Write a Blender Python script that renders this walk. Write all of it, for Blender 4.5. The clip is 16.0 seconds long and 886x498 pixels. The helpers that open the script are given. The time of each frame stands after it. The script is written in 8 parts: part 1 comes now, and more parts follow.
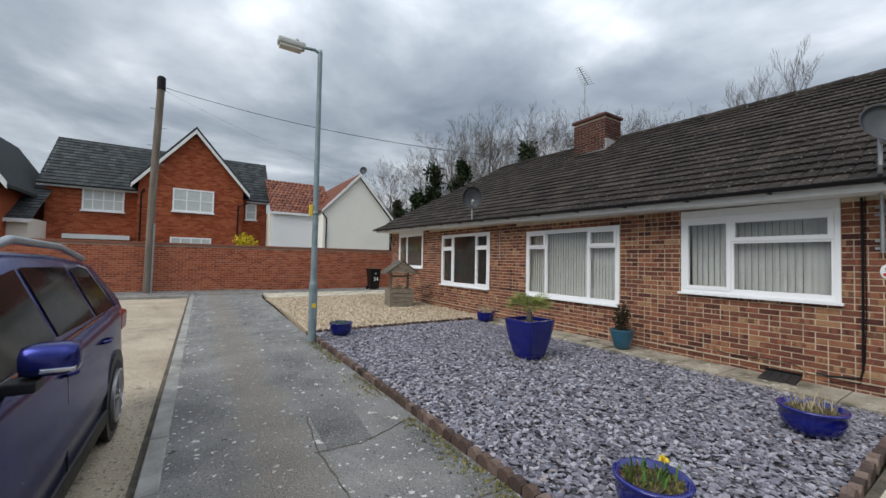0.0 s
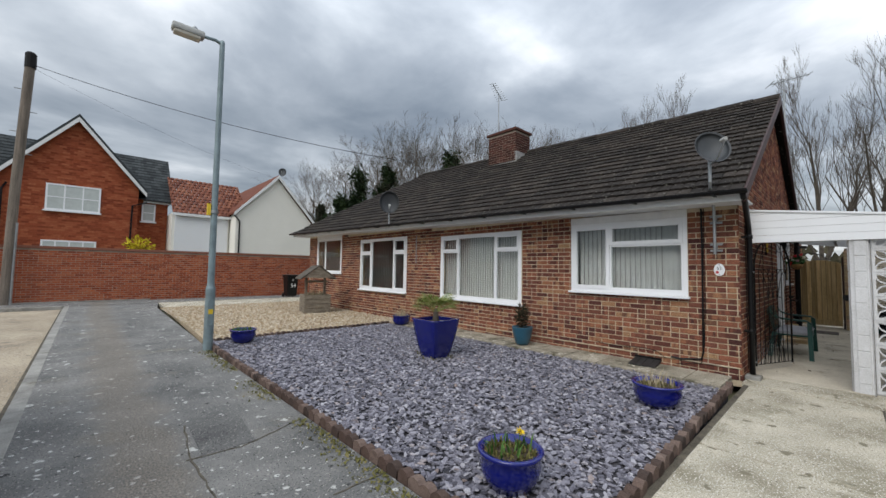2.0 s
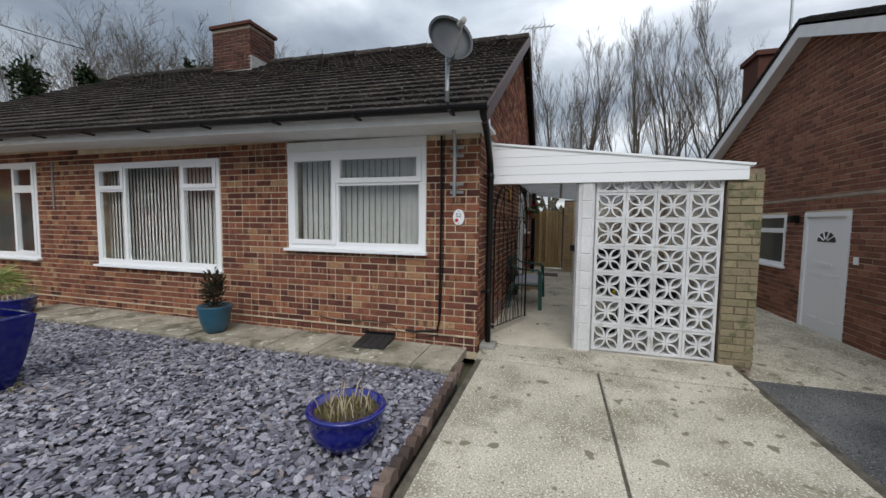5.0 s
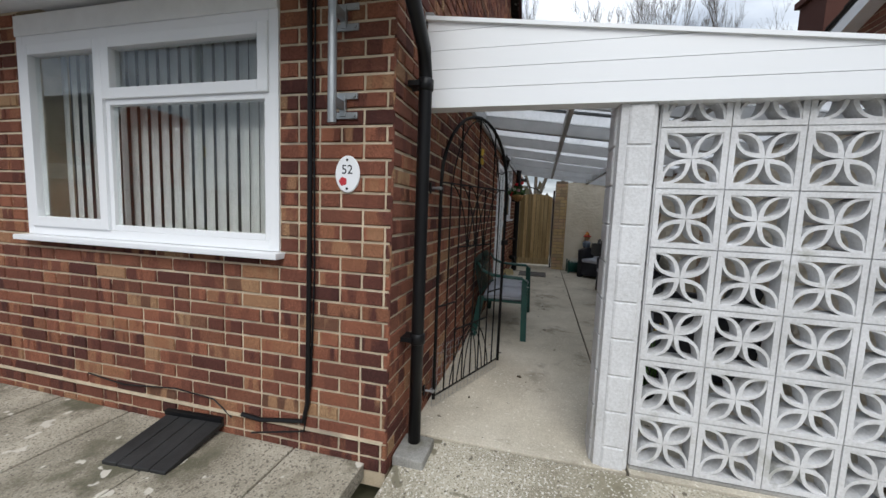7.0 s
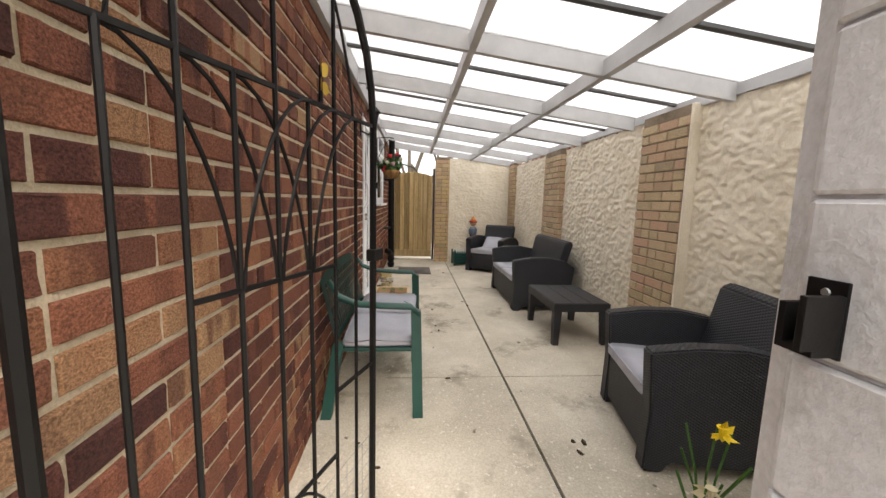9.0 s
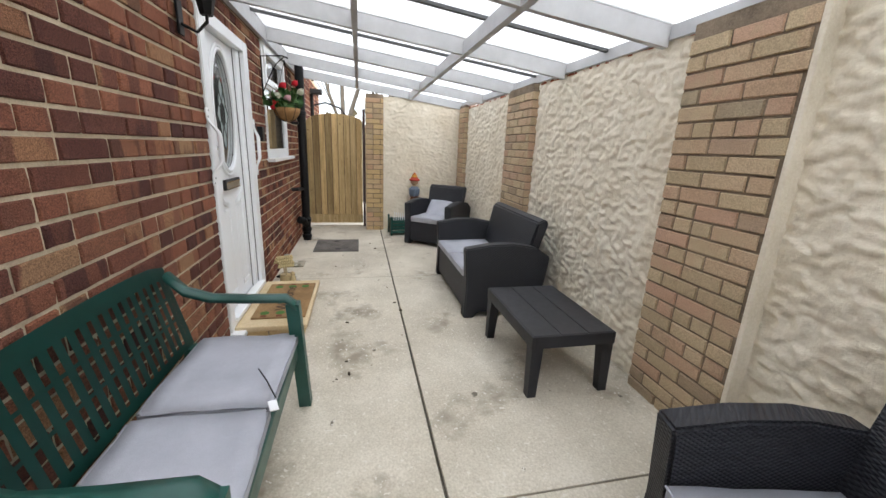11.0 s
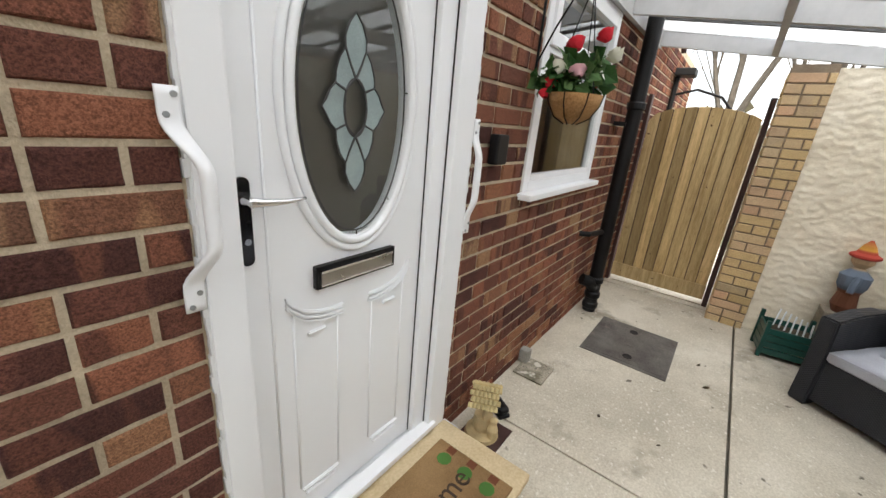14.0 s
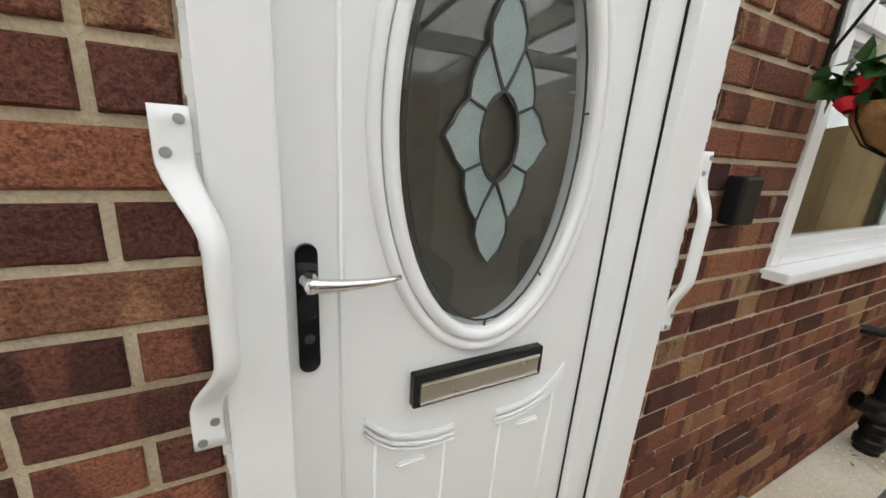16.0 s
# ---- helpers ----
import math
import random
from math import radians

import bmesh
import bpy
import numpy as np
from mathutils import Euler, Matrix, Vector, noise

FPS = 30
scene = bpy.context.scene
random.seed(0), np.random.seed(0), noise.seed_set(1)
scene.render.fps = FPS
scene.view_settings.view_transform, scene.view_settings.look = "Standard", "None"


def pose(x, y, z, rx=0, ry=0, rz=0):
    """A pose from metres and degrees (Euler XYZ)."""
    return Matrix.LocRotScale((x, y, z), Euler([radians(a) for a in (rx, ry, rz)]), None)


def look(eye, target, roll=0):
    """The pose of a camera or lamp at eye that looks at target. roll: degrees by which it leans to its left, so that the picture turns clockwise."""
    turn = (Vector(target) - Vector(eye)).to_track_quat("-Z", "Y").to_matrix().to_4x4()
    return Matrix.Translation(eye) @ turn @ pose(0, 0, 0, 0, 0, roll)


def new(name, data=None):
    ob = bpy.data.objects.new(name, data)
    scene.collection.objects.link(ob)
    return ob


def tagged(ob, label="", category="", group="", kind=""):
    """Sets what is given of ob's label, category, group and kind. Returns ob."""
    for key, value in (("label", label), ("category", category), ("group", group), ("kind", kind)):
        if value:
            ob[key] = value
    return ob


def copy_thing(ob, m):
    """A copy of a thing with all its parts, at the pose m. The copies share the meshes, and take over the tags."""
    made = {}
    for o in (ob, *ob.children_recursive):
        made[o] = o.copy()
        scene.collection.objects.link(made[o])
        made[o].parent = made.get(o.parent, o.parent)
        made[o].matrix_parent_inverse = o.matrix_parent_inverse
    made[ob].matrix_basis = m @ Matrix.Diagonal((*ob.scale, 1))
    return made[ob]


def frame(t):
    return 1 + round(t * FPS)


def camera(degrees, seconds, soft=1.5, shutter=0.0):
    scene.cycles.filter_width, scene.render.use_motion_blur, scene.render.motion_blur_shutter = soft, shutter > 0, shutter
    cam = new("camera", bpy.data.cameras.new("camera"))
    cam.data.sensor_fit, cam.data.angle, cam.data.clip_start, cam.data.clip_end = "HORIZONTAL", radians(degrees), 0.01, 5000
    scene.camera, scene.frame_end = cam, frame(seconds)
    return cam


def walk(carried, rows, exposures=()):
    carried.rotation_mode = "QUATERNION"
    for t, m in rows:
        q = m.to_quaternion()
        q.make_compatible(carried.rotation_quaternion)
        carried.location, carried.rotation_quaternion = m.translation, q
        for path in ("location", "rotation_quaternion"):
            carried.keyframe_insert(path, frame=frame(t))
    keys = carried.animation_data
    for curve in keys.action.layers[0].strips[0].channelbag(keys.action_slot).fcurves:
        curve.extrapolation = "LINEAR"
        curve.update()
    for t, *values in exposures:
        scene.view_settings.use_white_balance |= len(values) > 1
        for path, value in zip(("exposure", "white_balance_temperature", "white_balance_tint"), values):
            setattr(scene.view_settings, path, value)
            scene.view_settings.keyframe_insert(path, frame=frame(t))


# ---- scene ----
cam = camera(99.1, 16.0)
PATH = [
    (0, (0.066, -0.14, 1.53), (1.143, 1.544, 1.592), 1.1),
    (0.5, (0.064, -0.149, 1.521), (1.126, 1.543, 1.615), 1.1),
    (1, (0.106, -0.195, 1.498), (1.173, 1.494, 1.598), 1.0),
    (1.5, (0.214, -0.352, 1.465), (1.336, 1.3, 1.57), 0.9),
    (2, (0.268, -0.458, 1.447), (1.635, 0.998, 1.554), 0.9),
    (2.5, (0.39, -0.476, 1.392), (1.971, 0.745, 1.502), 0.8),
    (3, (0.745, -0.44, 1.389), (2.476, 0.558, 1.477), 0.5),
    (3.5, (1.094, -0.389, 1.405), (2.947, 0.364, 1.391), 0.2),
    (4, (1.66, -0.371, 1.461), (3.547, 0.285, 1.376), 0.1),
    (4.2, (1.878, -0.364, 1.481), (3.767, 0.283, 1.375), 0.1),
    (6.3, (4.33, -0.195, 1.338), (6.261, 0.303, 1.189), 2.1),
    (6.5, (4.587, -0.205, 1.346), (6.515, 0.302, 1.179), 2.2),
    (7, (5.162, -0.151, 1.34), (7.089, 0.345, 1.14), 2.2),
    (7.5, (5.7, -0.065, 1.315), (7.631, 0.414, 1.11), 2.3),
    (8, (6.265, 0.018, 1.291), (8.22, 0.38, 1.074), 2.6),
    (8.5, (6.679, 0.054, 1.288), (8.662, 0.173, 1.057), 2.0),
    (9, (7.007, 0.005, 1.289), (8.984, -0.153, 1.034), 1.5),
    (9.2, (7.133, -0.011, 1.312), (9.095, -0.254, 1.008), 0.6),
    (11.3, (8.712, -0.388, 1.382), (10.596, -0.807, 0.86), 2.5),
    (11.5, (8.885, -0.413, 1.382), (10.771, -0.816, 0.851), 2.6),
    (12, (9.315, -0.497, 1.396), (11.226, -0.717, 0.849), 2.9),
    (12.5, (9.75, -0.565, 1.434), (11.665, -0.456, 0.867), 3.6),
    (13, (10.146, -0.504, 1.452), (11.986, 0.008, 0.858), 4.4),
    (13.5, (10.488, -0.411, 1.484), (12.212, 0.396, 0.868), 4.7),
    (14, (10.766, -0.307, 1.541), (12.3, 0.804, 0.897), 5.2),
    (14.5, (10.905, -0.15, 1.543), (12.187, 1.246, 0.906), 4.9),
    (15, (11.002, -0.012, 1.561), (12.083, 1.547, 0.927), 5.1),
    (15.5, (11.081, 0.012, 1.547), (12.056, 1.657, 0.96), 4.2),
    (16, (11.107, 0.006, 1.538), (12.018, 1.701, 0.994), 3.8),
]
EXPOSURES = [(0, 0.13, 6500, 10), (4, 0.05, 6500, 10), (6.5, 0.22, 6350, 10), (7.5, 0.5, 6450, 10), (8, 0.9, 7100, 16), (8.5, 1.6, 7100, 15), (9, 1.92, 7500, 15), (11.5, 2.13, 6600, 11), (13, 2.07, 6600, 11), (14, 2.1, 7000, 11), (15, 2.2, 7150, 11), (16, 2.08, 7150, 10)]
SKY_ZENITH = 1.6
walk(cam, [(t, look(eye, target, roll)) for t, eye, target, roll in PATH], exposures=EXPOSURES)

# ---- light ----
world = bpy.data.worlds.new("sky")
scene.world = world
world.use_nodes = True
wn, wl = world.node_tree.nodes, world.node_tree.links
wn.clear()


def wnode(kind, **kw):
    n = wn.new(kind)
    for k, v in kw.items():
        setattr(n, k, v)
    return n


def wmath(op, a, b):
    n = wnode("ShaderNodeMath", operation=op)
    for i, v in enumerate((a, b)):
        if isinstance(v, (int, float)):
            n.inputs[i].default_value = v
        else:
            wl.new(v, n.inputs[i])
    return n.outputs[0]


coords = wnode("ShaderNodeTexCoord")
split = wnode("ShaderNodeSeparateXYZ")
wl.new(coords.outputs["Generated"], split.inputs[0])
lift = wmath("MAXIMUM", wmath("ADD", split.outputs[2], 0.12), 0.1)
flat = wnode("ShaderNodeCombineXYZ")
wl.new(wmath("DIVIDE", split.outputs[0], lift), flat.inputs[0])
wl.new(wmath("DIVIDE", split.outputs[1], lift), flat.inputs[1])
cloud = wnode("ShaderNodeTexNoise")
cloud.inputs["Scale"].default_value, cloud.inputs["Detail"].default_value = 0.95, 7
cloud.inputs["Roughness"].default_value, cloud.inputs["Distortion"].default_value = 0.52, 0.25
wl.new(flat.outputs[0], cloud.inputs["Vector"])
tone = wnode("ShaderNodeValToRGB")
for pos, col in ((0.33, (0.20, 0.235, 0.275, 1)), (0.47, (0.36, 0.40, 0.445, 1)), (0.56, (0.54, 0.585, 0.63, 1)), (0.68, (0.92, 0.95, 0.98, 1))):
    e = tone.color_ramp.elements.new(pos)
    e.color = col
tone.color_ramp.elements.remove(tone.color_ramp.elements[0])
tone.color_ramp.elements.remove(tone.color_ramp.elements[-1])
wl.new(cloud.outputs["Fac"], tone.inputs[0])
sky = wnode("ShaderNodeTexSky", sky_type="NISHITA", sun_disc=False, sun_elevation=radians(48), sun_rotation=radians(120))
thin = wnode("ShaderNodeMixRGB", blend_type="ADD")
thin.inputs[0].default_value = 0.02
wl.new(tone.outputs[0], thin.inputs[1])
wl.new(sky.outputs[0], thin.inputs[2])
high = wmath("MAXIMUM", split.outputs[2], 0.0)
zenith = wmath("ADD", wmath("MULTIPLY", wmath("MULTIPLY", high, high), SKY_ZENITH), 0.76)
bg = wnode("ShaderNodeBackground")
wl.new(thin.outputs[0], bg.inputs[0])
wl.new(zenith, bg.inputs[1])
wl.new(bg.outputs[0], wnode("ShaderNodeOutputWorld").inputs[0])
sun = new("sun", bpy.data.lights.new("sun", "SUN"))
sun.data.energy, sun.data.angle, sun.data.color = 1.8, radians(40), (1.0, 0.97, 0.93)
sun.matrix_world = look((0, 0, 22), (20, 6, 2))


# ---- materials ----
def material(name, rough=0.7, metal=0.0, spec=0.5):
    m = bpy.data.materials.new(name)
    m.use_nodes = True
    b = m.node_tree.nodes["Principled BSDF"]
    b.inputs["Roughness"].default_value, b.inputs["Metallic"].default_value = rough, metal
    b.inputs["Specular IOR Level"].default_value = spec
    return m, m.node_tree.nodes, m.node_tree.links, b


def ramp(nodes, links, fac, stops):
    r = nodes.new("ShaderNodeValToRGB")
    el = r.color_ramp.elements
    el[0].position, el[0].color = stops[0][0], (*stops[0][1], 1)
    el[1].position, el[1].color = stops[-1][0], (*stops[-1][1], 1)
    for p, c in stops[1:-1]:
        el.new(p).color = (*c, 1)
    links.new(fac, r.inputs[0])
    return r.outputs[0]


def tex(nodes, links, scale, detail=4, rough=0.55, stretch=(1, 1, 1), kind="Noise"):
    c = nodes.new("ShaderNodeNewGeometry")
    mp = nodes.new("ShaderNodeMapping")
    mp.inputs["Scale"].default_value = stretch
    links.new(c.outputs["Position"], mp.inputs[0])
    n = nodes.new("ShaderNodeTex" + kind)
    n.inputs["Scale"].default_value = scale
    if kind == "Noise":
        n.inputs["Detail"].default_value, n.inputs["Roughness"].default_value = detail, rough
    links.new(mp.outputs[0], n.inputs["Vector"])
    return n.outputs["Fac"] if kind == "Noise" else n.outputs[0]


def mixed(nodes, links, fac, a, b, blend="MIX"):
    n = nodes.new("ShaderNodeMixRGB")
    n.blend_type = blend
    for i, v in enumerate((fac, a, b)):
        if isinstance(v, (int, float)):
            n.inputs[i].default_value = v
        elif isinstance(v, tuple):
            n.inputs[i].default_value = (*v, 1)
        else:
            links.new(v, n.inputs[i])
    return n.outputs[0]


def bumped(nodes, links, b, height, strength=0.3, dist=0.01):
    n = nodes.new("ShaderNodeBump")
    n.inputs["Strength"].default_value, n.inputs["Distance"].default_value = strength, dist
    links.new(height, n.inputs["Height"])
    links.new(n.outputs[0], b.inputs["Normal"])


def surface(name, dark, light, scale=3.0, fine=60.0, rough=0.8, bump=0.25, metal=0.0, stretch=(1, 1, 1), stain=None, dist=0.01, spec=0.4, mid=None, spots=()):
    """Colour between two tones at a coarse and a fine scale, with relief, and stains where given."""
    m, n, l, b = material(name, rough, metal, spec)
    coarse, grain = tex(n, l, scale, 5, 0.6, stretch), tex(n, l, fine, 3, 0.6, stretch)
    both = mixed(n, l, 0.4, coarse, grain)
    col = ramp(n, l, both, ((0.38, dark), (0.5, mid or tuple((p + q) / 2 for p, q in zip(dark, light))), (0.62, light)))
    if stain:
        s = ramp(n, l, tex(n, l, stain[1], 5, 0.65), ((stain[2], (0, 0, 0)), (stain[2] + 0.12, (1, 1, 1))))
        col = mixed(n, l, s, col, stain[0])
    for tone, size, level in spots:
        s = ramp(n, l, tex(n, l, size, 2, 0.4), ((level, (0, 0, 0)), (level + 0.03, (1, 1, 1))))
        col = mixed(n, l, s, col, tone)
    l.new(col, b.inputs["Base Color"])
    if bump:
        bumped(n, l, b, grain, bump, dist)
    return m


def plain(name, col, rough=0.5, metal=0.0, grime=0.12, bump=0.05, spec=0.5, coat=0.0):
    """A painted or moulded surface: one colour with faint dirt and unevenness."""
    m, n, l, b = material(name, rough, metal, spec)
    dirt = ramp(n, l, tex(n, l, 5.0, 6, 0.65), ((0.35, tuple(c * (1 - grime) for c in col)), (0.65, col)))
    l.new(dirt, b.inputs["Base Color"])
    b.inputs["Coat Weight"].default_value = coat
    rr = n.new("ShaderNodeMapRange")
    rr.inputs[3].default_value, rr.inputs[4].default_value = max(0.02, rough - 0.08), min(1, rough + 0.1)
    l.new(tex(n, l, 22.0), rr.inputs[0])
    l.new(rr.outputs[0], b.inputs["Roughness"])
    if bump:
        bumped(n, l, b, tex(n, l, 90.0), bump, 0.004)
    return m


def pieces(name, stops, single, speck=0.35, speck_scale=180.0, rough=0.85, bump=0.5, moss=None, blotch=0.45, patch_scale=9.0, hard=0.17, banded=False):
    """Bricks, tiles and stones: each piece has a tone of its own, mottled and speckled."""
    m, n, l, b = material(name, rough, 0, 0.15)
    if single:
        rnd = n.new("ShaderNodeObjectInfo").outputs["Random"]
    else:
        rnd = n.new("ShaderNodeNewGeometry").outputs["Random Per Island"]
    base = ramp(n, l, rnd, stops)
    other = n.new("ShaderNodeMath")
    other.operation = "FRACT"
    mul = n.new("ShaderNodeMath")
    mul.operation, mul.inputs[1].default_value = "MULTIPLY", 7.31
    l.new(rnd, mul.inputs[0])
    l.new(mul.outputs[0], other.inputs[0])
    second = ramp(n, l, other.outputs[0], stops)
    spread = tex(n, l, patch_scale, 3, 0.6)
    if banded:
        # upright kiln bands, different on every piece
        geo, size, far = n.new("ShaderNodeNewGeometry"), n.new("ShaderNodeVectorMath"), n.new("ShaderNodeVectorMath")
        size.operation, size.inputs[1].default_value = "MULTIPLY", (1, 1, 0.18)
        far.operation, far.inputs[1].default_value = "MULTIPLY_ADD", (1, 1, 1)
        l.new(geo.outputs["Position"], size.inputs[0])
        shift = n.new("ShaderNodeVectorMath")
        shift.operation = "SCALE"
        shift.inputs[0].default_value = (37.0, 53.0, 71.0)
        l.new(rnd, shift.inputs["Scale"])
        l.new(size.outputs[0], far.inputs[0])
        l.new(shift.outputs[0], far.inputs[2])
        tx = n.new("ShaderNodeTexNoise")
        tx.inputs["Scale"].default_value, tx.inputs["Detail"].default_value = patch_scale, 1.5
        l.new(far.outputs[0], tx.inputs["Vector"])
        spread = tx.outputs["Fac"]
    patch = ramp(n, l, spread, ((0.47, (0, 0, 0)), (0.47 + hard, (1, 1, 1))))
    half = n.new("ShaderNodeMath")
    half.operation, half.inputs[1].default_value = "MULTIPLY", blotch
    l.new(patch, half.inputs[0])
    col = mixed(n, l, half.outputs[0], base, second)
    grain = tex(n, l, speck_scale, 3, 0.7)
    if banded:
        # coarse pits and creases of wire-cut bricks over the fine grain
        grain = mixed(n, l, 0.5, grain, tex(n, l, speck_scale * 0.6, 4, 0.7, (1, 1, 1.4)))
    sp = ramp(n, l, grain, ((0.40 if banded else 0.36, (1 - speck,) * 3), (0.62, (1 + speck * (0.7 if banded else 0.35),) * 3)))
    col = mixed(n, l, 1.0, col, sp, "MULTIPLY")
    if moss:
        s = ramp(n, l, tex(n, l, moss[1], 6, 0.7), ((moss[2], (0, 0, 0)), (moss[2] + 0.06, (1, 1, 1))))
        col = mixed(n, l, s, col, moss[0])
    l.new(col, b.inputs["Base Color"])
    bumped(n, l, b, grain, bump, 0.014 if banded else 0.004)
    return m


BRICK = ((0.0, (0.085, 0.036, 0.031)), (0.18, (0.135, 0.052, 0.041)), (0.4, (0.245, 0.095, 0.062)), (0.58, (0.36, 0.142, 0.084)), (0.7, (0.17, 0.066, 0.050)), (0.88, (0.37, 0.165, 0.09)), (1.0, (0.44, 0.27, 0.15)))
BUFF = ((0.0, (0.468, 0.338, 0.169)), (0.4, (0.598, 0.429, 0.221)), (0.7, (0.546, 0.403, 0.247)), (0.9, (0.572, 0.351, 0.221)), (1.0, (0.390, 0.312, 0.195)))
REDB = ((0.0, (0.22, 0.055, 0.028)), (0.5, (0.34, 0.088, 0.04)), (1.0, (0.44, 0.145, 0.07)))
NBR = ((0.0, (0.14, 0.062, 0.046)), (0.5, (0.22, 0.095, 0.066)), (1.0, (0.31, 0.145, 0.095)))
brick_one, brick_all = pieces("brick piece", BRICK, True, 0.52, 240, 0.88, 0.9, None, 0.75, 11, 0.06, True), pieces("brick", BRICK, False, 0.52, 240, 0.88, 0.9, None, 0.75, 11, 0.06, True)
buff_one, buff_all = pieces("buff brick piece", BUFF, True, 0.25), pieces("buff brick", BUFF, False, 0.25)
WORN = ((0.0, (0.46, 0.355, 0.225)), (0.35, (0.58, 0.455, 0.295)), (0.6, (0.52, 0.37, 0.245)), (0.8, (0.56, 0.36, 0.25)), (1.0, (0.37, 0.30, 0.205)))
worn_one, worn_all = pieces("worn buff piece", WORN, True, 0.3), pieces("worn buff", WORN, False, 0.3)
khaki_one, khaki_all = [pieces("mossy buff", ((0.0, (0.21, 0.185, 0.115)), (0.5, (0.31, 0.265, 0.165)), (1.0, (0.25, 0.20, 0.135))), q, 0.35, 120, 0.9, 0.6, ((0.13, 0.135, 0.075), 7.0, 0.55)) for q in (True, False)]
stack_all = pieces("chimney brick", ((0.0, (0.055, 0.027, 0.022)), (0.5, (0.085, 0.038, 0.030)), (1.0, (0.13, 0.056, 0.043))), False, 0.3)
red_all, nb_all = pieces("red brick", REDB, False, 0.2), pieces("neighbour brick", NBR, False, 0.3, blotch=0.2)
mortar = surface("mortar", (0.47, 0.385, 0.265), (0.68, 0.575, 0.42), 6, 150, 0.95, 0.6, stain=((0.36, 0.30, 0.23), 1.6, 0.56))
brown_joint = surface("brown mortar", (0.14, 0.105, 0.072), (0.27, 0.21, 0.15), 6, 150, 0.95, 0.4)
mortar_grey = surface("grey mortar", (0.26, 0.21, 0.17), (0.40, 0.33, 0.27), 6, 150, 0.95, 0.4)
TILE = ((0.0, (0.022, 0.019, 0.017)), (0.5, (0.038, 0.032, 0.028)), (1.0, (0.062, 0.051, 0.043)))
tile_one = pieces("roof tile piece", TILE, True, 0.5, 45, 0.9, 0.5, ((0.23, 0.22, 0.19), 17.0, 0.60))
tile_all = pieces("roof tile", TILE, False, 0.5, 45, 0.9, 0.5, ((0.23, 0.22, 0.19), 17.0, 0.60))
slate_roof = pieces("slate roof", ((0.0, (0.035, 0.040, 0.042)), (0.5, (0.055, 0.062, 0.065)), (1.0, (0.08, 0.088, 0.09))), False, 0.3, 12, 0.8, 0.3)
pantile = pieces("pantile", ((0.0, (0.12, 0.045, 0.032)), (0.5, (0.20, 0.075, 0.048)), (1.0, (0.27, 0.115, 0.07))), False, 0.3, 14, 0.8, 0.3)
chip = pieces("slate chip", ((0.0, (0.075, 0.073, 0.088)), (0.3, (0.155, 0.151, 0.182)), (0.7, (0.262, 0.255, 0.295)), (0.95, (0.43, 0.42, 0.455)), (1.0, (0.27, 0.21, 0.185))), False, 0.25, 90, 0.62, 0.35)
slate_bed = surface("slate dust", (0.035, 0.034, 0.04), (0.09, 0.087, 0.10), 20, 120, 0.9, 0.6)
pebble = pieces("pebble", ((0.0, (0.34, 0.25, 0.15)), (0.35, (0.52, 0.43, 0.30)), (0.7, (0.64, 0.57, 0.46)), (1.0, (0.42, 0.31, 0.21))), False, 0.2, 60, 0.75, 0.3)
pebble_bed = surface("gravel sand", (0.30, 0.23, 0.15), (0.55, 0.45, 0.32), 25, 140, 0.95, 0.6)
tarmac = surface("tarmac", (0.098, 0.099, 0.098), (0.238, 0.233, 0.22), 1.3, 130, 0.92, 0.7, stain=((0.20, 0.185, 0.155), 0.75, 0.56), spots=(((0.50, 0.50, 0.47), 6, 0.675), ((0.55, 0.55, 0.52), 19, 0.67), ((0.04, 0.04, 0.04), 9, 0.70), ((0.32, 0.30, 0.265), 60, 0.635), ((0.02, 0.02, 0.02), 75, 0.63), ((0.40, 0.39, 0.36), 30, 0.69)))


def worn_band(m, x0, width, tone):
    """A wheel-worn strip along y where the brown gravel of the tarmac shows."""
    n, l = m.node_tree.nodes, m.node_tree.links
    b = n["Principled BSDF"]
    old = b.inputs["Base Color"].links[0].from_socket
    g = n.new("ShaderNodeNewGeometry")
    sep = n.new("ShaderNodeSeparateXYZ")
    l.new(g.outputs["Position"], sep.inputs[0])
    wob = n.new("ShaderNodeMath")
    wob.operation, wob.inputs[1].default_value = "MULTIPLY_ADD", 0.9
    l.new(tex(n, l, 1.1, 5, 0.65), wob.inputs[0])
    l.new(sep.outputs[0], wob.inputs[2])
    off = n.new("ShaderNodeMath")
    off.operation, off.inputs[1].default_value = "SUBTRACT", x0 + 0.45
    l.new(wob.outputs[0], off.inputs[0])
    dist = n.new("ShaderNodeMath")
    dist.operation = "ABSOLUTE"
    l.new(off.outputs[0], dist.inputs[0])
    band = ramp(n, l, dist.outputs[0], ((width * 0.4, (0.5,) * 3), (width, (0, 0, 0))))
    stones = ramp(n, l, tex(n, l, 75, 2, 0.5), ((0.40, tuple(q * 0.35 for q in tone)), (0.52, tone), (0.64, tuple(min(1, q * 1.9) for q in tone))))
    l.new(mixed(n, l, band, old, stones), b.inputs["Base Color"])


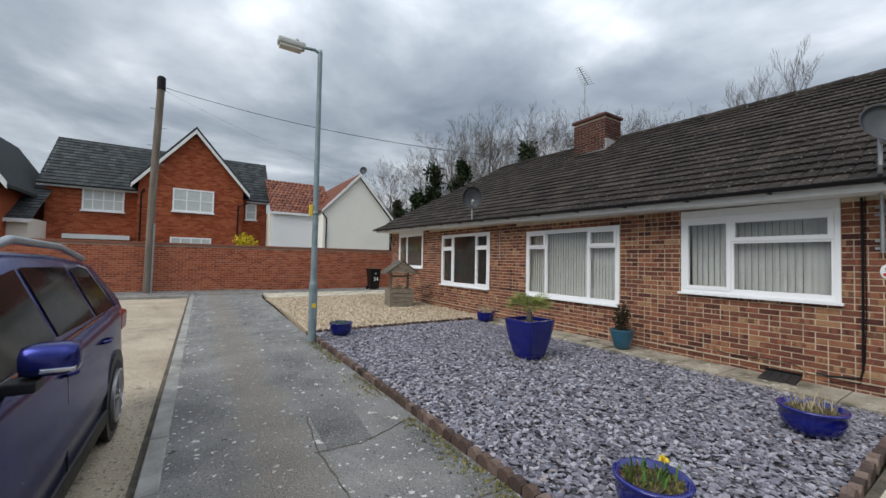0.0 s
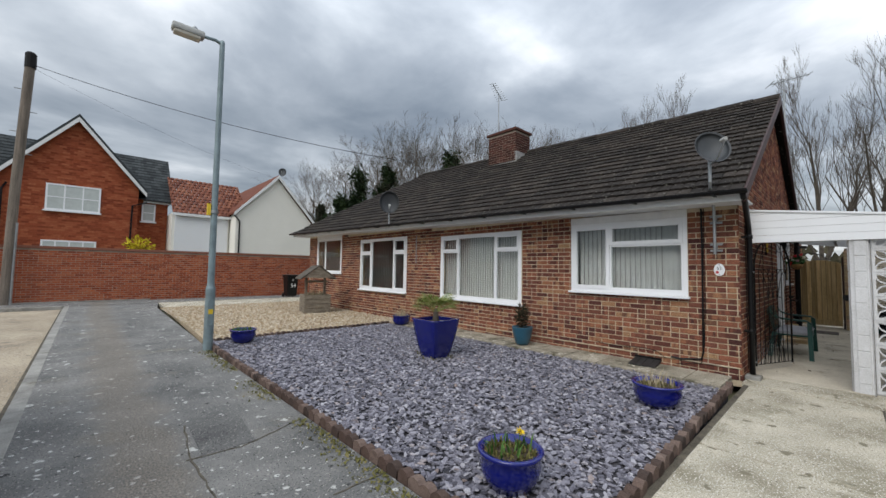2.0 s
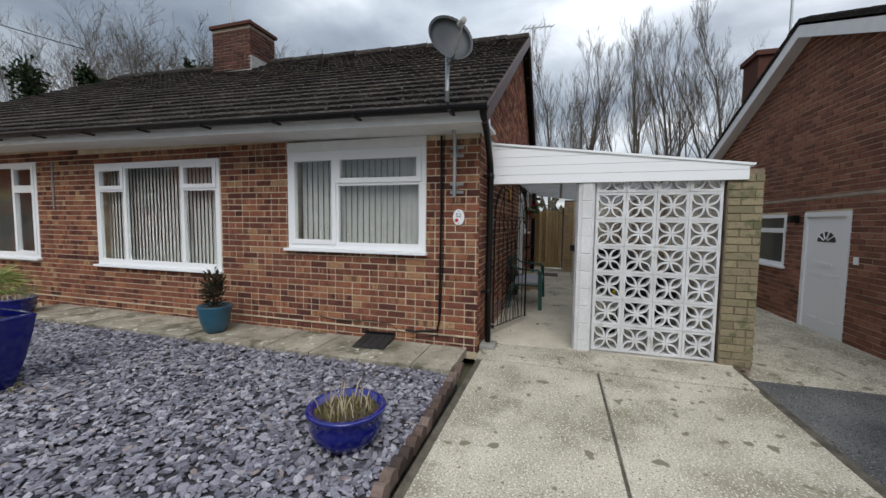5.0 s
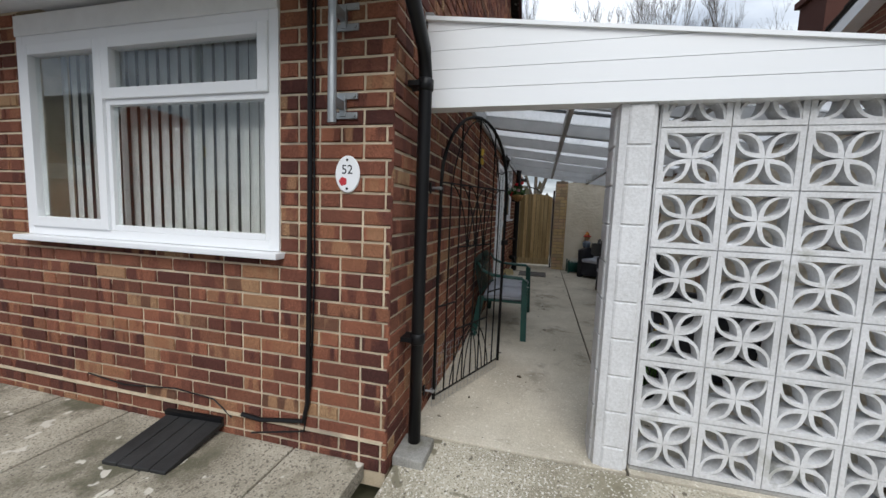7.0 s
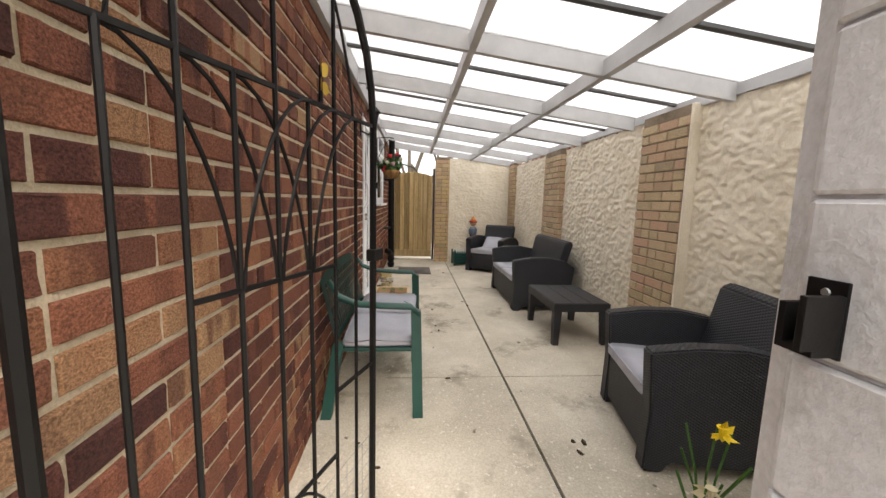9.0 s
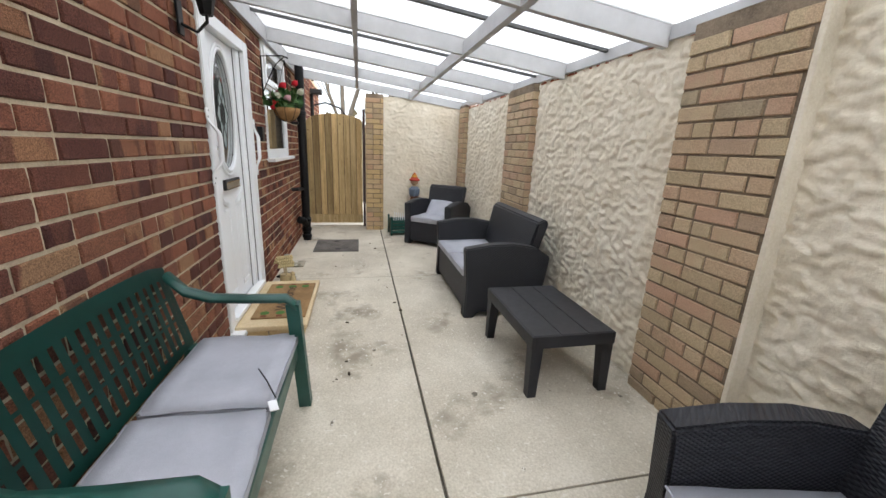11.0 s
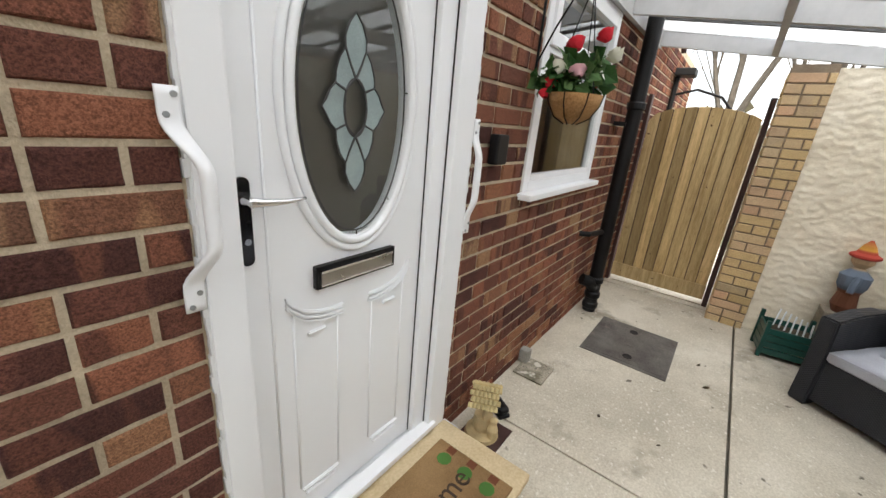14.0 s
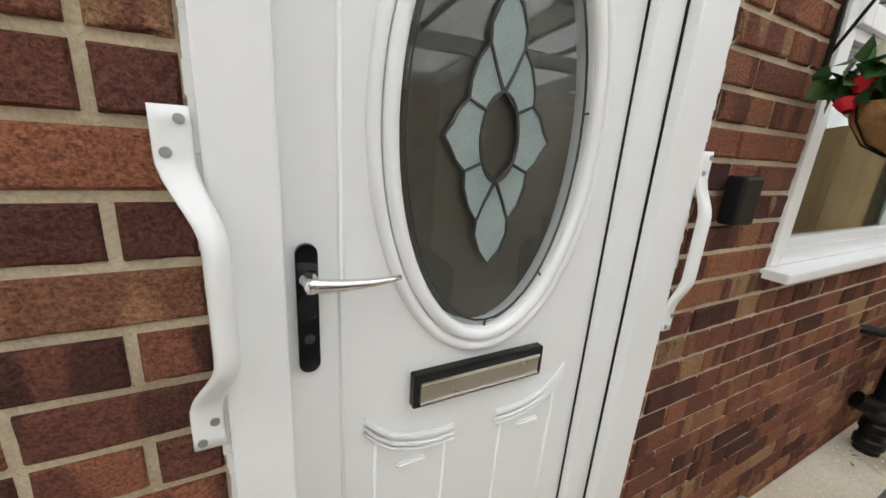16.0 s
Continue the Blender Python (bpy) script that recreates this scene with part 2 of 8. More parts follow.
worn_band(tarmac, 0.62, 0.34, (0.20, 0.17, 0.135))
tarmac_dark = surface("dark tarmac", (0.07, 0.07, 0.07), (0.175, 0.172, 0.165), 1.5, 120, 0.92, 0.6, spots=(((0.30, 0.29, 0.26), 60, 0.64), ((0.02, 0.02, 0.02), 75, 0.62)))
road_mat = surface("concrete road", (0.30, 0.245, 0.175), (0.45, 0.38, 0.28), 0.8, 120, 0.92, 0.5, stain=((0.24, 0.20, 0.15), 1.3, 0.55), spots=(((0.14, 0.12, 0.10), 45, 0.62), ((0.55, 0.50, 0.42), 60, 0.63), ((0.2, 0.17, 0.13), 5, 0.68)))
concrete = surface("drive concrete", (0.23, 0.20, 0.14), (0.58, 0.53, 0.42), 1.7, 120, 0.9, 0.55, stain=((0.25, 0.225, 0.155), 1.5, 0.53), mid=(0.45, 0.41, 0.32), spots=(((0.24, 0.21, 0.15), 95, 0.59), ((0.68, 0.65, 0.58), 70, 0.60), ((0.20, 0.18, 0.125), 7, 0.66), ((0.15, 0.13, 0.10), 38, 0.68)))
floor_mat = surface("passage concrete", (0.41, 0.37, 0.295), (0.66, 0.61, 0.51), 1.3, 95, 0.85, 0.25, stain=((0.29, 0.25, 0.19), 1.9, 0.555), mid=(0.53, 0.48, 0.385), spots=(((0.16, 0.14, 0.11), 13, 0.735), ((0.66, 0.62, 0.54), 45, 0.66)))
paver_mat = surface("paving slab", (0.20, 0.178, 0.13), (0.50, 0.45, 0.36), 2.6, 100, 0.9, 0.45, stain=((0.125, 0.115, 0.075), 2.4, 0.51), spots=(((0.16, 0.14, 0.11), 80, 0.60), ((0.60, 0.56, 0.48), 11, 0.66)))
kerb_mat = surface("kerb concrete", (0.19, 0.185, 0.17), (0.36, 0.35, 0.32), 3, 130, 0.9, 0.5, stain=((0.15, 0.14, 0.11), 2.5, 0.58))
ground_mat = surface("far ground", (0.07, 0.075, 0.04), (0.14, 0.13, 0.08), 0.6, 20, 0.95, 0.3)
joint_mat = surface("joint filler", (0.05, 0.045, 0.035), (0.14, 0.12, 0.09), 8, 100, 0.95, 0.3)
upvc = material("white plastic", 0.3, 0, 0.5)[0]
upvc.node_tree.nodes["Principled BSDF"].inputs["Base Color"].default_value = (0.83, 0.845, 0.86, 1)
white_paint = plain("white paint", (0.77, 0.78, 0.78), 0.5, 0, 0.1, 0.1)
block_white = surface("painted block", (0.53, 0.53, 0.53), (0.71, 0.715, 0.725), 3.5, 70, 0.75, 0.3, stain=((0.40, 0.40, 0.37), 5.0, 0.60))
black_plastic = plain("black plastic", (0.009, 0.009, 0.010), 0.38, 0, 0.3, 0.05, 0.25)
black_iron = plain("black iron", (0.008, 0.0075, 0.0075), 0.5, 0.0, 0.3, 0.15, 0.2)
galv = plain("galvanised steel", (0.42, 0.44, 0.45), 0.45, 0.8, 0.25, 0.1)
lamp_paint = plain("grey lamp paint", (0.23, 0.30, 0.32), 0.5, 0.2, 0.3, 0.15)
chrome = plain("chrome", (0.75, 0.75, 0.76), 0.12, 1.0, 0.05, 0.0)
rattan = plain("charcoal woven plastic", (0.019, 0.020, 0.025), 0.55, 0, 0.2, 0.0)
def woven(name, col):
    m, n, l, bs = material(name, 0.5, 0, 0.4)
    bs.inputs["Base Color"].default_value = (*col, 1)
    hs = []
    for st in ((95, 95, 0), (0, 0, 95)):
        g = n.new("ShaderNodeNewGeometry")
        mp = n.new("ShaderNodeMapping")
        mp.inputs["Scale"].default_value = tuple(q / 95 for q in st)
        l.new(g.outputs["Position"], mp.inputs[0])
        w = n.new("ShaderNodeTexWave")
        w.bands_direction = "DIAGONAL" if st[0] else "Z"
        w.inputs["Scale"].default_value = 22
        l.new(mp.outputs[0], w.inputs["Vector"])
        hs.append(w.outputs["Fac"])
    bumped(n, l, bs, mixed(n, l, 1.0, hs[0], hs[1], "DIFFERENCE"), 0.55, 0.006)
    return m


weave = woven("woven charcoal resin", (0.017, 0.0185, 0.024))
cushion = surface("grey cushion cloth", (0.35, 0.36, 0.40), (0.46, 0.47, 0.52), 4, 420, 0.95, 0.3, dist=0.002)
green_plastic = plain("green plastic", (0.010, 0.075, 0.060), 0.38, 0, 0.25, 0.03)
blue_glaze = plain("blue glaze", (0.005, 0.009, 0.15), 0.15, 0, 0.15, 0.03, coat=0.5)
teal_glaze = plain("teal glaze", (0.030, 0.11, 0.17), 0.3, 0, 0.3, 0.04, coat=0.2)
soil = surface("potting soil", (0.03, 0.022, 0.014), (0.10, 0.075, 0.05), 20, 90, 1.0, 0.8)
gate_wood = surface("treated pine", (0.36, 0.245, 0.105), (0.68, 0.51, 0.27), 3, 30, 0.75, 0.4, stretch=(6, 6, 0.45), stain=((0.17, 0.095, 0.04), 5, 0.66), spots=(((0.10, 0.05, 0.02), 16, 0.735),))
wn_, wl_ = gate_wood.node_tree.nodes, gate_wood.node_tree.links
wb_ = wn_["Principled BSDF"]
own = ramp(wn_, wl_, wn_.new("ShaderNodeObjectInfo").outputs["Random"], ((0.0, (0.52, 0.50, 0.46)), (0.5, (0.9, 0.9, 0.88)), (1.0, (1.2, 1.16, 1.08))))
wl_.new(mixed(wn_, wl_, 1.0, wb_.inputs["Base Color"].links[0].from_socket, own, "MULTIPLY"), wb_.inputs["Base Color"])
old_wood = surface("weathered wood", (0.13, 0.105, 0.08), (0.30, 0.26, 0.20), 4, 50, 0.9, 0.5, stretch=(1, 1, 5))
pole_wood = surface("pole wood", (0.10, 0.085, 0.07), (0.24, 0.20, 0.165), 3, 40, 0.9, 0.4, stretch=(4, 4, 0.3))
brown_paint = plain("dark brown paint", (0.05, 0.018, 0.014), 0.5, 0, 0.3, 0.1)
cream = surface("cream render", (0.70, 0.62, 0.48), (0.82, 0.75, 0.62), 3, 80, 0.85, 0.25)
cream_far = surface("cream wall", (0.78, 0.76, 0.69), (0.84, 0.82, 0.75), 0.6, 40, 0.9, 0.1)
lead = surface("lead", (0.22, 0.22, 0.22), (0.40, 0.39, 0.37), 6, 60, 0.7, 0.3)
leaf_green = pieces("leaf", ((0.0, (0.025, 0.07, 0.015)), (0.6, (0.06, 0.15, 0.03)), (1.0, (0.13, 0.21, 0.06))), False, 0.2, 60, 0.55, 0.1)
ivy_green = pieces("evergreen leaf", ((0.0, (0.008, 0.018, 0.007)), (0.6, (0.018, 0.035, 0.012)), (1.0, (0.04, 0.06, 0.02))), False, 0.2, 20, 0.6, 0.1)
twig_mat = surface("bark", (0.06, 0.051, 0.042), (0.135, 0.115, 0.09), 6, 60, 0.95, 0.3)
yellow_leaf = pieces("yellow leaf", ((0.0, (0.45, 0.36, 0.02)), (1.0, (0.75, 0.62, 0.05))), False, 0.15, 30, 0.7, 0.1)


def glass_mat(name, tint, rough=0.0):
    m, n, l, b = material(name, rough, 0, 0.5)
    b.inputs["Base Color"].default_value = (*tint, 1)
    b.inputs["Transmission Weight"].default_value = 1.0
    b.inputs["IOR"].default_value = 1.45
    return m


pane_mat = glass_mat("window glass", (0.88, 0.92, 0.92))
frost_mat = glass_mat("frosted glass", (0.75, 0.86, 0.84), 0.5)
car_glass = glass_mat("tinted car glass", (0.10, 0.11, 0.12))
curtain = surface("blind cloth", (0.70, 0.70, 0.68), (0.82, 0.82, 0.80), 6, 200, 0.95, 0.15)
# grey that paints the dimness of the rooms onto their walls
room_dark = surface("dimmed room grey", (0.24, 0.23, 0.215), (0.32, 0.305, 0.29), 2, 40, 0.95, 0.05)
sheet_mat, n_, l_, b_ = material("twin-wall sheet", 0.35)
sheet_mat.node_tree.nodes.remove(b_)
tl, tp, gl = n_.new("ShaderNodeBsdfTranslucent"), n_.new("ShaderNodeBsdfTransparent"), n_.new("ShaderNodeBsdfDiffuse")
tl.inputs[0].default_value, tp.inputs[0].default_value, gl.inputs[0].default_value = (0.73, 0.74, 0.75, 1), (0.78, 0.79, 0.80, 1), (0.7, 0.7, 0.7, 1)
mx1, mx2 = n_.new("ShaderNodeMixShader"), n_.new("ShaderNodeMixShader")
streak = ramp(n_, l_, tex(n_, l_, 4.0, 4, 0.6, (1, 6, 1)), ((0.3, (0.38,) * 3), (0.7, (0.50,) * 3)))
l_.new(streak, mx1.inputs[0])
l_.new(tl.outputs[0], mx1.inputs[1]), l_.new(tp.outputs[0], mx1.inputs[2])
mx2.inputs[0].default_value = 0.08
l_.new(mx1.outputs[0], mx2.inputs[1]), l_.new(gl.outputs[0], mx2.inputs[2])
l_.new(mx2.outputs[0], n_["Material Output"].inputs[0])


# ---- building tools ----
def solid(name, bm, mat, label="", category="", kind="", group="", smooth=False):
    me = bpy.data.meshes.new(name)
    bm.normal_update()
    bm.to_mesh(me)
    bm.free()
    me.materials.append(mat)
    if smooth:
        me.polygons.foreach_set("use_smooth", [True] * len(me.polygons))
    return tagged(new(name, me), label, category, group, kind)


def thing(name, label, category, at=(0, 0, 0), rz=0, group="", kind=""):
    ob = new(name)
    ob.empty_display_size = 0.1
    ob.matrix_basis = pose(*at, 0, 0, rz)
    return tagged(ob, label, category, group, kind)


def part(name, bm, mat, parent, label="", smooth=False, kind=""):
    ob = solid(name, bm, mat, label, smooth=smooth, kind=kind)
    ob.parent = parent
    return ob


def mesh_of(name, verts, faces, mat):
    me = bpy.data.meshes.new(name)
    me.from_pydata([tuple(v) for v in verts], [], faces)
    me.materials.append(mat)
    return me


def B(*boxes, bevel=0.0):
    """A bmesh of boxes, each x0, x1, y0, y1, z0, z1."""
    bm = bmesh.new()
    for x0, x1, y0, y1, z0, z1 in boxes:
        m = Matrix.LocRotScale(((x0 + x1) / 2, (y0 + y1) / 2, (z0 + z1) / 2), None, (abs(x1 - x0), abs(y1 - y0), abs(z1 - z0)))
        bmesh.ops.create_cube(bm, size=1, matrix=m)
    if bevel:
        bmesh.ops.bevel(bm, geom=bm.edges[:], offset=bevel, segments=2, affect="EDGES", profile=0.6)
    return bm


def rod(bm, a, b, r, r2=None, seg=10):
    a, b = Vector(a), Vector(b)
    d = b - a
    m = Matrix.Translation((a + b) / 2) @ d.to_track_quat("Z", "Y").to_matrix().to_4x4()
    bmesh.ops.create_cone(bm, cap_ends=True, segments=seg, radius1=r, radius2=r if r2 is None else r2, depth=d.length, matrix=m)
    return bm


def pipe(bm, pts, r, seg=8):
    """A bent round bar through the points."""
    pts = [Vector(p) for p in pts]
    rings = []
    up = Vector((0.13, 0.31, 0.94)).normalized()
    for i, p in enumerate(pts):
        d = (pts[min(i + 1, len(pts) - 1)] - pts[max(i - 1, 0)]).normalized()
        if abs(d.dot(up)) > 0.95:
            up = Vector((0.9, 0.3, 0.2)).normalized()
        u = d.cross(up).normalized()
        v = d.cross(u)
        rings.append([bm.verts.new(p + r * (math.cos(2 * math.pi * k / seg) * u + math.sin(2 * math.pi * k / seg) * v)) for k in range(seg)])
    for a, b in zip(rings, rings[1:]):
        for k in range(seg):
            bm.faces.new((a[k], a[(k + 1) % seg], b[(k + 1) % seg], b[k]))
    bm.faces.new(rings[0][::-1])
    bm.faces.new(rings[-1])
    return bm


def lathe(bm, profile, seg=28, at=(0, 0, 0), square=0.0):
    """Turns a profile of (radius, height) about z; square > 0 pulls the round towards a rounded square."""
    rings = []
    for r, h in profile:
        ring = []
        for k in range(seg):
            a = 2 * math.pi * k / seg
            c, s = math.cos(a), math.sin(a)
            q = 1 / max(abs(c), abs(s))
            f = 1 + square * (min(q, 1.36) - 1)
            ring.append(bm.verts.new((at[0] + r * c * f, at[1] + r * s * f, at[2] + h)))
        rings.append(ring)
    for a, b in zip(rings, rings[1:]):
        for k in range(seg):
            bm.faces.new((a[k], a[(k + 1) % seg], b[(k + 1) % seg], b[k]))
    if profile[0][0] > 1e-4:
        bm.faces.new(rings[0][::-1])
    if profile[-1][0] > 1e-4:
        bm.faces.new(rings[-1])
    return bm


def prism(bm, outline, axis, a, b):
    """An outline of 2D points drawn out along x, y or z from a to b."""
    def put(p, t):
        return {"x": (t, p[0], p[1]), "y": (p[0], t, p[1]), "z": (p[0], p[1], t)}[axis]
    lo, hi = [bm.verts.new(put(p, a)) for p in outline], [bm.verts.new(put(p, b)) for p in outline]
    for k in range(len(outline)):
        j = (k + 1) % len(outline)
        bm.faces.new((lo[k], lo[j], hi[j], hi[k]))
    bm.faces.new(lo[::-1])
    bm.faces.new(hi)
    bmesh.ops.recalc_face_normals(bm, faces=bm.faces[:])
    return bm


rng = random.Random(7)
npr = np.random.default_rng(7)

# ---- ground ----
XF, YG, YR, XB = 6.85, 0.54, -2.03, 14.85        # house front, house side, passage wall, passage end
SOFFIT, RISE = 2.42, 0.018                        # eaves and their slow climb along the row


def up(y):
    return RISE * (y - 0.5)


def sheet(name, outline, z, mat, label, category, depth=0.12):
    return solid(name, prism(bmesh.new(), outline, "z", z - depth, z), mat, label, category, "structure")


def rect(x0, x1, y0, y1):
    return [(x0, y0), (x1, y0), (x1, y1), (x0, y1)]


sheet("ground", rect(-400, 400, -400, 400), -0.22, ground_mat, "dull grass and earth ground to the horizon", "ground", 0.3)
sheet("road", rect(-9.0, -0.24, -30, 17.6), -0.1, road_mat, "worn buff concrete road and parking bay beside the kerb", "road", 0.1)
sheet("pavement", [(-0.12, -30), (1.88, -30), (1.88, 0.5), (1.88, 7.3), (2.05, 15.5), (2.3, 17.5), (-0.12, 17.5)], 0.0, tarmac, "patched grey tarmac footway with pale stains", "pavement", 0.2)
sheet("end_path", rect(-9.0, 9.5, 17.62, 19.2), 0.005, tarmac, "grey tarmac strip along the foot of the brick wall", "pavement", 0.2)
sheet("gutter_line", rect(-0.31, -0.247, -6, 17.4), -0.096, joint_mat, "dark line along the foot of the kerb", "road", 0.05)
kerb = thing("kerb", "grey concrete kerb between road and footway", "kerb", kind="structure")
for k in range(24):
    y0 = -4.4 + k * 0.915
    part("kerbstone", B((-0.245, -0.115, y0, y0 + 0.905, -0.22, 0.006 + rng.uniform(-0.003, 0.003)), bevel=0.012), kerb_mat, kerb)
for k in range(10):
    x0 = -0.25 - (k + 1) * 0.915
    part("kerbstone", B((x0, x0 + 0.905, 17.48, 17.61, -0.22, 0.012), bevel=0.012), kerb_mat, kerb)
sheet("slate_bed", rect(1.98, 6.12, 0.58, 7.78), -0.01, slate_bed, "slate dust under the chippings", "ground")
sheet("gravel_bed", [(2.0, 7.82), (6.85, 7.82), (6.85, 15.4), (2.3, 15.4)], -0.012, pebble_bed, "sand under the pale pebbles", "ground")
sheet("back_path", [(2.25, 15.45), (9.5, 15.45), (9.5, 17.6), (2.3, 17.6)], 0.0, concrete, "pale concrete path beyond the pebbles", "pavement")
drive_bed = sheet("drive_bed", rect(1.9, 7.2, -2.08, 0.5), -0.012, joint_mat, "dark joint filler under the drive slabs", "ground")
drive = thing("drive", "worn pale concrete drive in large cast bays", "drive", kind="structure")
for x0, x1, y0, y1 in ((1.9, 4.135, -2.06, -0.71), (1.9, 4.135, -0.69, 0.44), (4.155, 6.62, -2.0, -0.71), (4.155, 6.62, -0.69, 0.44)):
    part("slab", B((x0, x1, y0, y1, -0.1, 0.0), bevel=0.008), concrete, drive)
part("threshold", B((6.64, 7.19, -2.02, 0.52, -0.1, 0.012), bevel=0.01), concrete, drive)
sheet("tarmac_patch", [(0.97, 2.9), (1.36, 2.95), (1.42, 3.7), (1.0, 3.66)], 0.004, tarmac_dark, "dark repaired square in the footway tarmac", "pavement", 0.05)
cracks = thing("footway_cracks", "dark joints and cracks across the footway tarmac", "crack", kind="structure")
for line in (((0.87, 2.93), (1.25, 2.9), (1.55, 3.02), (1.77, 3.12)), ((1.48, 1.82), (1.87, 1.81)), ((0.97, 3.66), (0.9, 2.9), (0.93, 2.0), (0.9, 1.0))):
    bm = bmesh.new()
    for (xa, ya), (xb, yb) in zip(line, line[1:]):
        ln = math.hypot(xb - xa, yb - ya)
        px, py = -(yb - ya) / ln, (xb - xa) / ln
        n = max(3, int(ln / 0.07))
        edge = [(xa + (xb - xa) * k / n, ya + (yb - ya) * k / n, rng.uniform(-0.008, 0.008), rng.uniform(0.003, 0.008)) for k in range(n + 1)]
        for (x0, y0, o0, w0), (x1, y1, o1, w1) in zip(edge, edge[1:]):
            q = [(x0 + px * (o0 - w0), y0 + py * (o0 - w0)), (x1 + px * (o1 - w1), y1 + py * (o1 - w1)), (x1 + px * (o1 + w1), y1 + py * (o1 + w1)), (x0 + px * (o0 + w0), y0 + py * (o0 + w0))]
            prism(bm, q, "z", -0.01, 0.0045)
    part("crack", bm, joint_mat, cracks, kind="stuff")
sheet("neighbour_drive", rect(-0.1, 7.0, -4.02, -2.09), -0.035, tarmac_dark, "dark tarmac drive of the house next door", "drive", 0.18)
sheet("neighbour_path", rect(7.01, 16, -4.02, -2.2), -0.12, concrete, "pale concrete path beside the house next door", "path", 0.09)
passage_bed = sheet("passage_bed", rect(7.2, 18, YR, YG), 0.0, joint_mat, "dark joints under the passage slabs", "ground")
passage_floor = thing("passage_floor", "pale grey concrete passage floor in cast slabs", "floor", kind="structure")
for y0, y1 in ((YR, -0.675), (-0.66, YG)):
    for x0, x1 in ((7.2, 9.59), (9.6, 12.37), (12.38, 14.99), (15.0, 18)):
        part("slab", B((x0, x1, y0, y1, -0.06, 0.018), bevel=0.004), floor_mat, passage_floor)
paving = thing("paving", "strip of stained concrete paving slabs along the house front", "paving", kind="structure")
yy = 0.66
for k in range(12):
    w = 0.59 if k else 0.42
    part("slab", B((6.16, XF - 0.004, yy, yy + w - 0.012, -0.06, 0.03 + rng.uniform(-0.004, 0.004)), bevel=0.007), paver_mat, paving)
    yy += w

# slate chippings and pebbles
def scatter(name, count, x0, x1, y0, y1, z, size, thin, mat, label, lift=0.02):
    """Loose flat stones, each its own island, tumbled at random."""
    base = np.array([(-1, -0.5, -1), (0.4, -0.8, -1), (1, 0.1, -1), (0.2, 0.8, -1), (-0.8, 0.6, -1), (-0.8, -0.4, 1), (0.3, -0.6, 1), (0.8, 0.1, 1), (0.1, 0.6, 1), (-0.6, 0.5, 1)])
    n = count
    pos = np.stack([npr.uniform(x0, x1, n), npr.uniform(y0, y1, n), z + npr.uniform(0, lift, n)], 1)
    sz = npr.uniform(size * 0.55, size * 1.3, n)
    v = base[None] * np.stack([sz, sz * npr.uniform(0.5, 0.95, n), sz * thin * npr.uniform(0.6, 1.4, n)], 1)[:, None]
    v = v * npr.uniform(0.75, 1.25, v.shape)
    ax, ay, az = npr.normal(0, 0.22, n), npr.normal(0, 0.22, n), npr.uniform(0, 6.28, n)
    c, s = np.cos(az)[:, None], np.sin(az)[:, None]
    vx, vy, vz = v[..., 0], v[..., 1], v[..., 2]
    vz = vz + vx * np.sin(ax)[:, None] + vy * np.sin(ay)[:, None]
    v = np.stack([vx * c - vy * s, vx * s + vy * c, vz], -1) + pos[:, None]
    quad = [(5, 6, 7, 8, 9), (0, 1, 6, 5), (1, 2, 7, 6), (2, 3, 8, 7), (3, 4, 9, 8), (4, 0, 5, 9)]
    faces = [tuple(q + 10 * k for q in f) for k in range(n) for f in quad]
    me = bpy.data.meshes.new(name)
    me.from_pydata(v.reshape(-1, 3).tolist(), [], faces)
    me.materials.append(mat)
    return tagged(new(name, me), label, "gravel", kind="stuff")


scatter("slate_chippings", 33000, 2.0, 6.1, 0.6, 7.76, 0.002, 0.029, 0.12, chip, "blue-grey slate chippings covering the front garden", 0.022)
scatter("pebbles", 13000, 2.1, 6.8, 7.84, 15.35, 0.0, 0.03, 0.45, pebble, "pale buff pebbles covering the next garden", 0.02)

# edging of the slate bed
edging_one = pieces("edging brick", ((0.0, (0.06, 0.045, 0.039)), (0.6, (0.115, 0.077, 0.063)), (1.0, (0.21, 0.155, 0.13))), True, 0.3, 120)
edging = thing("edging", "low scalloped brick edging round the slate garden", "edging", kind="structure")
eb = bmesh.new()
prism(eb, [(-0.055, -0.03), (0.055, -0.03), (0.055, 0.03), (0.035, 0.052), (0, 0.062), (-0.035, 0.052), (-0.055, 0.03)], "y", -0.032, 0.032)
edge_mesh = bpy.data.meshes.new("edging_block")
eb.to_mesh(edge_mesh)
eb.free()
edge_mesh.materials.append(edging_one)


def row_of(mesh, parent, name, a, b, step, jitter=0.006):
    a, b = Vector(a), Vector(b)
    d = (b - a)
    n = int(d.length / step)
    ang = math.degrees(math.atan2(d.y, d.x))
    for k in range(n):
        p = a + d * ((k + 0.5) / n)
        ob = new(name, mesh)
        ob.matrix_basis = pose(p.x + rng.uniform(-jitter, jitter), p.y + rng.uniform(-jitter, jitter), p.z + rng.uniform(-jitter, jitter), rng.uniform(-3, 3), rng.uniform(-3, 3), ang + rng.uniform(-3, 3))
        ob.parent = parent


row_of(edge_mesh, edging, "edging_block", (1.93, 0.52, 0.012), (1.93, 7.8, 0.012), 0.118)
row_of(edge_mesh, edging, "edging_block", (1.98, 0.50, 0.02), (6.3, 0.58, 0.02), 0.118)
row_of(edge_mesh, edging, "edging_block", (2.0, 7.8, 0.01), (6.1, 7.8, 0.01), 0.118)


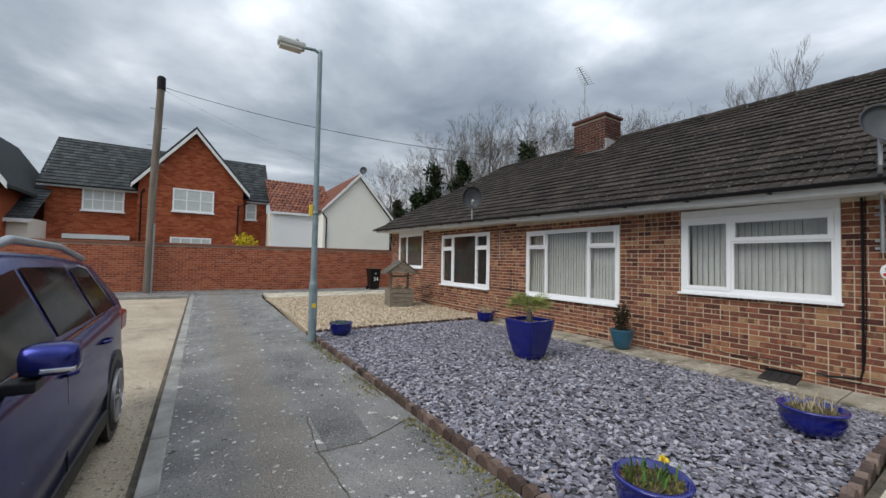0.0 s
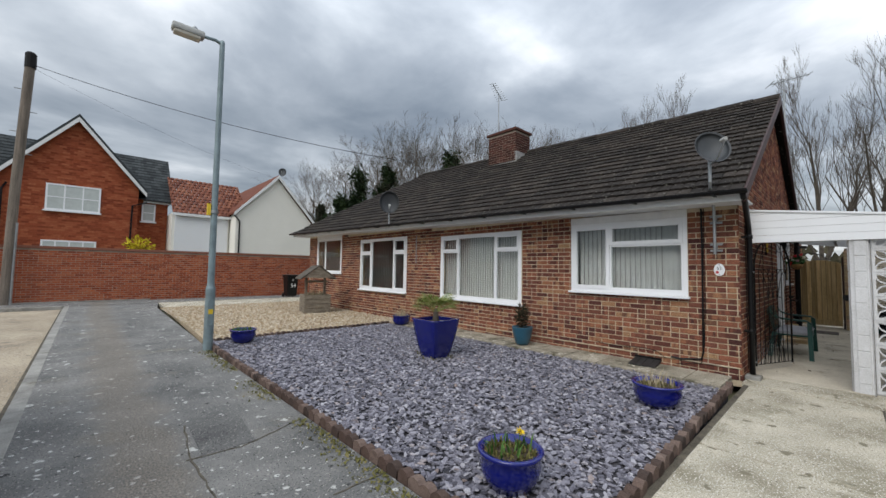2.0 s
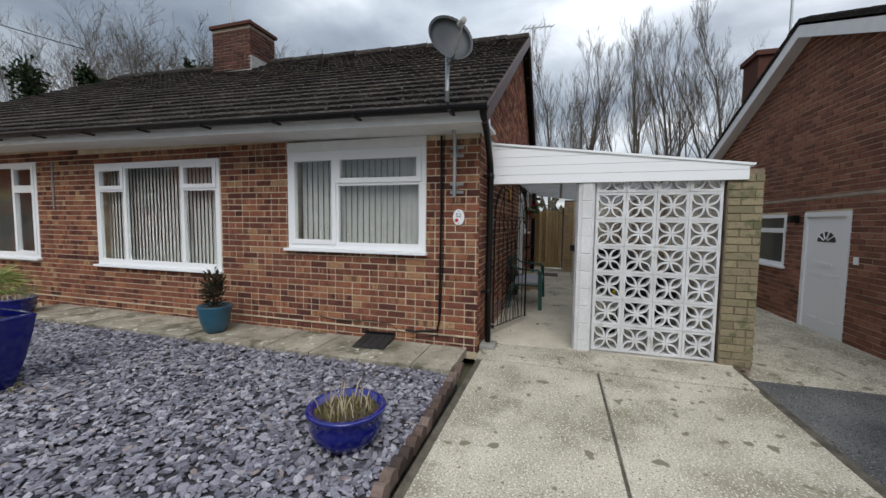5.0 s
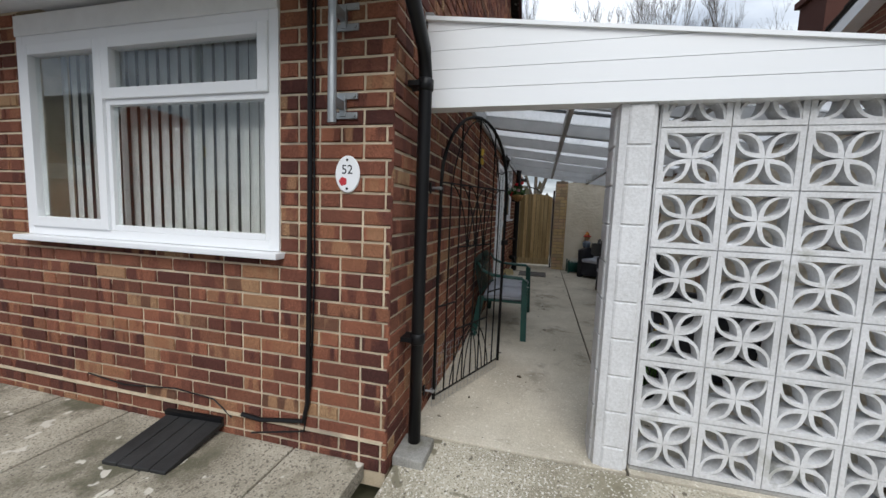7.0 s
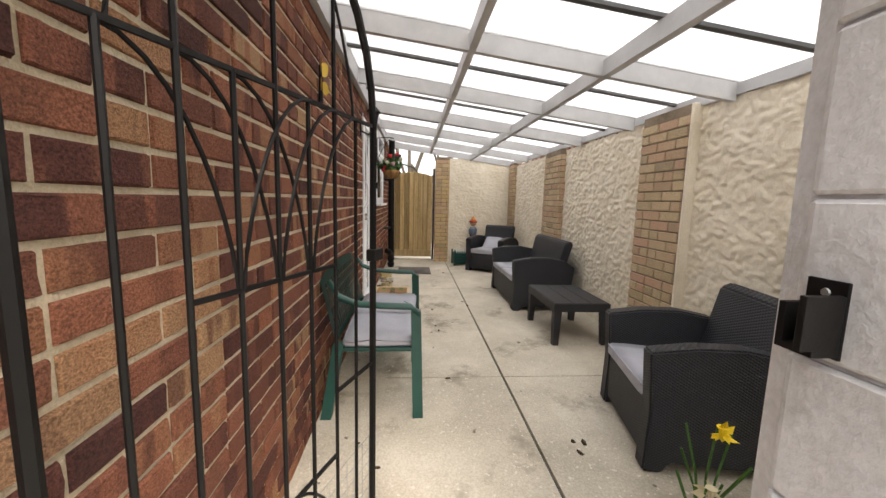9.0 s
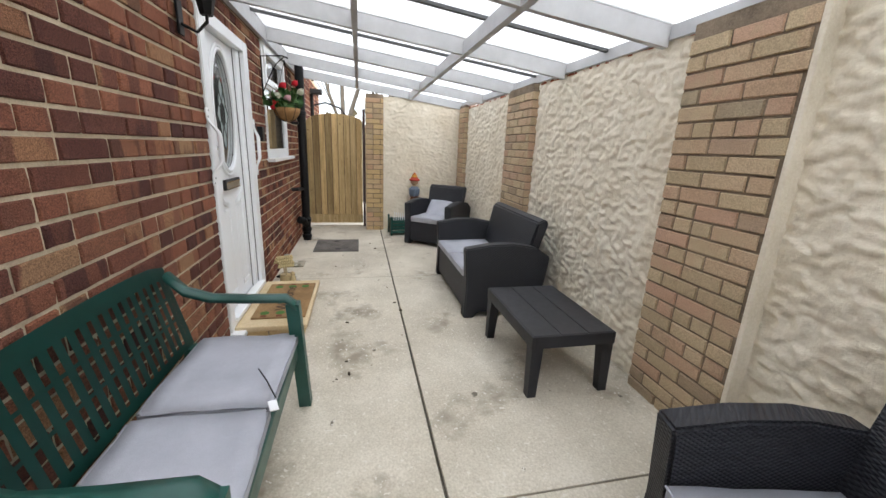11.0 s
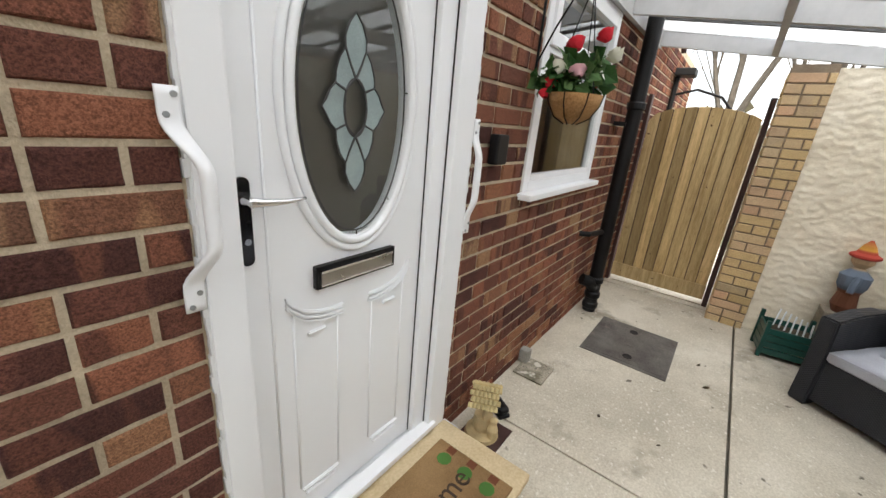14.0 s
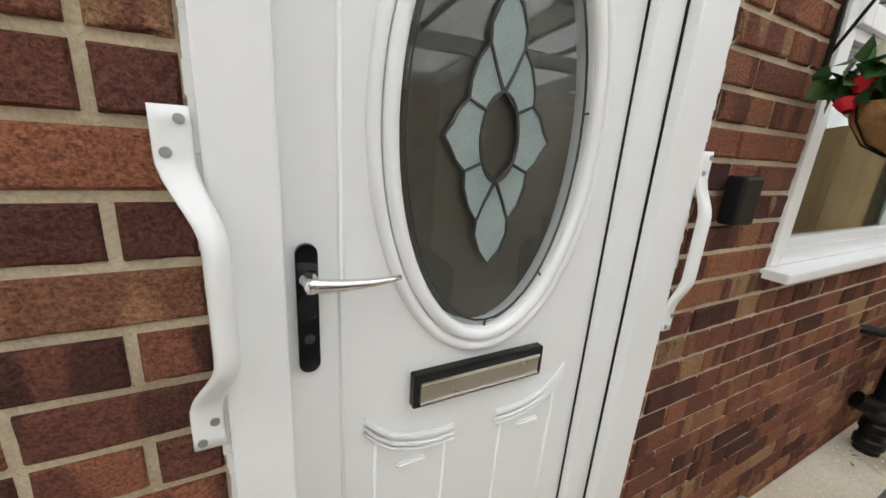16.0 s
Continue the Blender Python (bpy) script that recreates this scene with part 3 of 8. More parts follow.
# ---- walls of brick ----
def with_holes(u0, u1, z0, z1, holes):
    """Rectangles that fill a wall but for its holes (u0, u1, z0, z1)."""
    cuts = sorted({u0, u1, *(h[0] for h in holes), *(h[1] for h in holes)})
    out = []
    for a, b in zip(cuts, cuts[1:]):
        if a < u0 or b > u1:
            continue
        z = z0
        for h in sorted((h for h in holes if h[0] <= a and h[1] >= b), key=lambda h: h[2]):
            if h[2] > z:
                out.append((a, b, z, h[2]))
            z = max(z, h[3])
        if z < z1:
            out.append((a, b, z, z1))
    return out


def brick_box(w, h, d, worn=False):
    e = 0.004
    def q():
        return rng.uniform(-0.0022, 0.0022)
    if worn:
        # a chipped face: uneven arrises along every side
        k = 4
        out = [(-w / 2 + w * i / k, -h / 2) for i in range(k)] + [(w / 2, -h / 2), (w / 2, 0)] + [(w / 2 - w * i / k, h / 2) for i in range(k)] + [(-w / 2, h / 2), (-w / 2, 0)]
        n = len(out)
        def chip(p, size):
            return math.copysign(rng.uniform(0.0, size), -p) if abs(p) > 1e-6 else 0.0
        v = [(x, 0, z) for x, z in out]
        v += [(x + (chip(x, 0.004) if abs(abs(x) - w / 2) < 1e-6 else q()), -d * 0.62, z + chip(z, 0.004)) for x, z in out]
        v += [(x * (1 - 2 * e / w) + q(), -d + q() * 0.8, z * (1 - 2.4 * e / h) + q()) for x, z in out]
        f = [tuple(range(2 * n, 3 * n))]
        for r in (0, n):
            f += [(r + i, r + (i + 1) % n, r + n + (i + 1) % n, r + n + i) for i in range(n)]
        return v, f
    v = [(-w / 2, 0, -h / 2), (w / 2, 0, -h / 2), (w / 2, 0, h / 2), (-w / 2, 0, h / 2), (-w / 2 + e + q(), -d + q(), -h / 2 + e + q()), (w / 2 - e + q(), -d + q(), -h / 2 + e + q()), (w / 2 - e + q(), -d + q(), h / 2 - e + q()), (-w / 2 + e + q(), -d + q(), h / 2 - e + q())]
    f = [(4, 5, 6, 7), (0, 1, 5, 4), (1, 2, 6, 5), (2, 3, 7, 6), (3, 0, 4, 7)]
    return v, f


def brickwork(parent, name, at, rz, length, z0, z1, holes, mats, gauge=0.0795, pitch=0.238, joint=0.0135, depth=0.009, near=None, heads=0.3, top=None, worn=None):
    """Bricks proud of a mortar face. at: where u = 0 lies; rz: turn of the face, whose outward side is local -y. holes in u and z.
    near: a stretch (u0, u1, z0, z1) whose bricks are objects of their own."""
    base = pose(*at, 0, 0, rz)
    sets = {}
    verts, faces = [], []
    course = 0
    z = z0 + gauge / 2
    while z + gauge / 2 <= z1 + 0.02:
        u = -pitch / 2 * (course % 2) + 0.0
        while u < length:
            cells = [(u, u + pitch / 2), (u + pitch / 2, u + pitch)] if rng.random() < heads else [(u, u + pitch)]
            for a, b in cells:
                a, b = max(a, 0), min(b, length)
                for h in holes:
                    if h[2] - gauge * 0.4 < z < h[3] + gauge * 0.4:
                        if a < h[0] < b:
                            b = h[0]
                        elif a < h[1] < b:
                            a = h[1]
                        elif a >= h[0] and b <= h[1]:
                            b = a
                lim = top((a + b) / 2) if top else z1
                if b - a < 0.03 or z + gauge * 0.4 > lim:
                    continue
                w, hgt = b - a - joint, gauge - joint
                tilt = pose(0, rng.uniform(-0.0015, 0.0015), 0, rng.uniform(-0.8, 0.8), rng.uniform(-0.25, 0.25), rng.uniform(-0.4, 0.4))
                m = base @ Matrix.Translation(((a + b) / 2, 0, z)) @ tilt
                if near and near[0] < (a + b) / 2 < near[1] and near[2] < z < near[3]:
                    key = (round(w, 2), rng.randrange(5))
                    if key not in sets:
                        sets[key] = mesh_of("brick", *brick_box(w, hgt, depth, bool(worn)), mats[0])
                    ob = new("brick", sets[key])
                    ob.matrix_basis = m
                    ob.parent = parent
                else:
                    bv, bf = brick_box(w, hgt, depth, bool(worn) and worn[0] < (a + b) / 2 < worn[1] and z < worn[2])
                    o = len(verts)
                    verts.extend(m @ Vector(p) for p in bv)
                    faces.extend(tuple(i + o for i in q) for q in bf)
            u += pitch
        z += gauge
        course += 1
    ob = new("brickwork", mesh_of("brickwork", verts, faces, mats[1]))
    ob.parent = parent
    return tagged(ob, kind="stuff")


# front wall of the bungalows, with its four windows
WA, WB, WC, WD = (1.165, 3.045, 1.095, 2.45), (4.16, 6.63, 0.735, 2.285), (8.05, 10.55, 0.765, 2.37), (11.83, 13.80, 1.25, 2.70)
YE = 14.5
def top_front(y):
    return SOFFIT + up(y)


wall_front = thing("wall_front", "mixed red and brown brick front wall of the bungalows", "wall", (0, 0, 0), kind="structure")
bm = B(*[(XF + 0.009, XF + 0.27, a, b, z0, min(z1, top_front(b))) for a, b, z0, z1 in with_holes(YG + 0.009, YE, -0.1, 2.72, (WA, WB, WC, WD)) if z0 < top_front(b)])
part("mortar_wall", bm, mortar, wall_front)
part("plinth_ledge", B((XF - 0.012, XF + 0.01, YG + 0.02, YE, 0.145, 0.16)), mortar, wall_front)
wall_side = thing("wall_side", "mixed red and brown brick side wall of the bungalow", "wall", (0, 0, 0), kind="structure")
DOOR = (11.065, 12.052, 0.06, 2.12)
KW = (12.58, 13.70, 1.22, 2.31)
XE = 18.0
gable = [(XF, -0.1), (XE, -0.1), (XE, 2.6), (15.45, 2.6), (10.9, 5.12), (XF, 2.72)]
part("mortar_wall", B(*[(a, b, YG + 0.009, YG + 0.27, z0, z1) for a, b, z0, z1 in with_holes(XF + 0.271, XE, -0.1, 2.6, (DOOR, KW))]), mortar, wall_side)
part("gable_wall", prism(bmesh.new(), [(XF + 0.01, 2.6), (15.3, 2.6), (10.9, 5.12), (6.95, 2.8)], "y", YG + 0.01, YG + 0.27), mortar, wall_side)
solid("wall_far_side", B((XF + 0.3, 15.2, YE - 0.28, YE, -0.1, 2.6)), mortar, "brick end wall of the far bungalow", "wall", "structure")
solid("wall_back", B((15.0, 15.25, YG + 0.3, YE - 0.3, -0.1, 2.6)), mortar, "brick back wall of the bungalows", "wall", "structure")


def gable_top(u):
    x = XF + u
    return 2.8 + (x - XF) * 0.575 if x < 10.9 else max(2.6, 5.12 - (x - 10.9) * 0.555)


# ---- bungalow roof ----
EX, EZ, RX, RZ = 6.30, 2.50, 10.9, 5.22
slope = Vector((RX - EX, 0, RZ - EZ))
run = slope.length
sdir = slope.normalized()
snorm = Vector((-sdir.z, 0, sdir.x))
Y0R, Y1E, Y1R = 0.40, 14.95, 12.1


def on_roof(y, v, h=0.0):
    p = Vector((EX, y, EZ)) + sdir * v + snorm * h
    p.z += up(y) * (1 + 0.6 * v / run)
    return p


bm = bmesh.new()
for h0, h1, y0 in ((-0.12, -0.03, Y0R + 0.02),):
    corners = [on_roof(y0, 0.1, h1), on_roof(Y1E - 0.1, 0.1, h1), on_roof(Y1R, run, h1), on_roof(y0, run, h1)]
    low = [on_roof(y0, 0.1, h0), on_roof(Y1E - 0.1, 0.1, h0), on_roof(Y1R, run, h0), on_roof(y0, run, h0)]
    a, b = [bm.verts.new(p) for p in corners], [bm.verts.new(p) for p in low]
    bm.faces.new(a), bm.faces.new(b[::-1])
    for k in range(4):
        bm.faces.new((a[k], b[k], b[(k + 1) % 4], a[(k + 1) % 4]))
roof = thing("roof", "dark brown interlocking concrete tile roof with lichen", "roof", kind="structure")
part("roof_deck", bm, brown_paint, roof)
bm = bmesh.new()
back = [(RX, Y0R, RZ), (RX, Y1R, RZ + up(Y1R) * 1.6), (15.5, Y1E, EZ + up(Y1E)), (15.5, Y0R, EZ)]
bm.faces.new([bm.verts.new(p) for p in back])
bm.faces.new([bm.verts.new(p) for p in ((RX, Y1R, RZ + up(Y1R) * 1.6), (EX, Y1E, EZ + up(Y1E)), (15.5, Y1E, EZ + up(Y1E)))])
bmesh.ops.solidify(bm, geom=bm.faces[:], thickness=0.08)
part("back_slope", bm, tile_all, roof)
TW, TG = 0.30, 0.265
prof = [(0.0, 0.002), (0.014, 0.017), (0.07, 0.019), (0.136, 0.017), (0.15, 0.004), (0.164, 0.017), (0.23, 0.019), (0.286, 0.017), (0.3, 0.002)]
rows = int(run / TG) + 1
verts, faces = [], []
for r in range(rows):
    v0, v1 = r * TG - 0.03, min((r + 1) * TG + 0.02, run + 0.03)
    ymax = Y1E - (Y1E - Y1R) * (v0 / run) + 0.05
    k = 0
    while Y0R + k * TW < ymax - 0.08:
        y0 = Y0R + k * TW
        jig = rng.uniform(-0.004, 0.006)
        pts = []
        for lift, thick in ((0.036, 0.0), (0.036, -0.032)):
            for u, h in prof:
                pts.append(on_roof(y0 + u, v0 + rng.uniform(-0.004, 0.004), h + lift + thick + jig))
        for u, h in prof:
            pts.append(on_roof(y0 + u, v1, h + jig * 0.3))
        n = len(prof)
        fs = [(i, i + 1, 2 * n + i + 1, 2 * n + i) for i in range(n - 1)] + [(n + i, n + i + 1, i + 1, i) for i in range(n - 1)]
        if k < 18 and r < 16:
            me = mesh_of("roof_tile", pts, fs, tile_one)
            ob = new("roof_tile", me)
            ob.parent = roof
        else:
            o = len(verts)
            verts.extend(pts)
            faces.extend(tuple(i + o for i in f) for f in fs)
        k += 1
me = mesh_of("tiling", verts, faces, tile_all)
ob = tagged(new("tiling", me), kind="stuff")
ob.parent = roof
k = 0
y = Y0R
while y < Y1R:
    z = RZ + up(y) * 1.6 + 0.01
    y2 = min(y + 0.44, Y1R + 0.05)
    pts = [(0.13 * math.cos(math.pi * q / 8), 0.13 * math.sin(math.pi * q / 8) - 0.035 + 0.006 * (k % 2)) for q in range(9)]
    bmr = bmesh.new()
    prism(bmr, [(RX + a, z + b) for a, b in pts], "y", y, y2 - 0.008)
    part("ridge_tile", bmr, tile_one, roof)
    y += 0.44
    k += 1
part("bargeboard", prism(bmesh.new(), [(EX + 0.02, EZ - 0.13), (RX, RZ - 0.13), (RX, RZ + 0.03), (EX + 0.02, EZ + 0.03)], "y", Y0R - 0.025, Y0R + 0.02), brown_paint, roof, "dark brown bargeboard")
part("eaves_box", B((EX + 0.2, EX + 0.5, Y0R + 0.03, YG, SOFFIT - 0.02, SOFFIT + 0.12), bevel=0.004), white_paint, roof, "white boxed eaves end")
part("bargeboard", prism(bmesh.new(), [(RX, RZ - 0.13), (15.5, EZ - 0.13), (15.5, EZ + 0.03), (RX, RZ + 0.03)], "y", Y0R - 0.025, Y0R + 0.02), brown_paint, roof, "dark brown bargeboard")
part("barge_soffit", prism(bmesh.new(), [(EX + 0.05, EZ - 0.11), (RX, RZ - 0.11), (RX, RZ - 0.09), (EX + 0.05, EZ - 0.09)], "y", Y0R + 0.02, YG + 0.02), white_paint, roof)


def along(bm, prof2, y0, y1, n=8):
    """A profile in x, z drawn along the eaves, which climb slowly."""
    rings = []
    for k in range(n + 1):
        y = y0 + (y1 - y0) * k / n
        rings.append([bm.verts.new((px, y, pz + up(y))) for px, pz in prof2])
    m = len(prof2)
    for a, b in zip(rings, rings[1:]):
        for k in range(m):
            bm.faces.new((a[k], b[k], b[(k + 1) % m], a[(k + 1) % m]))
    bm.faces.new(rings[0]), bm.faces.new(rings[-1][::-1])
    bmesh.ops.recalc_face_normals(bm, faces=bm.faces[:])
    return bm


part("soffit", along(bmesh.new(), [(EX + 0.03, SOFFIT - 0.012), (XF + 0.12, SOFFIT - 0.012), (XF + 0.12, SOFFIT + 0.012), (EX + 0.03, SOFFIT + 0.012)], Y0R, YE + 0.4), white_paint, roof)
part("fascia", along(bmesh.new(), [(EX + 0.02, SOFFIT - 0.03), (EX + 0.05, SOFFIT - 0.03), (EX + 0.05, EZ + 0.02), (EX + 0.02, EZ + 0.02)], Y0R - 0.02, YE + 0.42), white_paint, roof, "white painted fascia board")
gp = [(EX - 0.085 + 0.052 * math.cos(a), 2.515 + 0.052 * math.sin(a)) for a in [math.pi + math.pi * q / 8 for q in range(9)]]
gp += [(EX - 0.085 + 0.046 * math.cos(a), 2.517 + 0.046 * math.sin(a)) for a in [2 * math.pi - math.pi * q / 8 for q in range(9)]]
gutter = thing("gutter", "black plastic gutter along the eaves", "gutter", kind="structure")
part("channel", along(bmesh.new(), gp, Y0R - 0.05, YE + 0.5), black_plastic, gutter)
for k in range(15):
    y = 0.7 + k * 1.0
    part("bracket", B((EX - 0.14, EX + 0.02, y - 0.015, y + 0.015, 2.455 + up(y), 2.475 + up(y))), black_plastic, gutter)


# ---- windows ----
def window(name, u0, u1, z0, z1, splits, place, label, panel=None, sill=0.03):
    """A white plastic window in a wall opening. splits: (u0, u1, [z cuts]) of lights as fractions, place(u, depth, z) to world."""
    win = thing(name, label, "window", kind="structure")

    def box_uz(a, b, c, d, n0, n1, bevel=0.004):
        bm = B((a, b, n0, n1, c, d), bevel=bevel)
        for v in bm.verts:
            v.co = place(*v.co)
        bmesh.ops.recalc_face_normals(bm, faces=bm.faces[:])
        return bm
    F = 0.055
    ztop = z1 if panel is None else panel
    if panel is not None:
        part("head_panel", box_uz(u0, u1, panel, z1, -0.012, 0.05), white_paint, win, "white painted panel above the window")
    bmf = bmesh.new()
    for a, b, c, d in ((u0, u0 + F, z0, ztop), (u1 - F, u1, z0, ztop), (u0 + F, u1 - F, z0, z0 + F), (u0 + F, u1 - F, ztop - F, ztop)):
        piece = box_uz(a, b, c, d, -0.004, 0.06)
        me = bpy.data.meshes.new("t")
        piece.to_mesh(me)
        piece.free()
        bmf.from_mesh(me)
        bpy.data.meshes.remove(me)
    part("window_frame", bmf, upvc, win)
    W, H = u1 - u0 - 2 * F, ztop - z0 - 2 * F
    for a, b, c, d, opens in splits:
        a, b, c, d = u0 + F + a * W, u0 + F + b * W, z0 + F + c * H, z0 + F + d * H
        s = 0.06 if opens else 0.032
        n0 = -0.018 if opens else 0.0
        bms = bmesh.new()
        for p in ((a, a + s, c, d), (b - s, b, c, d), (a + s, b - s, c, c + s), (a + s, b - s, d - s, d)):
            piece = box_uz(*p, n0, 0.05)
            me = bpy.data.meshes.new("t")
            piece.to_mesh(me)
            piece.free()
            bms.from_mesh(me)
            bpy.data.meshes.remove(me)
        part("sash", bms, upvc, win)
        pane = part("pane", box_uz(a + s - 0.004, b - s + 0.004, c + s - 0.004, d - s + 0.004, 0.018, 0.024, 0), pane_mat, win)
        pane.visible_shadow = False
    part("window_sill", box_uz(u0 - sill, u1 + sill, z0 - 0.035, z0 - 0.002, -0.07, 0.05, 0.006), upvc, win)
    return win


def front(u, n, z):
    return Vector((XF + n, u, z))


def side(u, n, z):
    return Vector((u, YG + n, z))


window("window_1", *WA[:3], SOFFIT + 0.0, [(0.0, 0.63, 0.0, 0.69, False), (0.0, 0.63, 0.69, 1.0, True), (0.63, 1.0, 0.0, 1.0, True)], front, "white plastic casement window with pale vertical blinds", panel=2.30)
window("window_2", *WB, [(0.0, 0.27, 0.0, 0.76, False), (0.0, 0.27, 0.76, 1.0, True), (0.27, 0.76, 0.0, 1.0, False), (0.76, 1.0, 0.0, 0.76, False), (0.76, 1.0, 0.76, 1.0, True)], front, "wide white plastic window with drawn pale curtains")
window("window_3", *WC, [(0.0, 0.24, 0.0, 0.74, True), (0.0, 0.24, 0.74, 1.0, True), (0.24, 0.74, 0.0, 1.0, False), (0.74, 1.0, 0.0, 0.74, True), (0.74, 1.0, 0.74, 1.0, True)], front, "wide white plastic window with dark vertical blinds")
window("window_4", *WD[:3], SOFFIT + up(12.8) + 0.02, [(0.0, 0.66, 0.0, 1.0, False), (0.66, 1.0, 0.0, 1.0, False)], front, "white plastic window under a white panel", panel=2.52)
window("window_5", *KW[:3], KW[3], [(0.0, 1.0, 0.0, 0.66, False), (0.0, 1.0, 0.66, 1.0, True)], side, "white plastic kitchen window beside the drainpipe")


def blinds(name, u0, u1, z0, z1, place, count, label, turn=35, gap=0.0, cloth=None):
    """Vertical slats, or the folds of a curtain, behind a window."""
    b = thing(name, label, "blind")
    for k in range(count):
        c = u0 + (u1 - u0) * (k + 0.5) / count
        w = (u1 - u0) / count * (0.5 + gap)
        co, si = math.cos(radians(turn)) * w, math.sin(radians(turn)) * w
        bm = bmesh.new()
        q = [place(c - co, 0.16 - si, z0), place(c, 0.153, z0), place(c + co, 0.16 + si, z0), place(c + co, 0.16 + si, z1), place(c, 0.153, z1), place(c - co, 0.16 - si, z1)]
        vs = [bm.verts.new(p) for p in q]
        bm.faces.new((vs[0], vs[1], vs[4], vs[5])), bm.faces.new((vs[1], vs[2], vs[3], vs[4]))
        bmesh.ops.solidify(bm, geom=bm.faces[:], thickness=0.002)
        part("slat", bm, cloth or curtain, b)
    return b


dim_cloth = surface("grey blind cloth", (0.40, 0.40, 0.39), (0.52, 0.52, 0.50), 6, 200, 0.95, 0.15)
blinds("vertical_blind", 1.56, 2.95, 1.14, 2.27, front, 17, "pale grey vertical blind, slats half open", 13, 0.0)
blinds("curtain", 1.22, 1.55, 1.14, 2.27, front, 5, "pale net curtain drawn at the window side", 15, 0.12)
blinds("curtain", 4.2, 6.62, 0.79, 2.24, front, 34, "pale pleated curtain drawn across the window", 18, 0.1)
blinds("vertical_blind", 8.1, 10.5, 0.81, 2.33, front, 26, "grey vertical blind, slats half open", 52, 0, dim_cloth)
blinds("curtain", 11.9, 13.75, 1.3, 2.5, front, 20, "grey curtain behind the far window", 30, 0.08)
# plain rooms added behind the glass, their dimness put into the wall colour
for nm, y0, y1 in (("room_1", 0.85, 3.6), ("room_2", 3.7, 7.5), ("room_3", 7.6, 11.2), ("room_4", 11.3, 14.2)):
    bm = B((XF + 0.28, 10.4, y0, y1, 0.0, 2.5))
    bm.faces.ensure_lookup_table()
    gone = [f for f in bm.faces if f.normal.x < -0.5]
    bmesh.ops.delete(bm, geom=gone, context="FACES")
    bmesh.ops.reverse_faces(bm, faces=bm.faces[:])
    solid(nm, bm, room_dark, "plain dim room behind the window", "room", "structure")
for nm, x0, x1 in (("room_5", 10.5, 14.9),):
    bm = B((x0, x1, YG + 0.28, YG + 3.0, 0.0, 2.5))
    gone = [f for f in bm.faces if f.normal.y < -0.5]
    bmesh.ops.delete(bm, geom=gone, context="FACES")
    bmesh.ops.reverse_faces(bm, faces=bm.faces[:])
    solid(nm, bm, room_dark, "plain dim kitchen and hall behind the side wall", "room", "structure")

# ---- passage: screen, canopy, walls ----
def leaf(cx, cy, ang, length, width, n=8):
    """The outline of a pointed leaf from (cx, cy) in a direction."""
    pts = []
    for s in (1, -1):
        for k in range(n):
            t = k / n if s == 1 else 1 - k / n
            w = s * width * math.sin(math.pi * t) ** 0.9
            a = (t * length, w)
            pts.append((cx + a[0] * math.cos(ang) - a[1] * math.sin(ang), cy + a[0] * math.sin(ang) + a[1] * math.cos(ang)))
    return pts


def ring_prism(bm, outer, inner, x0, x1):
    n = len(outer)
    vs = [[bm.verts.new((x, p[0], p[1])) for p in o] for x in (x0, x1) for o in (outer, inner)]
    of, inf, ob_, ib = vs
    for k in range(n):
        j = (k + 1) % n
        bm.faces.new((of[k], of[j], inf[j], inf[k]))
        bm.faces.new((ob_[j], ob_[k], ib[k], ib[j]))
        bm.faces.new((of[j], of[k], ob_[k], ob_[j]))
        bm.faces.new((inf[k], inf[j], ib[j], ib[k]))


def screen_block(w, h, d):
    bm = bmesh.new()
    sq = [(-w / 2, -h / 2), (w / 2, -h / 2), (w / 2, h / 2), (-w / 2, h / 2)]
    f = 0.024
    ins = [(p[0] - math.copysign(f, p[0]), p[1] - math.copysign(f, p[1])) for p in sq]
    ring_prism(bm, sq, ins, -d / 2, d / 2)
    L = math.hypot(w / 2 - f, h / 2 - f) + 0.012
    for sx, sy in ((1, 1), (1, -1), (-1, 1), (-1, -1)):
        a = math.atan2(sy * (h / 2 - f), sx * (w / 2 - f))
        ring_prism(bm, leaf(0, 0, a, L, 0.046), leaf(math.cos(a) * 0.033, math.sin(a) * 0.033, a, L - 0.054, 0.031), -d / 2 + 0.004, d / 2 - 0.004)
    bmesh.ops.recalc_face_normals(bm, faces=bm.faces[:])
    return bm


screen = thing("screen_wall", "white painted pierced concrete screen wall with flower blocks", "wall", kind="structure")
XS = 7.30
first = part("screen_block", screen_block(0.292, 0.287, 0.09), block_white, screen)
first.matrix_basis = pose(XS, -0.684 - 0.149, 0.03 + 0.146)
for r in range(7):
    for c in range(4):
        if r or c:
            ob = new("screen_block", first.data)
            ob.matrix_basis = pose(XS + rng.uniform(-0.002, 0.002), -0.684 - 0.149 - 0.298 * c, 0.03 + 0.146 + 0.2925 * r)
            ob.parent = screen
joints = [(XS - 0.036, XS + 0.036, -0.684 - 0.298 * c - 0.004, -0.684 - 0.298 * c + 0.004, 0.03, 2.06) for c in range(5)]
joints += [(XS - 0.035, XS + 0.035, -1.876, -0.684, 0.03 + 0.2925 * r - 0.004, 0.03 + 0.2925 * r + 0.004) for r in range(8)]
part("footing", B((XS - 0.06, XS + 0.06, -1.885, -0.68, -0.06, 0.028), bevel=0.006), kerb_mat, screen)
part("joints", B(*joints), block_white, screen)
pier_w = thing("screen_pier", "white painted concrete block pier with chamfered corners", "pier", kind="structure")
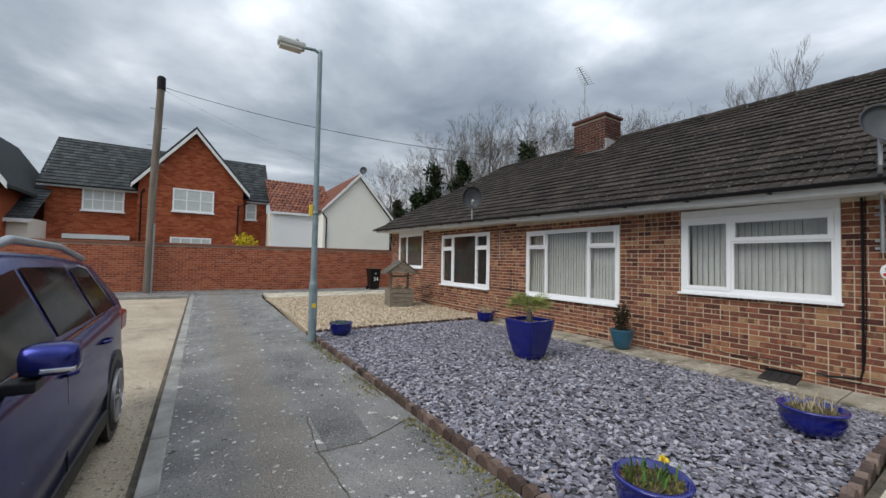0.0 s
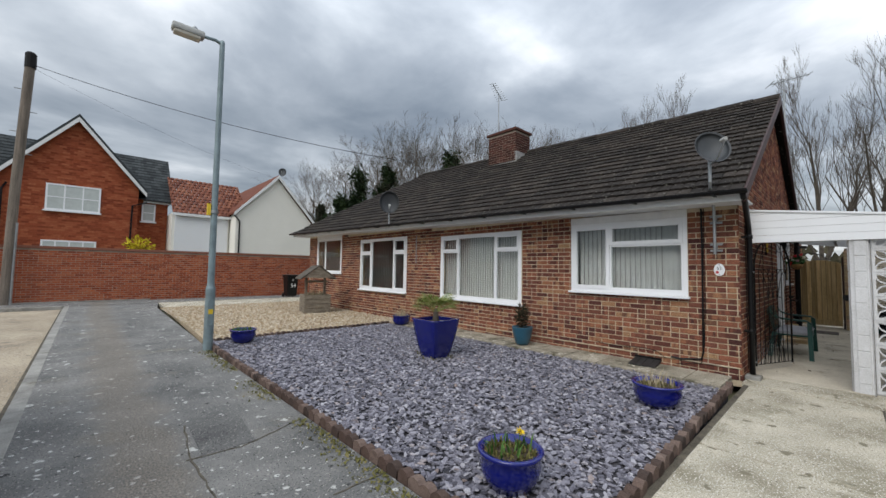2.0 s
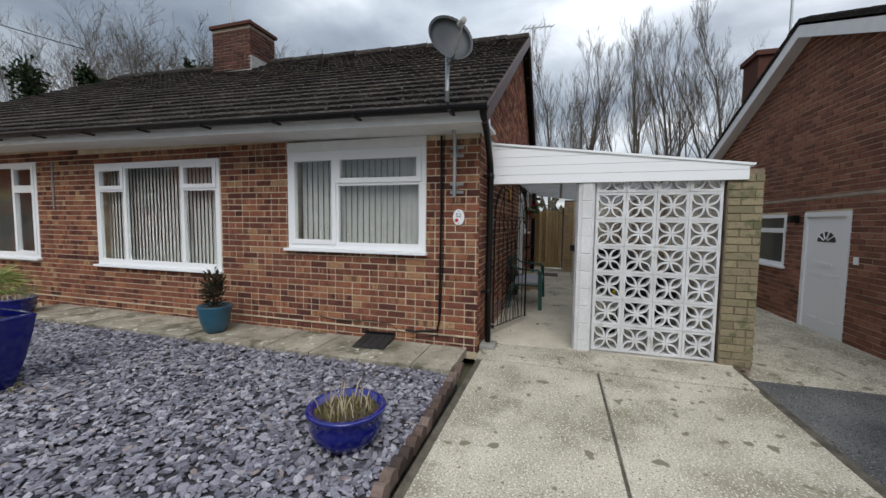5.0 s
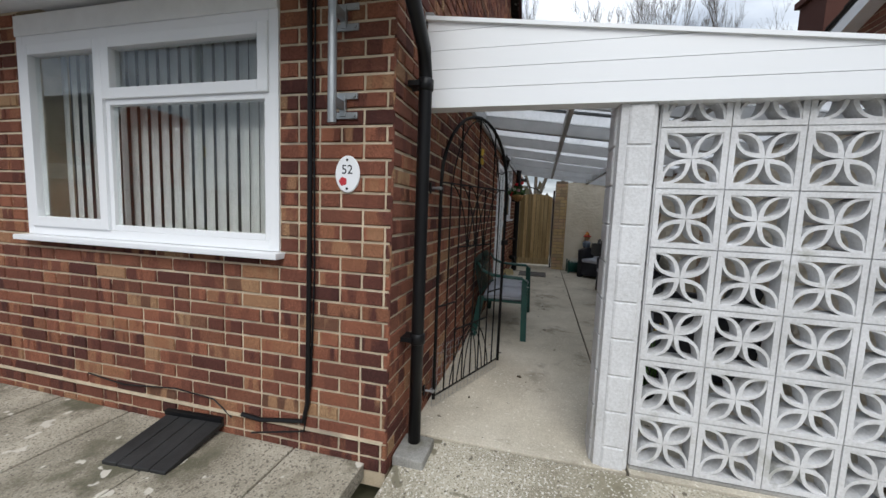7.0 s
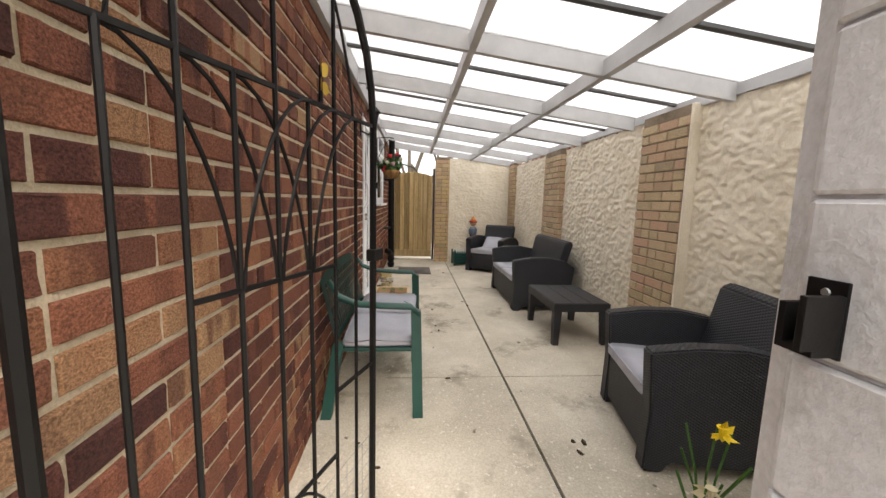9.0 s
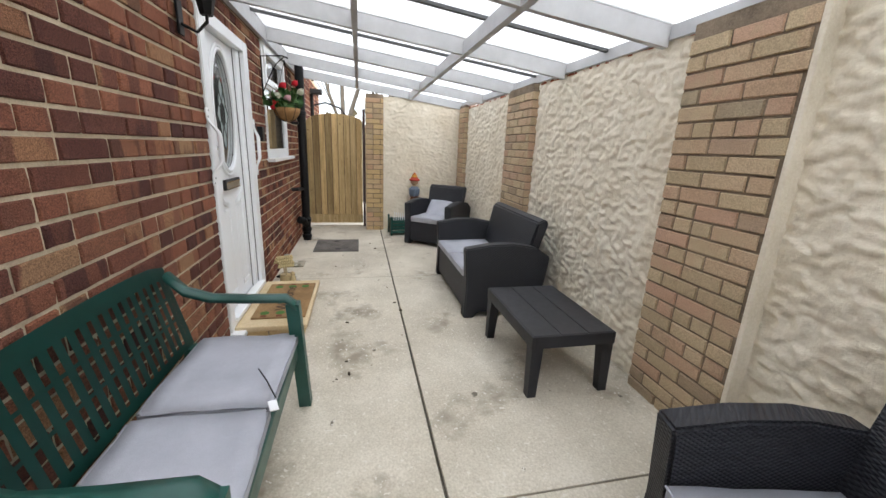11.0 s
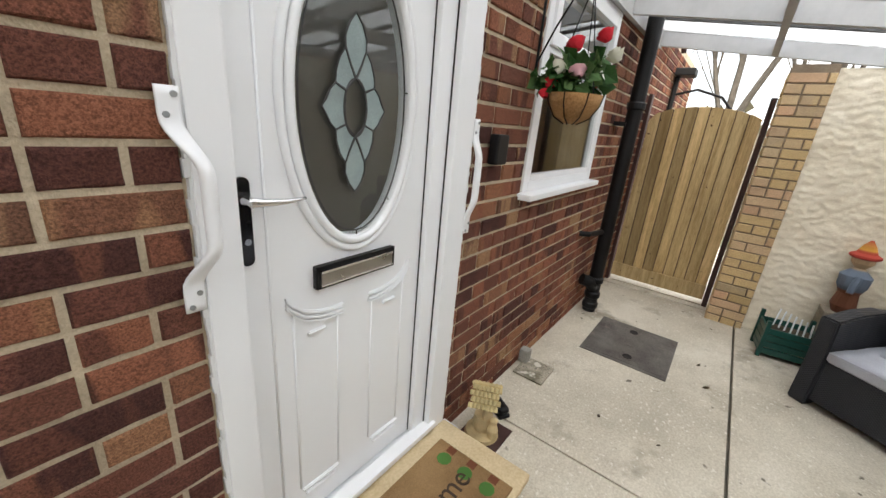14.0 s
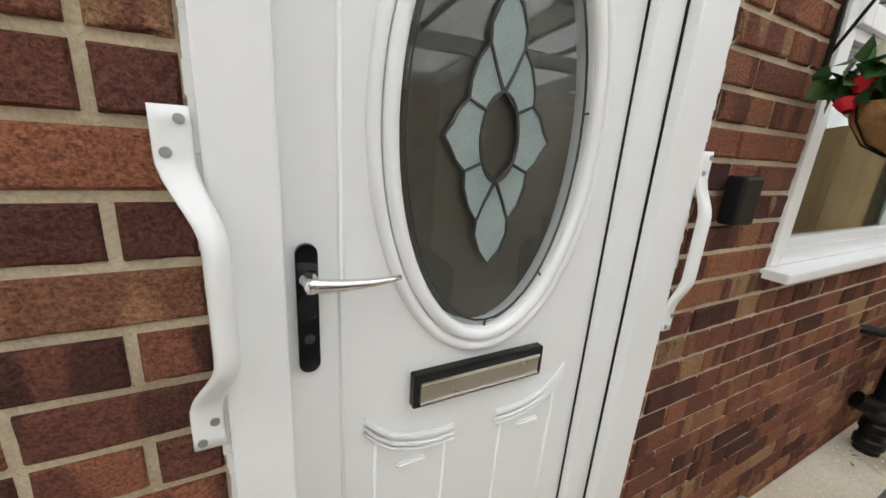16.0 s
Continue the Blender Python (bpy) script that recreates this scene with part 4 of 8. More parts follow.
for k in range(11):
    z0 = -0.06 + k * 0.195
    c = 0.06
    o = [(XS - 0.09 + c, -0.675), (XS - 0.09, -0.675 + c * 0.6), (XS - 0.09, -0.478 - c), (XS - 0.09 + c, -0.478), (XS + 0.195 - c, -0.478), (XS + 0.195, -0.478 - c), (XS + 0.195, -0.675)]
    bm = prism(bmesh.new(), o, "z", z0 + 0.003, z0 + 0.192)
    bmesh.ops.bevel(bm, geom=bm.edges[:], offset=0.005, segments=1, affect="EDGES")
    part("pier_block", bm, block_white, pier_w)
part("pier_core", B((XS - 0.082, XS + 0.185, -0.668, -0.488, -0.05, 2.08), bevel=0.04), block_white, pier_w)
latch = thing("gate_latch", "black steel ring latch bolted to the white pier", "latch", (XS + 0.10, -0.478, 1.165))
latch.scale = (0.75, 0.75, 0.75)
part("plate", B((-0.03, 0.03, 0.0, 0.006, -0.06, 0.06), bevel=0.002), black_iron, latch)
part("keeper", B((-0.03, 0.03, 0.006, 0.05, -0.055, -0.043), (-0.03, -0.018, 0.006, 0.07, -0.045, 0.04), (0.018, 0.03, 0.006, 0.05, -0.045, 0.02), bevel=0.002), black_iron, latch)
for dz in (-0.04, 0.04):
    part("screw", lathe(bmesh.new(), [(0.007, 0), (0.006, 0.003)], 10, (0, 0, 0)), galv, latch).matrix_basis = pose(0, 0.006, dz, -90)

# yellow brick piers, rendered passage wall
def buff_pier(name, x0, x1, y0, y1, z1, label, faces, mats=(worn_one, worn_all)):
    p = thing(name, label, "pier", kind="structure")
    part("mortar_core", B((x0 + 0.008, x1 - 0.008, y0 + 0.008, y1 - 0.008, -0.02, z1)), brown_joint, p)
    for at, rz, ln in faces:
        brickwork(p, "brick", at, rz, ln, 0, z1 - 0.01, [], mats, gauge=0.078, pitch=0.225, joint=0.01, depth=0.009, heads=0.15, near=(-1, 9, 0, 9))
    return p


buff_pier("pier_front", 7.22, 7.5, -2.2, -1.89, 2.0, "buff yellow brick pier beside the white screen", [((7.228, -1.898, 0), -90, 0.3), ((7.22, -2.192, 0), 0, 0.28)], (khaki_one, khaki_all))
p1_ = buff_pier("pier_1", 9.65, 10.235, -2.06, -1.955, 2.02, "weathered buff brick pier on the rendered wall", [((10.235, -1.963, 0), 180, 0.585), ((10.227, -2.05, 0), 90, 0.09)])
part("return_render", B((9.632, 9.657, -2.05, -1.953, 0.0, 2.02), bevel=0.006), cream, p1_, "smooth cream render on the return")
buff_pier("pier_2", 12.04, 12.68, -2.06, -1.955, 2.02, "weathered buff brick pier behind the sofa", [((12.68, -1.963, 0), 180, 0.64), ((12.048, -1.955, 0), -90, 0.09)])
buff_pier("pier_3", 14.5, 14.84, -2.06, -1.955, 2.06, "buff brick pier in the passage corner", [((14.84, -1.963, 0), 180, 0.34), ((14.508, -1.955, 0), -90, 0.09)])
buff_pier("gate_pier", 14.80, 15.12, -0.72, -0.44, 2.16, "buff yellow brick gate pier", [((14.808, -0.44, 0), -90, 0.28), ((15.12, -0.448, 0), 180, 0.32)], (buff_one, buff_all))


def stucco(name, u0, u1, z0, z1, place, label, amp=0.018):
    """Swirled render with real relief on a fine grid."""
    st = 0.0125
    nu, nz = int((u1 - u0) / st), int((z1 - z0) / st)
    verts = []
    for j in range(nz + 1):
        for i in range(nu + 1):
            u, z = u0 + (u1 - u0) * i / nu, z0 + (z1 - z0) * j / nz
            p = Vector((u * 15, z * 25, 3.3))
            w = noise.noise_vector(p * 0.45) * 0.8
            q = noise.noise(p + w)
            e = noise.noise(p * 2.1 + w * 2)
            h = (min(1.0, max(0.0, (q + 0.06) / 0.16)) * 0.5 + min(1.0, max(0.0, e / 0.22)) * 0.3 + 0.25 * noise.noise(p * 0.4)) * amp + noise.noise(p * 4.3) * amp * 0.1
            verts.append(place(u, h, z))
    faces = [(j * (nu + 1) + i, j * (nu + 1) + i + 1, (j + 1) * (nu + 1) + i + 1, (j + 1) * (nu + 1) + i) for j in range(nz) for i in range(nu)]
    me = mesh_of(name, verts, faces, cream)
    me.polygons.foreach_set("use_smooth", [True] * len(me.polygons))
    return tagged(new(name, me), label, "wall", kind="structure")


solid("passage_wall", B((7.31, 15.1, YR - 0.2, YR - 0.006, -0.1, 2.0)), mortar_grey, "block wall behind the cream render", "wall", "structure")
stucco("render_wall", 7.4, XB + 0.02, 0.018, 2.02, lambda u, h, z: Vector((u, YR + h, z)), "cream render with thick swirled relief on the passage wall")
solid("end_block_wall", B((XB + 0.02, XB + 0.2, YR - 0.2, -0.7, -0.1, 2.14)), mortar_grey, "block wall at the passage end", "wall", "structure")
stucco("end_render", YR, -0.72, 0.018, 2.14, lambda u, h, z: Vector((XB - h * 0.7 + 0.012, u, z)), "cream swirled render on the end wall", 0.014)
solid("wall_coping", B((7.5, 14.9, YR - 0.2, YR + 0.005, 2.0, 2.022)), red_all, "thin red tile course on top of the rendered wall", "wall", "structure")


def canopy_z(y, x=7.2):
    return 2.045 + 0.1233 * (y - YR) + 0.0104 * (x - 7.2)


canopy = thing("canopy", "white timber lean-to canopy with translucent twin-wall sheets", "canopy", kind="structure")
def sloped(x0, x1, y0, y1, d0, d1, bevel=0.0):
    bm = B((x0, x1, y0, y1, 0, 1))
    for v in bm.verts:
        v.co.z = canopy_z(v.co.y, v.co.x) + (d1 if v.co.z > 0.5 else d0)
    return bm


gasket = plain("grey rubber glazing strip", (0.085, 0.088, 0.09), 0.6, 0, 0.3, 0.1)
aged_white = plain("aged white paint", (0.50, 0.505, 0.51), 0.55, 0, 0.16, 0.15)
RAFT = [7.27] + [8.25 + 1.105 * k for k in range(6)] + [14.86]
for k, x in enumerate(RAFT):
    part("rafter", sloped(x - 0.022, x + 0.022, YR + 0.03, YG - 0.046, -0.115, -0.004), aged_white, canopy)
    part("glazing_bar", sloped(x - 0.03, x + 0.03, YR - 0.1, YG - 0.02, 0.014, 0.026), upvc, canopy)
    if k < len(RAFT) - 1:
        x2 = RAFT[k + 1]
        mid = (x + x2) / 2
        for a, b in ((x + 0.004, mid - 0.004), (mid + 0.004, x2 - 0.004)):
            part("roof_sheet", sloped(a, b, YR - 0.1, YG - 0.015, 0.0, 0.01), sheet_mat, canopy)
        part("glazing_strip", sloped(mid - 0.02, mid + 0.02, YR - 0.08, YG - 0.03, -0.022, -0.003), gasket, canopy, "dark strip under the sheet joint")
for y in (-0.32, -1.143):
    part("purlin", sloped(7.30, 14.85, y - 0.02, y + 0.02, -0.12, -0.024), aged_white, canopy)
part("wall_plate", sloped(7.3, 14.9, YG - 0.045, YG - 0.002, -0.13, -0.003), aged_white, canopy)
part("wall_plate", sloped(7.5, 14.9, YR - 0.015, YR + 0.028, -0.075, -0.003), aged_white, canopy)
part("flashing", sloped(7.25, 14.9, YG - 0.05, YG - 0.002, 0.012, 0.06), lead, canopy)
yl, yr = YG - 0.035, -2.06
for k in range(5):
    z0, z1 = 1.895 + k * 0.1, 1.991 + k * 0.1
    def reach(z):
        return YR + (z - 2.045) / 0.1233
    a, b = max(yr, reach(z0)), max(yr, reach(z1))
    if a >= yl:
        continue
    o = [(a, z0), (yl, z0), (yl, min(z1, canopy_z(yl)))]
    if b < yl:
        o.append((b, z1))
    if a == yr and b > yr:
        o.append((yr, canopy_z(yr)))
    part("fascia_board", prism(bmesh.new(), o, "x", 7.195 + 0.002 * k, 7.215), upvc, canopy)
part("fascia_trim", sloped(7.185, 7.225, -2.1, YG - 0.03, -0.006, 0.014), upvc, canopy)
part("fascia_return", B((7.215, 7.3, -2.06, YG - 0.035, 1.895, 1.915)), upvc, canopy)

# iron gate, standing open
gate = thing("iron_gate", "black wrought iron arched garden gate standing open", "gate", (7.47, 0.47, 0.1), -22)
GW, GH = 0.88, 1.42
bm = bmesh.new()
arch = [(GW / 2 - GW / 2 * math.cos(math.pi * k / 14), 0, GH + 0.48 * math.sin(math.pi * k / 14)) for k in range(15)]
pipe(bm, [(0, 0, 0.0), (0, 0, 0.7), *arch, (GW, 0, 0.7), (GW, 0, 0.0)], 0.012, 6)
part("frame", bm, black_iron, gate)
for z, w0, w1 in ((0.02, 0, GW), (0.62, 0, GW / 4), (0.62, GW * 3 / 4, GW), (1.0, GW / 4, GW * 3 / 4), (0.42, GW / 4, GW * 3 / 4), (GH, 0, GW)):
    part("rail", B((w0, w1, -0.004, 0.004, z - 0.005, z + 0.005)), black_iron, gate)
for k in range(1, 8):
    x = GW * k / 8
    top = GH + 0.48 * math.sqrt(max(0, 1 - ((x - GW / 2) / (GW / 2)) ** 2))
    z1 = top if k in (2, 4, 6) else GH
    part("bar", rod(bmesh.new(), (x, 0, 0.02), (x, 0, z1), 0.006, None, 6), black_iron, gate)


def swept(x0, z0, x1, z1, dy):
    """A bar that leaves level and turns upright, like one side of a pointed arch."""
    pts = [(x0 + (x1 - x0) * math.sin(math.pi / 2 * q / 10), dy, z1 + (z0 - z1) * math.cos(math.pi / 2 * q / 10) ** 1.4) for q in range(11)]
    part("scroll", pipe(bmesh.new(), pts, 0.0045, 5), black_iron, gate)


for k in range(3):
    swept(GW * (1 + k) / 8, GH, GW * (3 + k) / 8, 1.0, 0.008)
    swept(GW * (7 - k) / 8, GH, GW * (5 - k) / 8, 1.0, -0.008)
for k in range(3):
    swept(GW / 2, 0.42 - 0.03 * k, GW * (6.5 - k * 0.8) / 8, 0.02, 0.008)
    swept(GW / 2, 0.42 - 0.03 * k, GW * (1.5 + k * 0.8) / 8, 0.02, -0.008)
for s in (-1, 1):
    swept(GW / 2, GH + 0.46, GW / 2 + s * GW * 0.36, GH, 0.0)
bm = bmesh.new()
for k in range(19):
    rod(bm, (GW * k / 18, 0.014, -0.06), (GW * k / 18, 0.014, 0.34), 0.0013, None, 4)
for k in range(9):
    rod(bm, (0, 0.014, -0.06 + k * 0.05), (GW, 0.014, -0.06 + k * 0.05), 0.0013, None, 4)
part("wire_mesh", bm, galv, gate, "galvanised wire mesh along the bottom")
part("latch", B((GW - 0.02, GW + 0.05, -0.015, 0.015, 0.98, 1.02), bevel=0.004), black_iron, gate)
for z in (0.06, 1.38):
    part("hinge", B((-0.022, 0.01, -0.010, 0.02, z - 0.011, z + 0.011), bevel=0.004), galv, gate)
    pl = thing("hinge_bracket", "galvanised hinge bracket screwed to the brick wall", "bracket", (7.45, YG, z + 0.1))
    part("plate", B((-0.014, 0.014, -0.012, -0.002, -0.035, 0.035), bevel=0.003), black_iron, pl)
    part("pin", rod(bmesh.new(), (0, -0.02, 0), (0, -0.07, 0), 0.008), galv, pl)

# wooden gate at the far end
XG = 15.12
wg = thing("wooden_gate", "arched close-boarded treated pine garden gate, shut", "gate", (XG, 0, 0))
yl, yr = 0.497, -0.385
for k in range(9):
    a = yr + (yl - yr) * k / 9
    b_ = yr + (yl - yr) * (k + 1) / 9
    c = (a + b_) / 2
    top = 1.70 + 0.16 * math.sqrt(max(0, 1 - ((c - 0.03) / 0.47) ** 2))
    t2 = [1.70 + 0.16 * math.sqrt(max(0, 1 - ((q - 0.03) / 0.47) ** 2)) for q in (a, c, b_)]
    bm = prism(bmesh.new(), [(a + 0.0035, 0.2), (b_ - 0.0035, 0.2), (b_ - 0.0035, t2[2]), (c, t2[1]), (a + 0.0035, t2[0])], "x", 0.0, 0.011)
    for v in bm.verts:
        v.co.x += 0.002 + 0.02 * (v.co.y - a) / (b_ - a)
    part("board", bm, gate_wood, wg)
part("bottom_rail", B((-0.004, 0.026, yr, yl, 0.075, 0.22), bevel=0.004), gate_wood, wg)
part("back_rail", B((0.036, 0.07, yr, yl, 1.3, 1.4)), gate_wood, wg)
arch_top = [(yr + 0.004 + (yl - yr - 0.008) * q / 16, 1.695 + 0.16 * math.sqrt(max(0, 1 - ((yr + (yl - yr) * q / 16 - 0.03) / 0.47) ** 2))) for q in range(17)]
# dark sheet added behind the boards to paint the shade in their grooves
part("backing", prism(bmesh.new(), [(yr + 0.004, 0.2), (yl - 0.004, 0.2)] + arch_top[::-1], "x", 0.026, 0.034), brown_paint, wg)
for nm, y0, y1 in (("gate_post", 0.503, 0.537), ("gate_post", -0.435, -0.392)):
    solid(nm, B((XG - 0.03, XG + 0.06, y0, y1, 0.0, 1.95), bevel=0.004), brown_paint, "dark brown stained timber gate post", "post", "structure")
solid("gate_sill", B((XG - 0.02, XG + 0.1, -0.4, 0.46, 0.01, 0.03)), floor_mat, "pale concrete strip under the gate", "sill", "structure")
solid("rear_fence", B((20, 20.1, -8, 12, -0.2, 1.8)), old_wood, "weathered board fence at the back", "fence", "structure")

# ---- front door ----
D0, D1, DZ0, DZ1 = DOOR
door = thing("door_1", "white plastic front door with an oval leaded glass light", "door", (0, 0, 0), kind="structure")
def ybox(*bx, bevel=0.004):
    return B(*bx, bevel=bevel)


YD = YG + 0.05
part("door_frame", ybox((D0, D0 + 0.083, YG - 0.012, YG + 0.08, DZ0, DZ1), (D1 - 0.122, D1, YG - 0.012, YG + 0.08, DZ0, DZ1), (D0 + 0.083, D1 - 0.122, YG - 0.012, YG + 0.08, DZ1 - 0.075, DZ1), (D1 - 0.204, D1 - 0.122, YG + 0.022, YG + 0.075, DZ0 + 0.08, DZ1 - 0.075), bevel=0.005), upvc, door)
part("gasket", B((D1 - 0.1245, D1 - 0.1215, YG + 0.017, YG + 0.024, DZ0 + 0.08, DZ1 - 0.08), (D1 - 0.2065, D1 - 0.2035, YG + 0.045, YG + 0.052, DZ0 + 0.1, DZ1 - 0.08)), black_plastic, door, "dark rubber door seal")
part("threshold", ybox((D0 - 0.03, D1 + 0.03, YG - 0.09, YG + 0.08, DZ0, DZ0 + 0.035), (D0 + 0.075, D1 - 0.075, YG - 0.012, YG + 0.08, DZ0 + 0.035, DZ0 + 0.085), (D0 + 0.085, D1 - 0.085, YG - 0.03, YG + 0.03, DZ0 + 0.085, DZ0 + 0.11)), upvc, door)
OX, OZ, OW, OH = 11.532, 1.565, 0.205, 0.39
L0, L1, LZ0, LZ1 = D0 + 0.086, D1 - 0.206, DZ0 + 0.1, DZ1 - 0.08
bm = bmesh.new()
n = 48
oval = [(OX + OW * math.cos(2 * math.pi * k / n), OZ + OH * math.sin(2 * math.pi * k / n)) for k in range(n)]
outer = []
for k in range(n):
    c, s = math.cos(2 * math.pi * k / n), math.sin(2 * math.pi * k / n)
    t = min((L1 - OX if c > 0 else OX - L0) / max(abs(c), 1e-6), (LZ1 - OZ if s > 0 else OZ - LZ0) / max(abs(s), 1e-6))
    outer.append((OX + c * t, OZ + s * t))
corner_fix = [(L0, LZ0), (L1, LZ0), (L1, LZ1), (L0, LZ1)]
for cpt in corner_fix:
    k = min(range(n), key=lambda i: (outer[i][0] - cpt[0]) ** 2 + (outer[i][1] - cpt[1]) ** 2)
    outer[k] = cpt
fr = [bm.verts.new((p[0], YD, p[1])) for p in oval]
ou = [bm.verts.new((p[0], YD, p[1])) for p in outer]
bk = [bm.verts.new((p[0], YD + 0.045, p[1])) for p in oval]
bo = [bm.verts.new((p[0], YD + 0.045, p[1])) for p in outer]
for k in range(n):
    j = (k + 1) % n
    bm.faces.new((fr[k], fr[j], ou[j], ou[k])), bm.faces.new((bk[j], bk[k], bo[k], bo[j]))
    bm.faces.new((fr[j], fr[k], bk[k], bk[j])), bm.faces.new((ou[k], ou[j], bo[j], bo[k]))
bmesh.ops.recalc_face_normals(bm, faces=bm.faces[:])
part("leaf", bm, upvc, door)


def oval_trim(scale, r, dy):
    """A closed oval bead round the glass."""
    bm = bmesh.new()
    rings = []
    for k in range(72):
        c, s = math.cos(2 * math.pi * k / 72), math.sin(2 * math.pi * k / 72)
        out = Vector((c * OH, 0, s * OW)).normalized()
        mid = Vector((OX + (OW + scale) * c, YD + dy, OZ + (OH + scale) * s))
        rings.append([bm.verts.new(mid + r * (math.cos(q * math.pi / 5) * out + math.sin(q * math.pi / 5) * Vector((0, 1, 0)))) for q in range(10)])
    for k in range(72):
        a, b2 = rings[k], rings[(k + 1) % 72]
        for q in range(10):
            bm.faces.new((a[q], a[(q + 1) % 10], b2[(q + 1) % 10], b2[q]))
    bmesh.ops.recalc_face_normals(bm, faces=bm.faces[:])
    return bm


part("oval_moulding", oval_trim(0.014, 0.014, -0.004), upvc, door, smooth=True)
part("oval_moulding", oval_trim(0.04, 0.012, -0.001), upvc, door, smooth=True)
bm = bmesh.new()
prism(bm, oval, "y", YD + 0.012, YD + 0.017)
glass = part("glass", bm, pane_mat, door)
glass.visible_shadow = False
came = bmesh.new()
frost = []
CX, CZ = 11.524, 1.551
# one quarter of the flower, mirrored: the tall end petals, the diagonals and the side petals
END = [(0.0, 0.078), (0.020, 0.115), (0.036, 0.151), (0.037, 0.18), (0.024, 0.212), (0.0, 0.24), (-0.024, 0.212), (-0.037, 0.18), (-0.036, 0.151), (-0.020, 0.115)]
DIAG = [(0.002, 0.078), (0.034, 0.046), (0.069, 0.060), (0.068, 0.09), (0.056, 0.124), (0.036, 0.151), (0.020, 0.115)]
SIDE = [(0.034, 0.044), (0.069, 0.060), (0.088, 0.043), (0.100, 0.018), (0.114, -0.002), (0.100, -0.022), (0.088, -0.043), (0.069, -0.060), (0.034, -0.044), (0.041, 0.0)]
for shape, turns in ((END, ((1, 1), (1, -1))), (DIAG, ((1, 1), (1, -1), (-1, 1), (-1, -1))), (SIDE, ((1, 1), (-1, 1)))):
    for sx, sz in turns:
        o = [(CX + sx * a, CZ + sz * b) for a, b in shape]
        frost.append(o)
        pipe(came, [(p[0], YD + 0.003, p[1]) for p in o + o[:1]], 0.003, 5)
pipe(came, [(CX + 0.041 * math.cos(q), YD + 0.003, CZ + 0.078 * math.sin(q)) for q in [2 * math.pi * i / 24 for i in range(25)]], 0.003, 5)
pipe(came, [(OX + (OW - 0.014) * math.cos(q), YD + 0.003, OZ + (OH - 0.014) * math.sin(q)) for q in [2 * math.pi * i / 48 for i in range(49)]], 0.0025, 5)
for q in (0.12, math.pi - 0.12, math.pi * 1.27, math.pi * 1.73, math.pi * 1.5, math.pi * 0.5):
    rod(came, (OX + (OW - 0.014) * math.cos(q), YD + 0.003, OZ + (OH - 0.014) * math.sin(q)), (OX + OW * math.cos(q), YD + 0.003, OZ + OH * math.sin(q)), 0.0025, None, 5)
part("lead_came", came, plain("dark lead", (0.06, 0.06, 0.058), 0.5, 0.3), door, "dark lead strips of the flower pattern")
frost_mat2 = surface("etched glass", (0.22, 0.28, 0.28), (0.32, 0.39, 0.385), 8, 300, 0.35, 0.05)
for o in frost:
    bm = bmesh.new()
    prism(bm, o, "y", YD + 0.004, YD + 0.006)
    part("frosted_petal", bm, frost_mat2, door, "pale frosted glass petal")
# sheet added close behind the glass, its dark tone painting the unlit hall
part("backing_dim", B((OX - OW - 0.05, OX + OW + 0.05, YD + 0.046, YD + 0.05, OZ - OH - 0.05, OZ + OH + 0.05)), surface("painted hall shade", (0.11, 0.10, 0.085), (0.16, 0.145, 0.125), 2, 30, 0.9, 0), door)
brushed = plain("brushed steel", (0.45, 0.42, 0.37), 0.3, 0.9, 0.15, 0.02)
slot = part("letter_plate", ybox((11.367, 11.685, YD - 0.022, YD, 1.036, 1.108), bevel=0.003), black_plastic, door, "black letter plate with a chrome flap")
part("flap", ybox((11.38, 11.673, YD - 0.0245, YD - 0.02, 1.046, 1.092), bevel=0.002), brushed, slot)
part("flap_rim", ybox((11.38, 11.673, YD - 0.028, YD - 0.022, 1.086, 1.094), (11.38, 11.673, YD - 0.028, YD - 0.022, 1.044, 1.049), bevel=0.002), chrome, slot)
gloss_black = plain("dark chrome", (0.03, 0.03, 0.032), 0.12, 0.6, 0.1, 0.0)
def capsule(x, z0, z1, w):
    """The outline of an upright plate with round ends."""
    return [(x + w * math.cos(a), z1 - w + w * math.sin(a)) for a in [math.pi * q / 10 for q in range(11)]] + [(x + w * math.cos(a), z0 + w + w * math.sin(a)) for a in [math.pi + math.pi * q / 10 for q in range(11)]]


bm = prism(bmesh.new(), capsule(11.183, 1.158, 1.378, 0.0165), "y", YD - 0.013, YD)
bmesh.ops.bevel(bm, geom=[e for e in bm.edges if all(v.co.y < YD - 0.01 for v in e.verts)], offset=0.004, segments=2, affect="EDGES")
hplate = part("handle_plate", bm, gloss_black, door, "dark chrome handle plate with rounded ends")
bm = bmesh.new()
lathe(bm, [(0.014, -0.0), (0.0135, 0.012), (0.010, 0.03), (0.010, 0.045)], 14)
bm.transform(Matrix.Translation((11.183, YD - 0.012, 1.325)) @ pose(0, 0, 0, 90))
part("lever_boss", bm, chrome, hplate, "chrome lever", True)
bm = bmesh.new()
rings = []
for q in range(9):
    t = q / 8
    c, w, h = Vector((11.176 + 0.148 * t, YD - 0.052 + 0.01 * t * t, 1.327 - 0.012 * math.sin(math.pi * t * 0.6) + 0.006 * t)), 0.0095 - 0.0035 * t, 0.0125 - 0.0085 * t
    rings.append([bm.verts.new(c + Vector((0, w * math.cos(6.283 * i / 10), h * math.sin(6.283 * i / 10)))) for i in range(10)])
for a, b2 in zip(rings, rings[1:]):
    for i in range(10):
        bm.faces.new((a[i], a[(i + 1) % 10], b2[(i + 1) % 10], b2[i]))
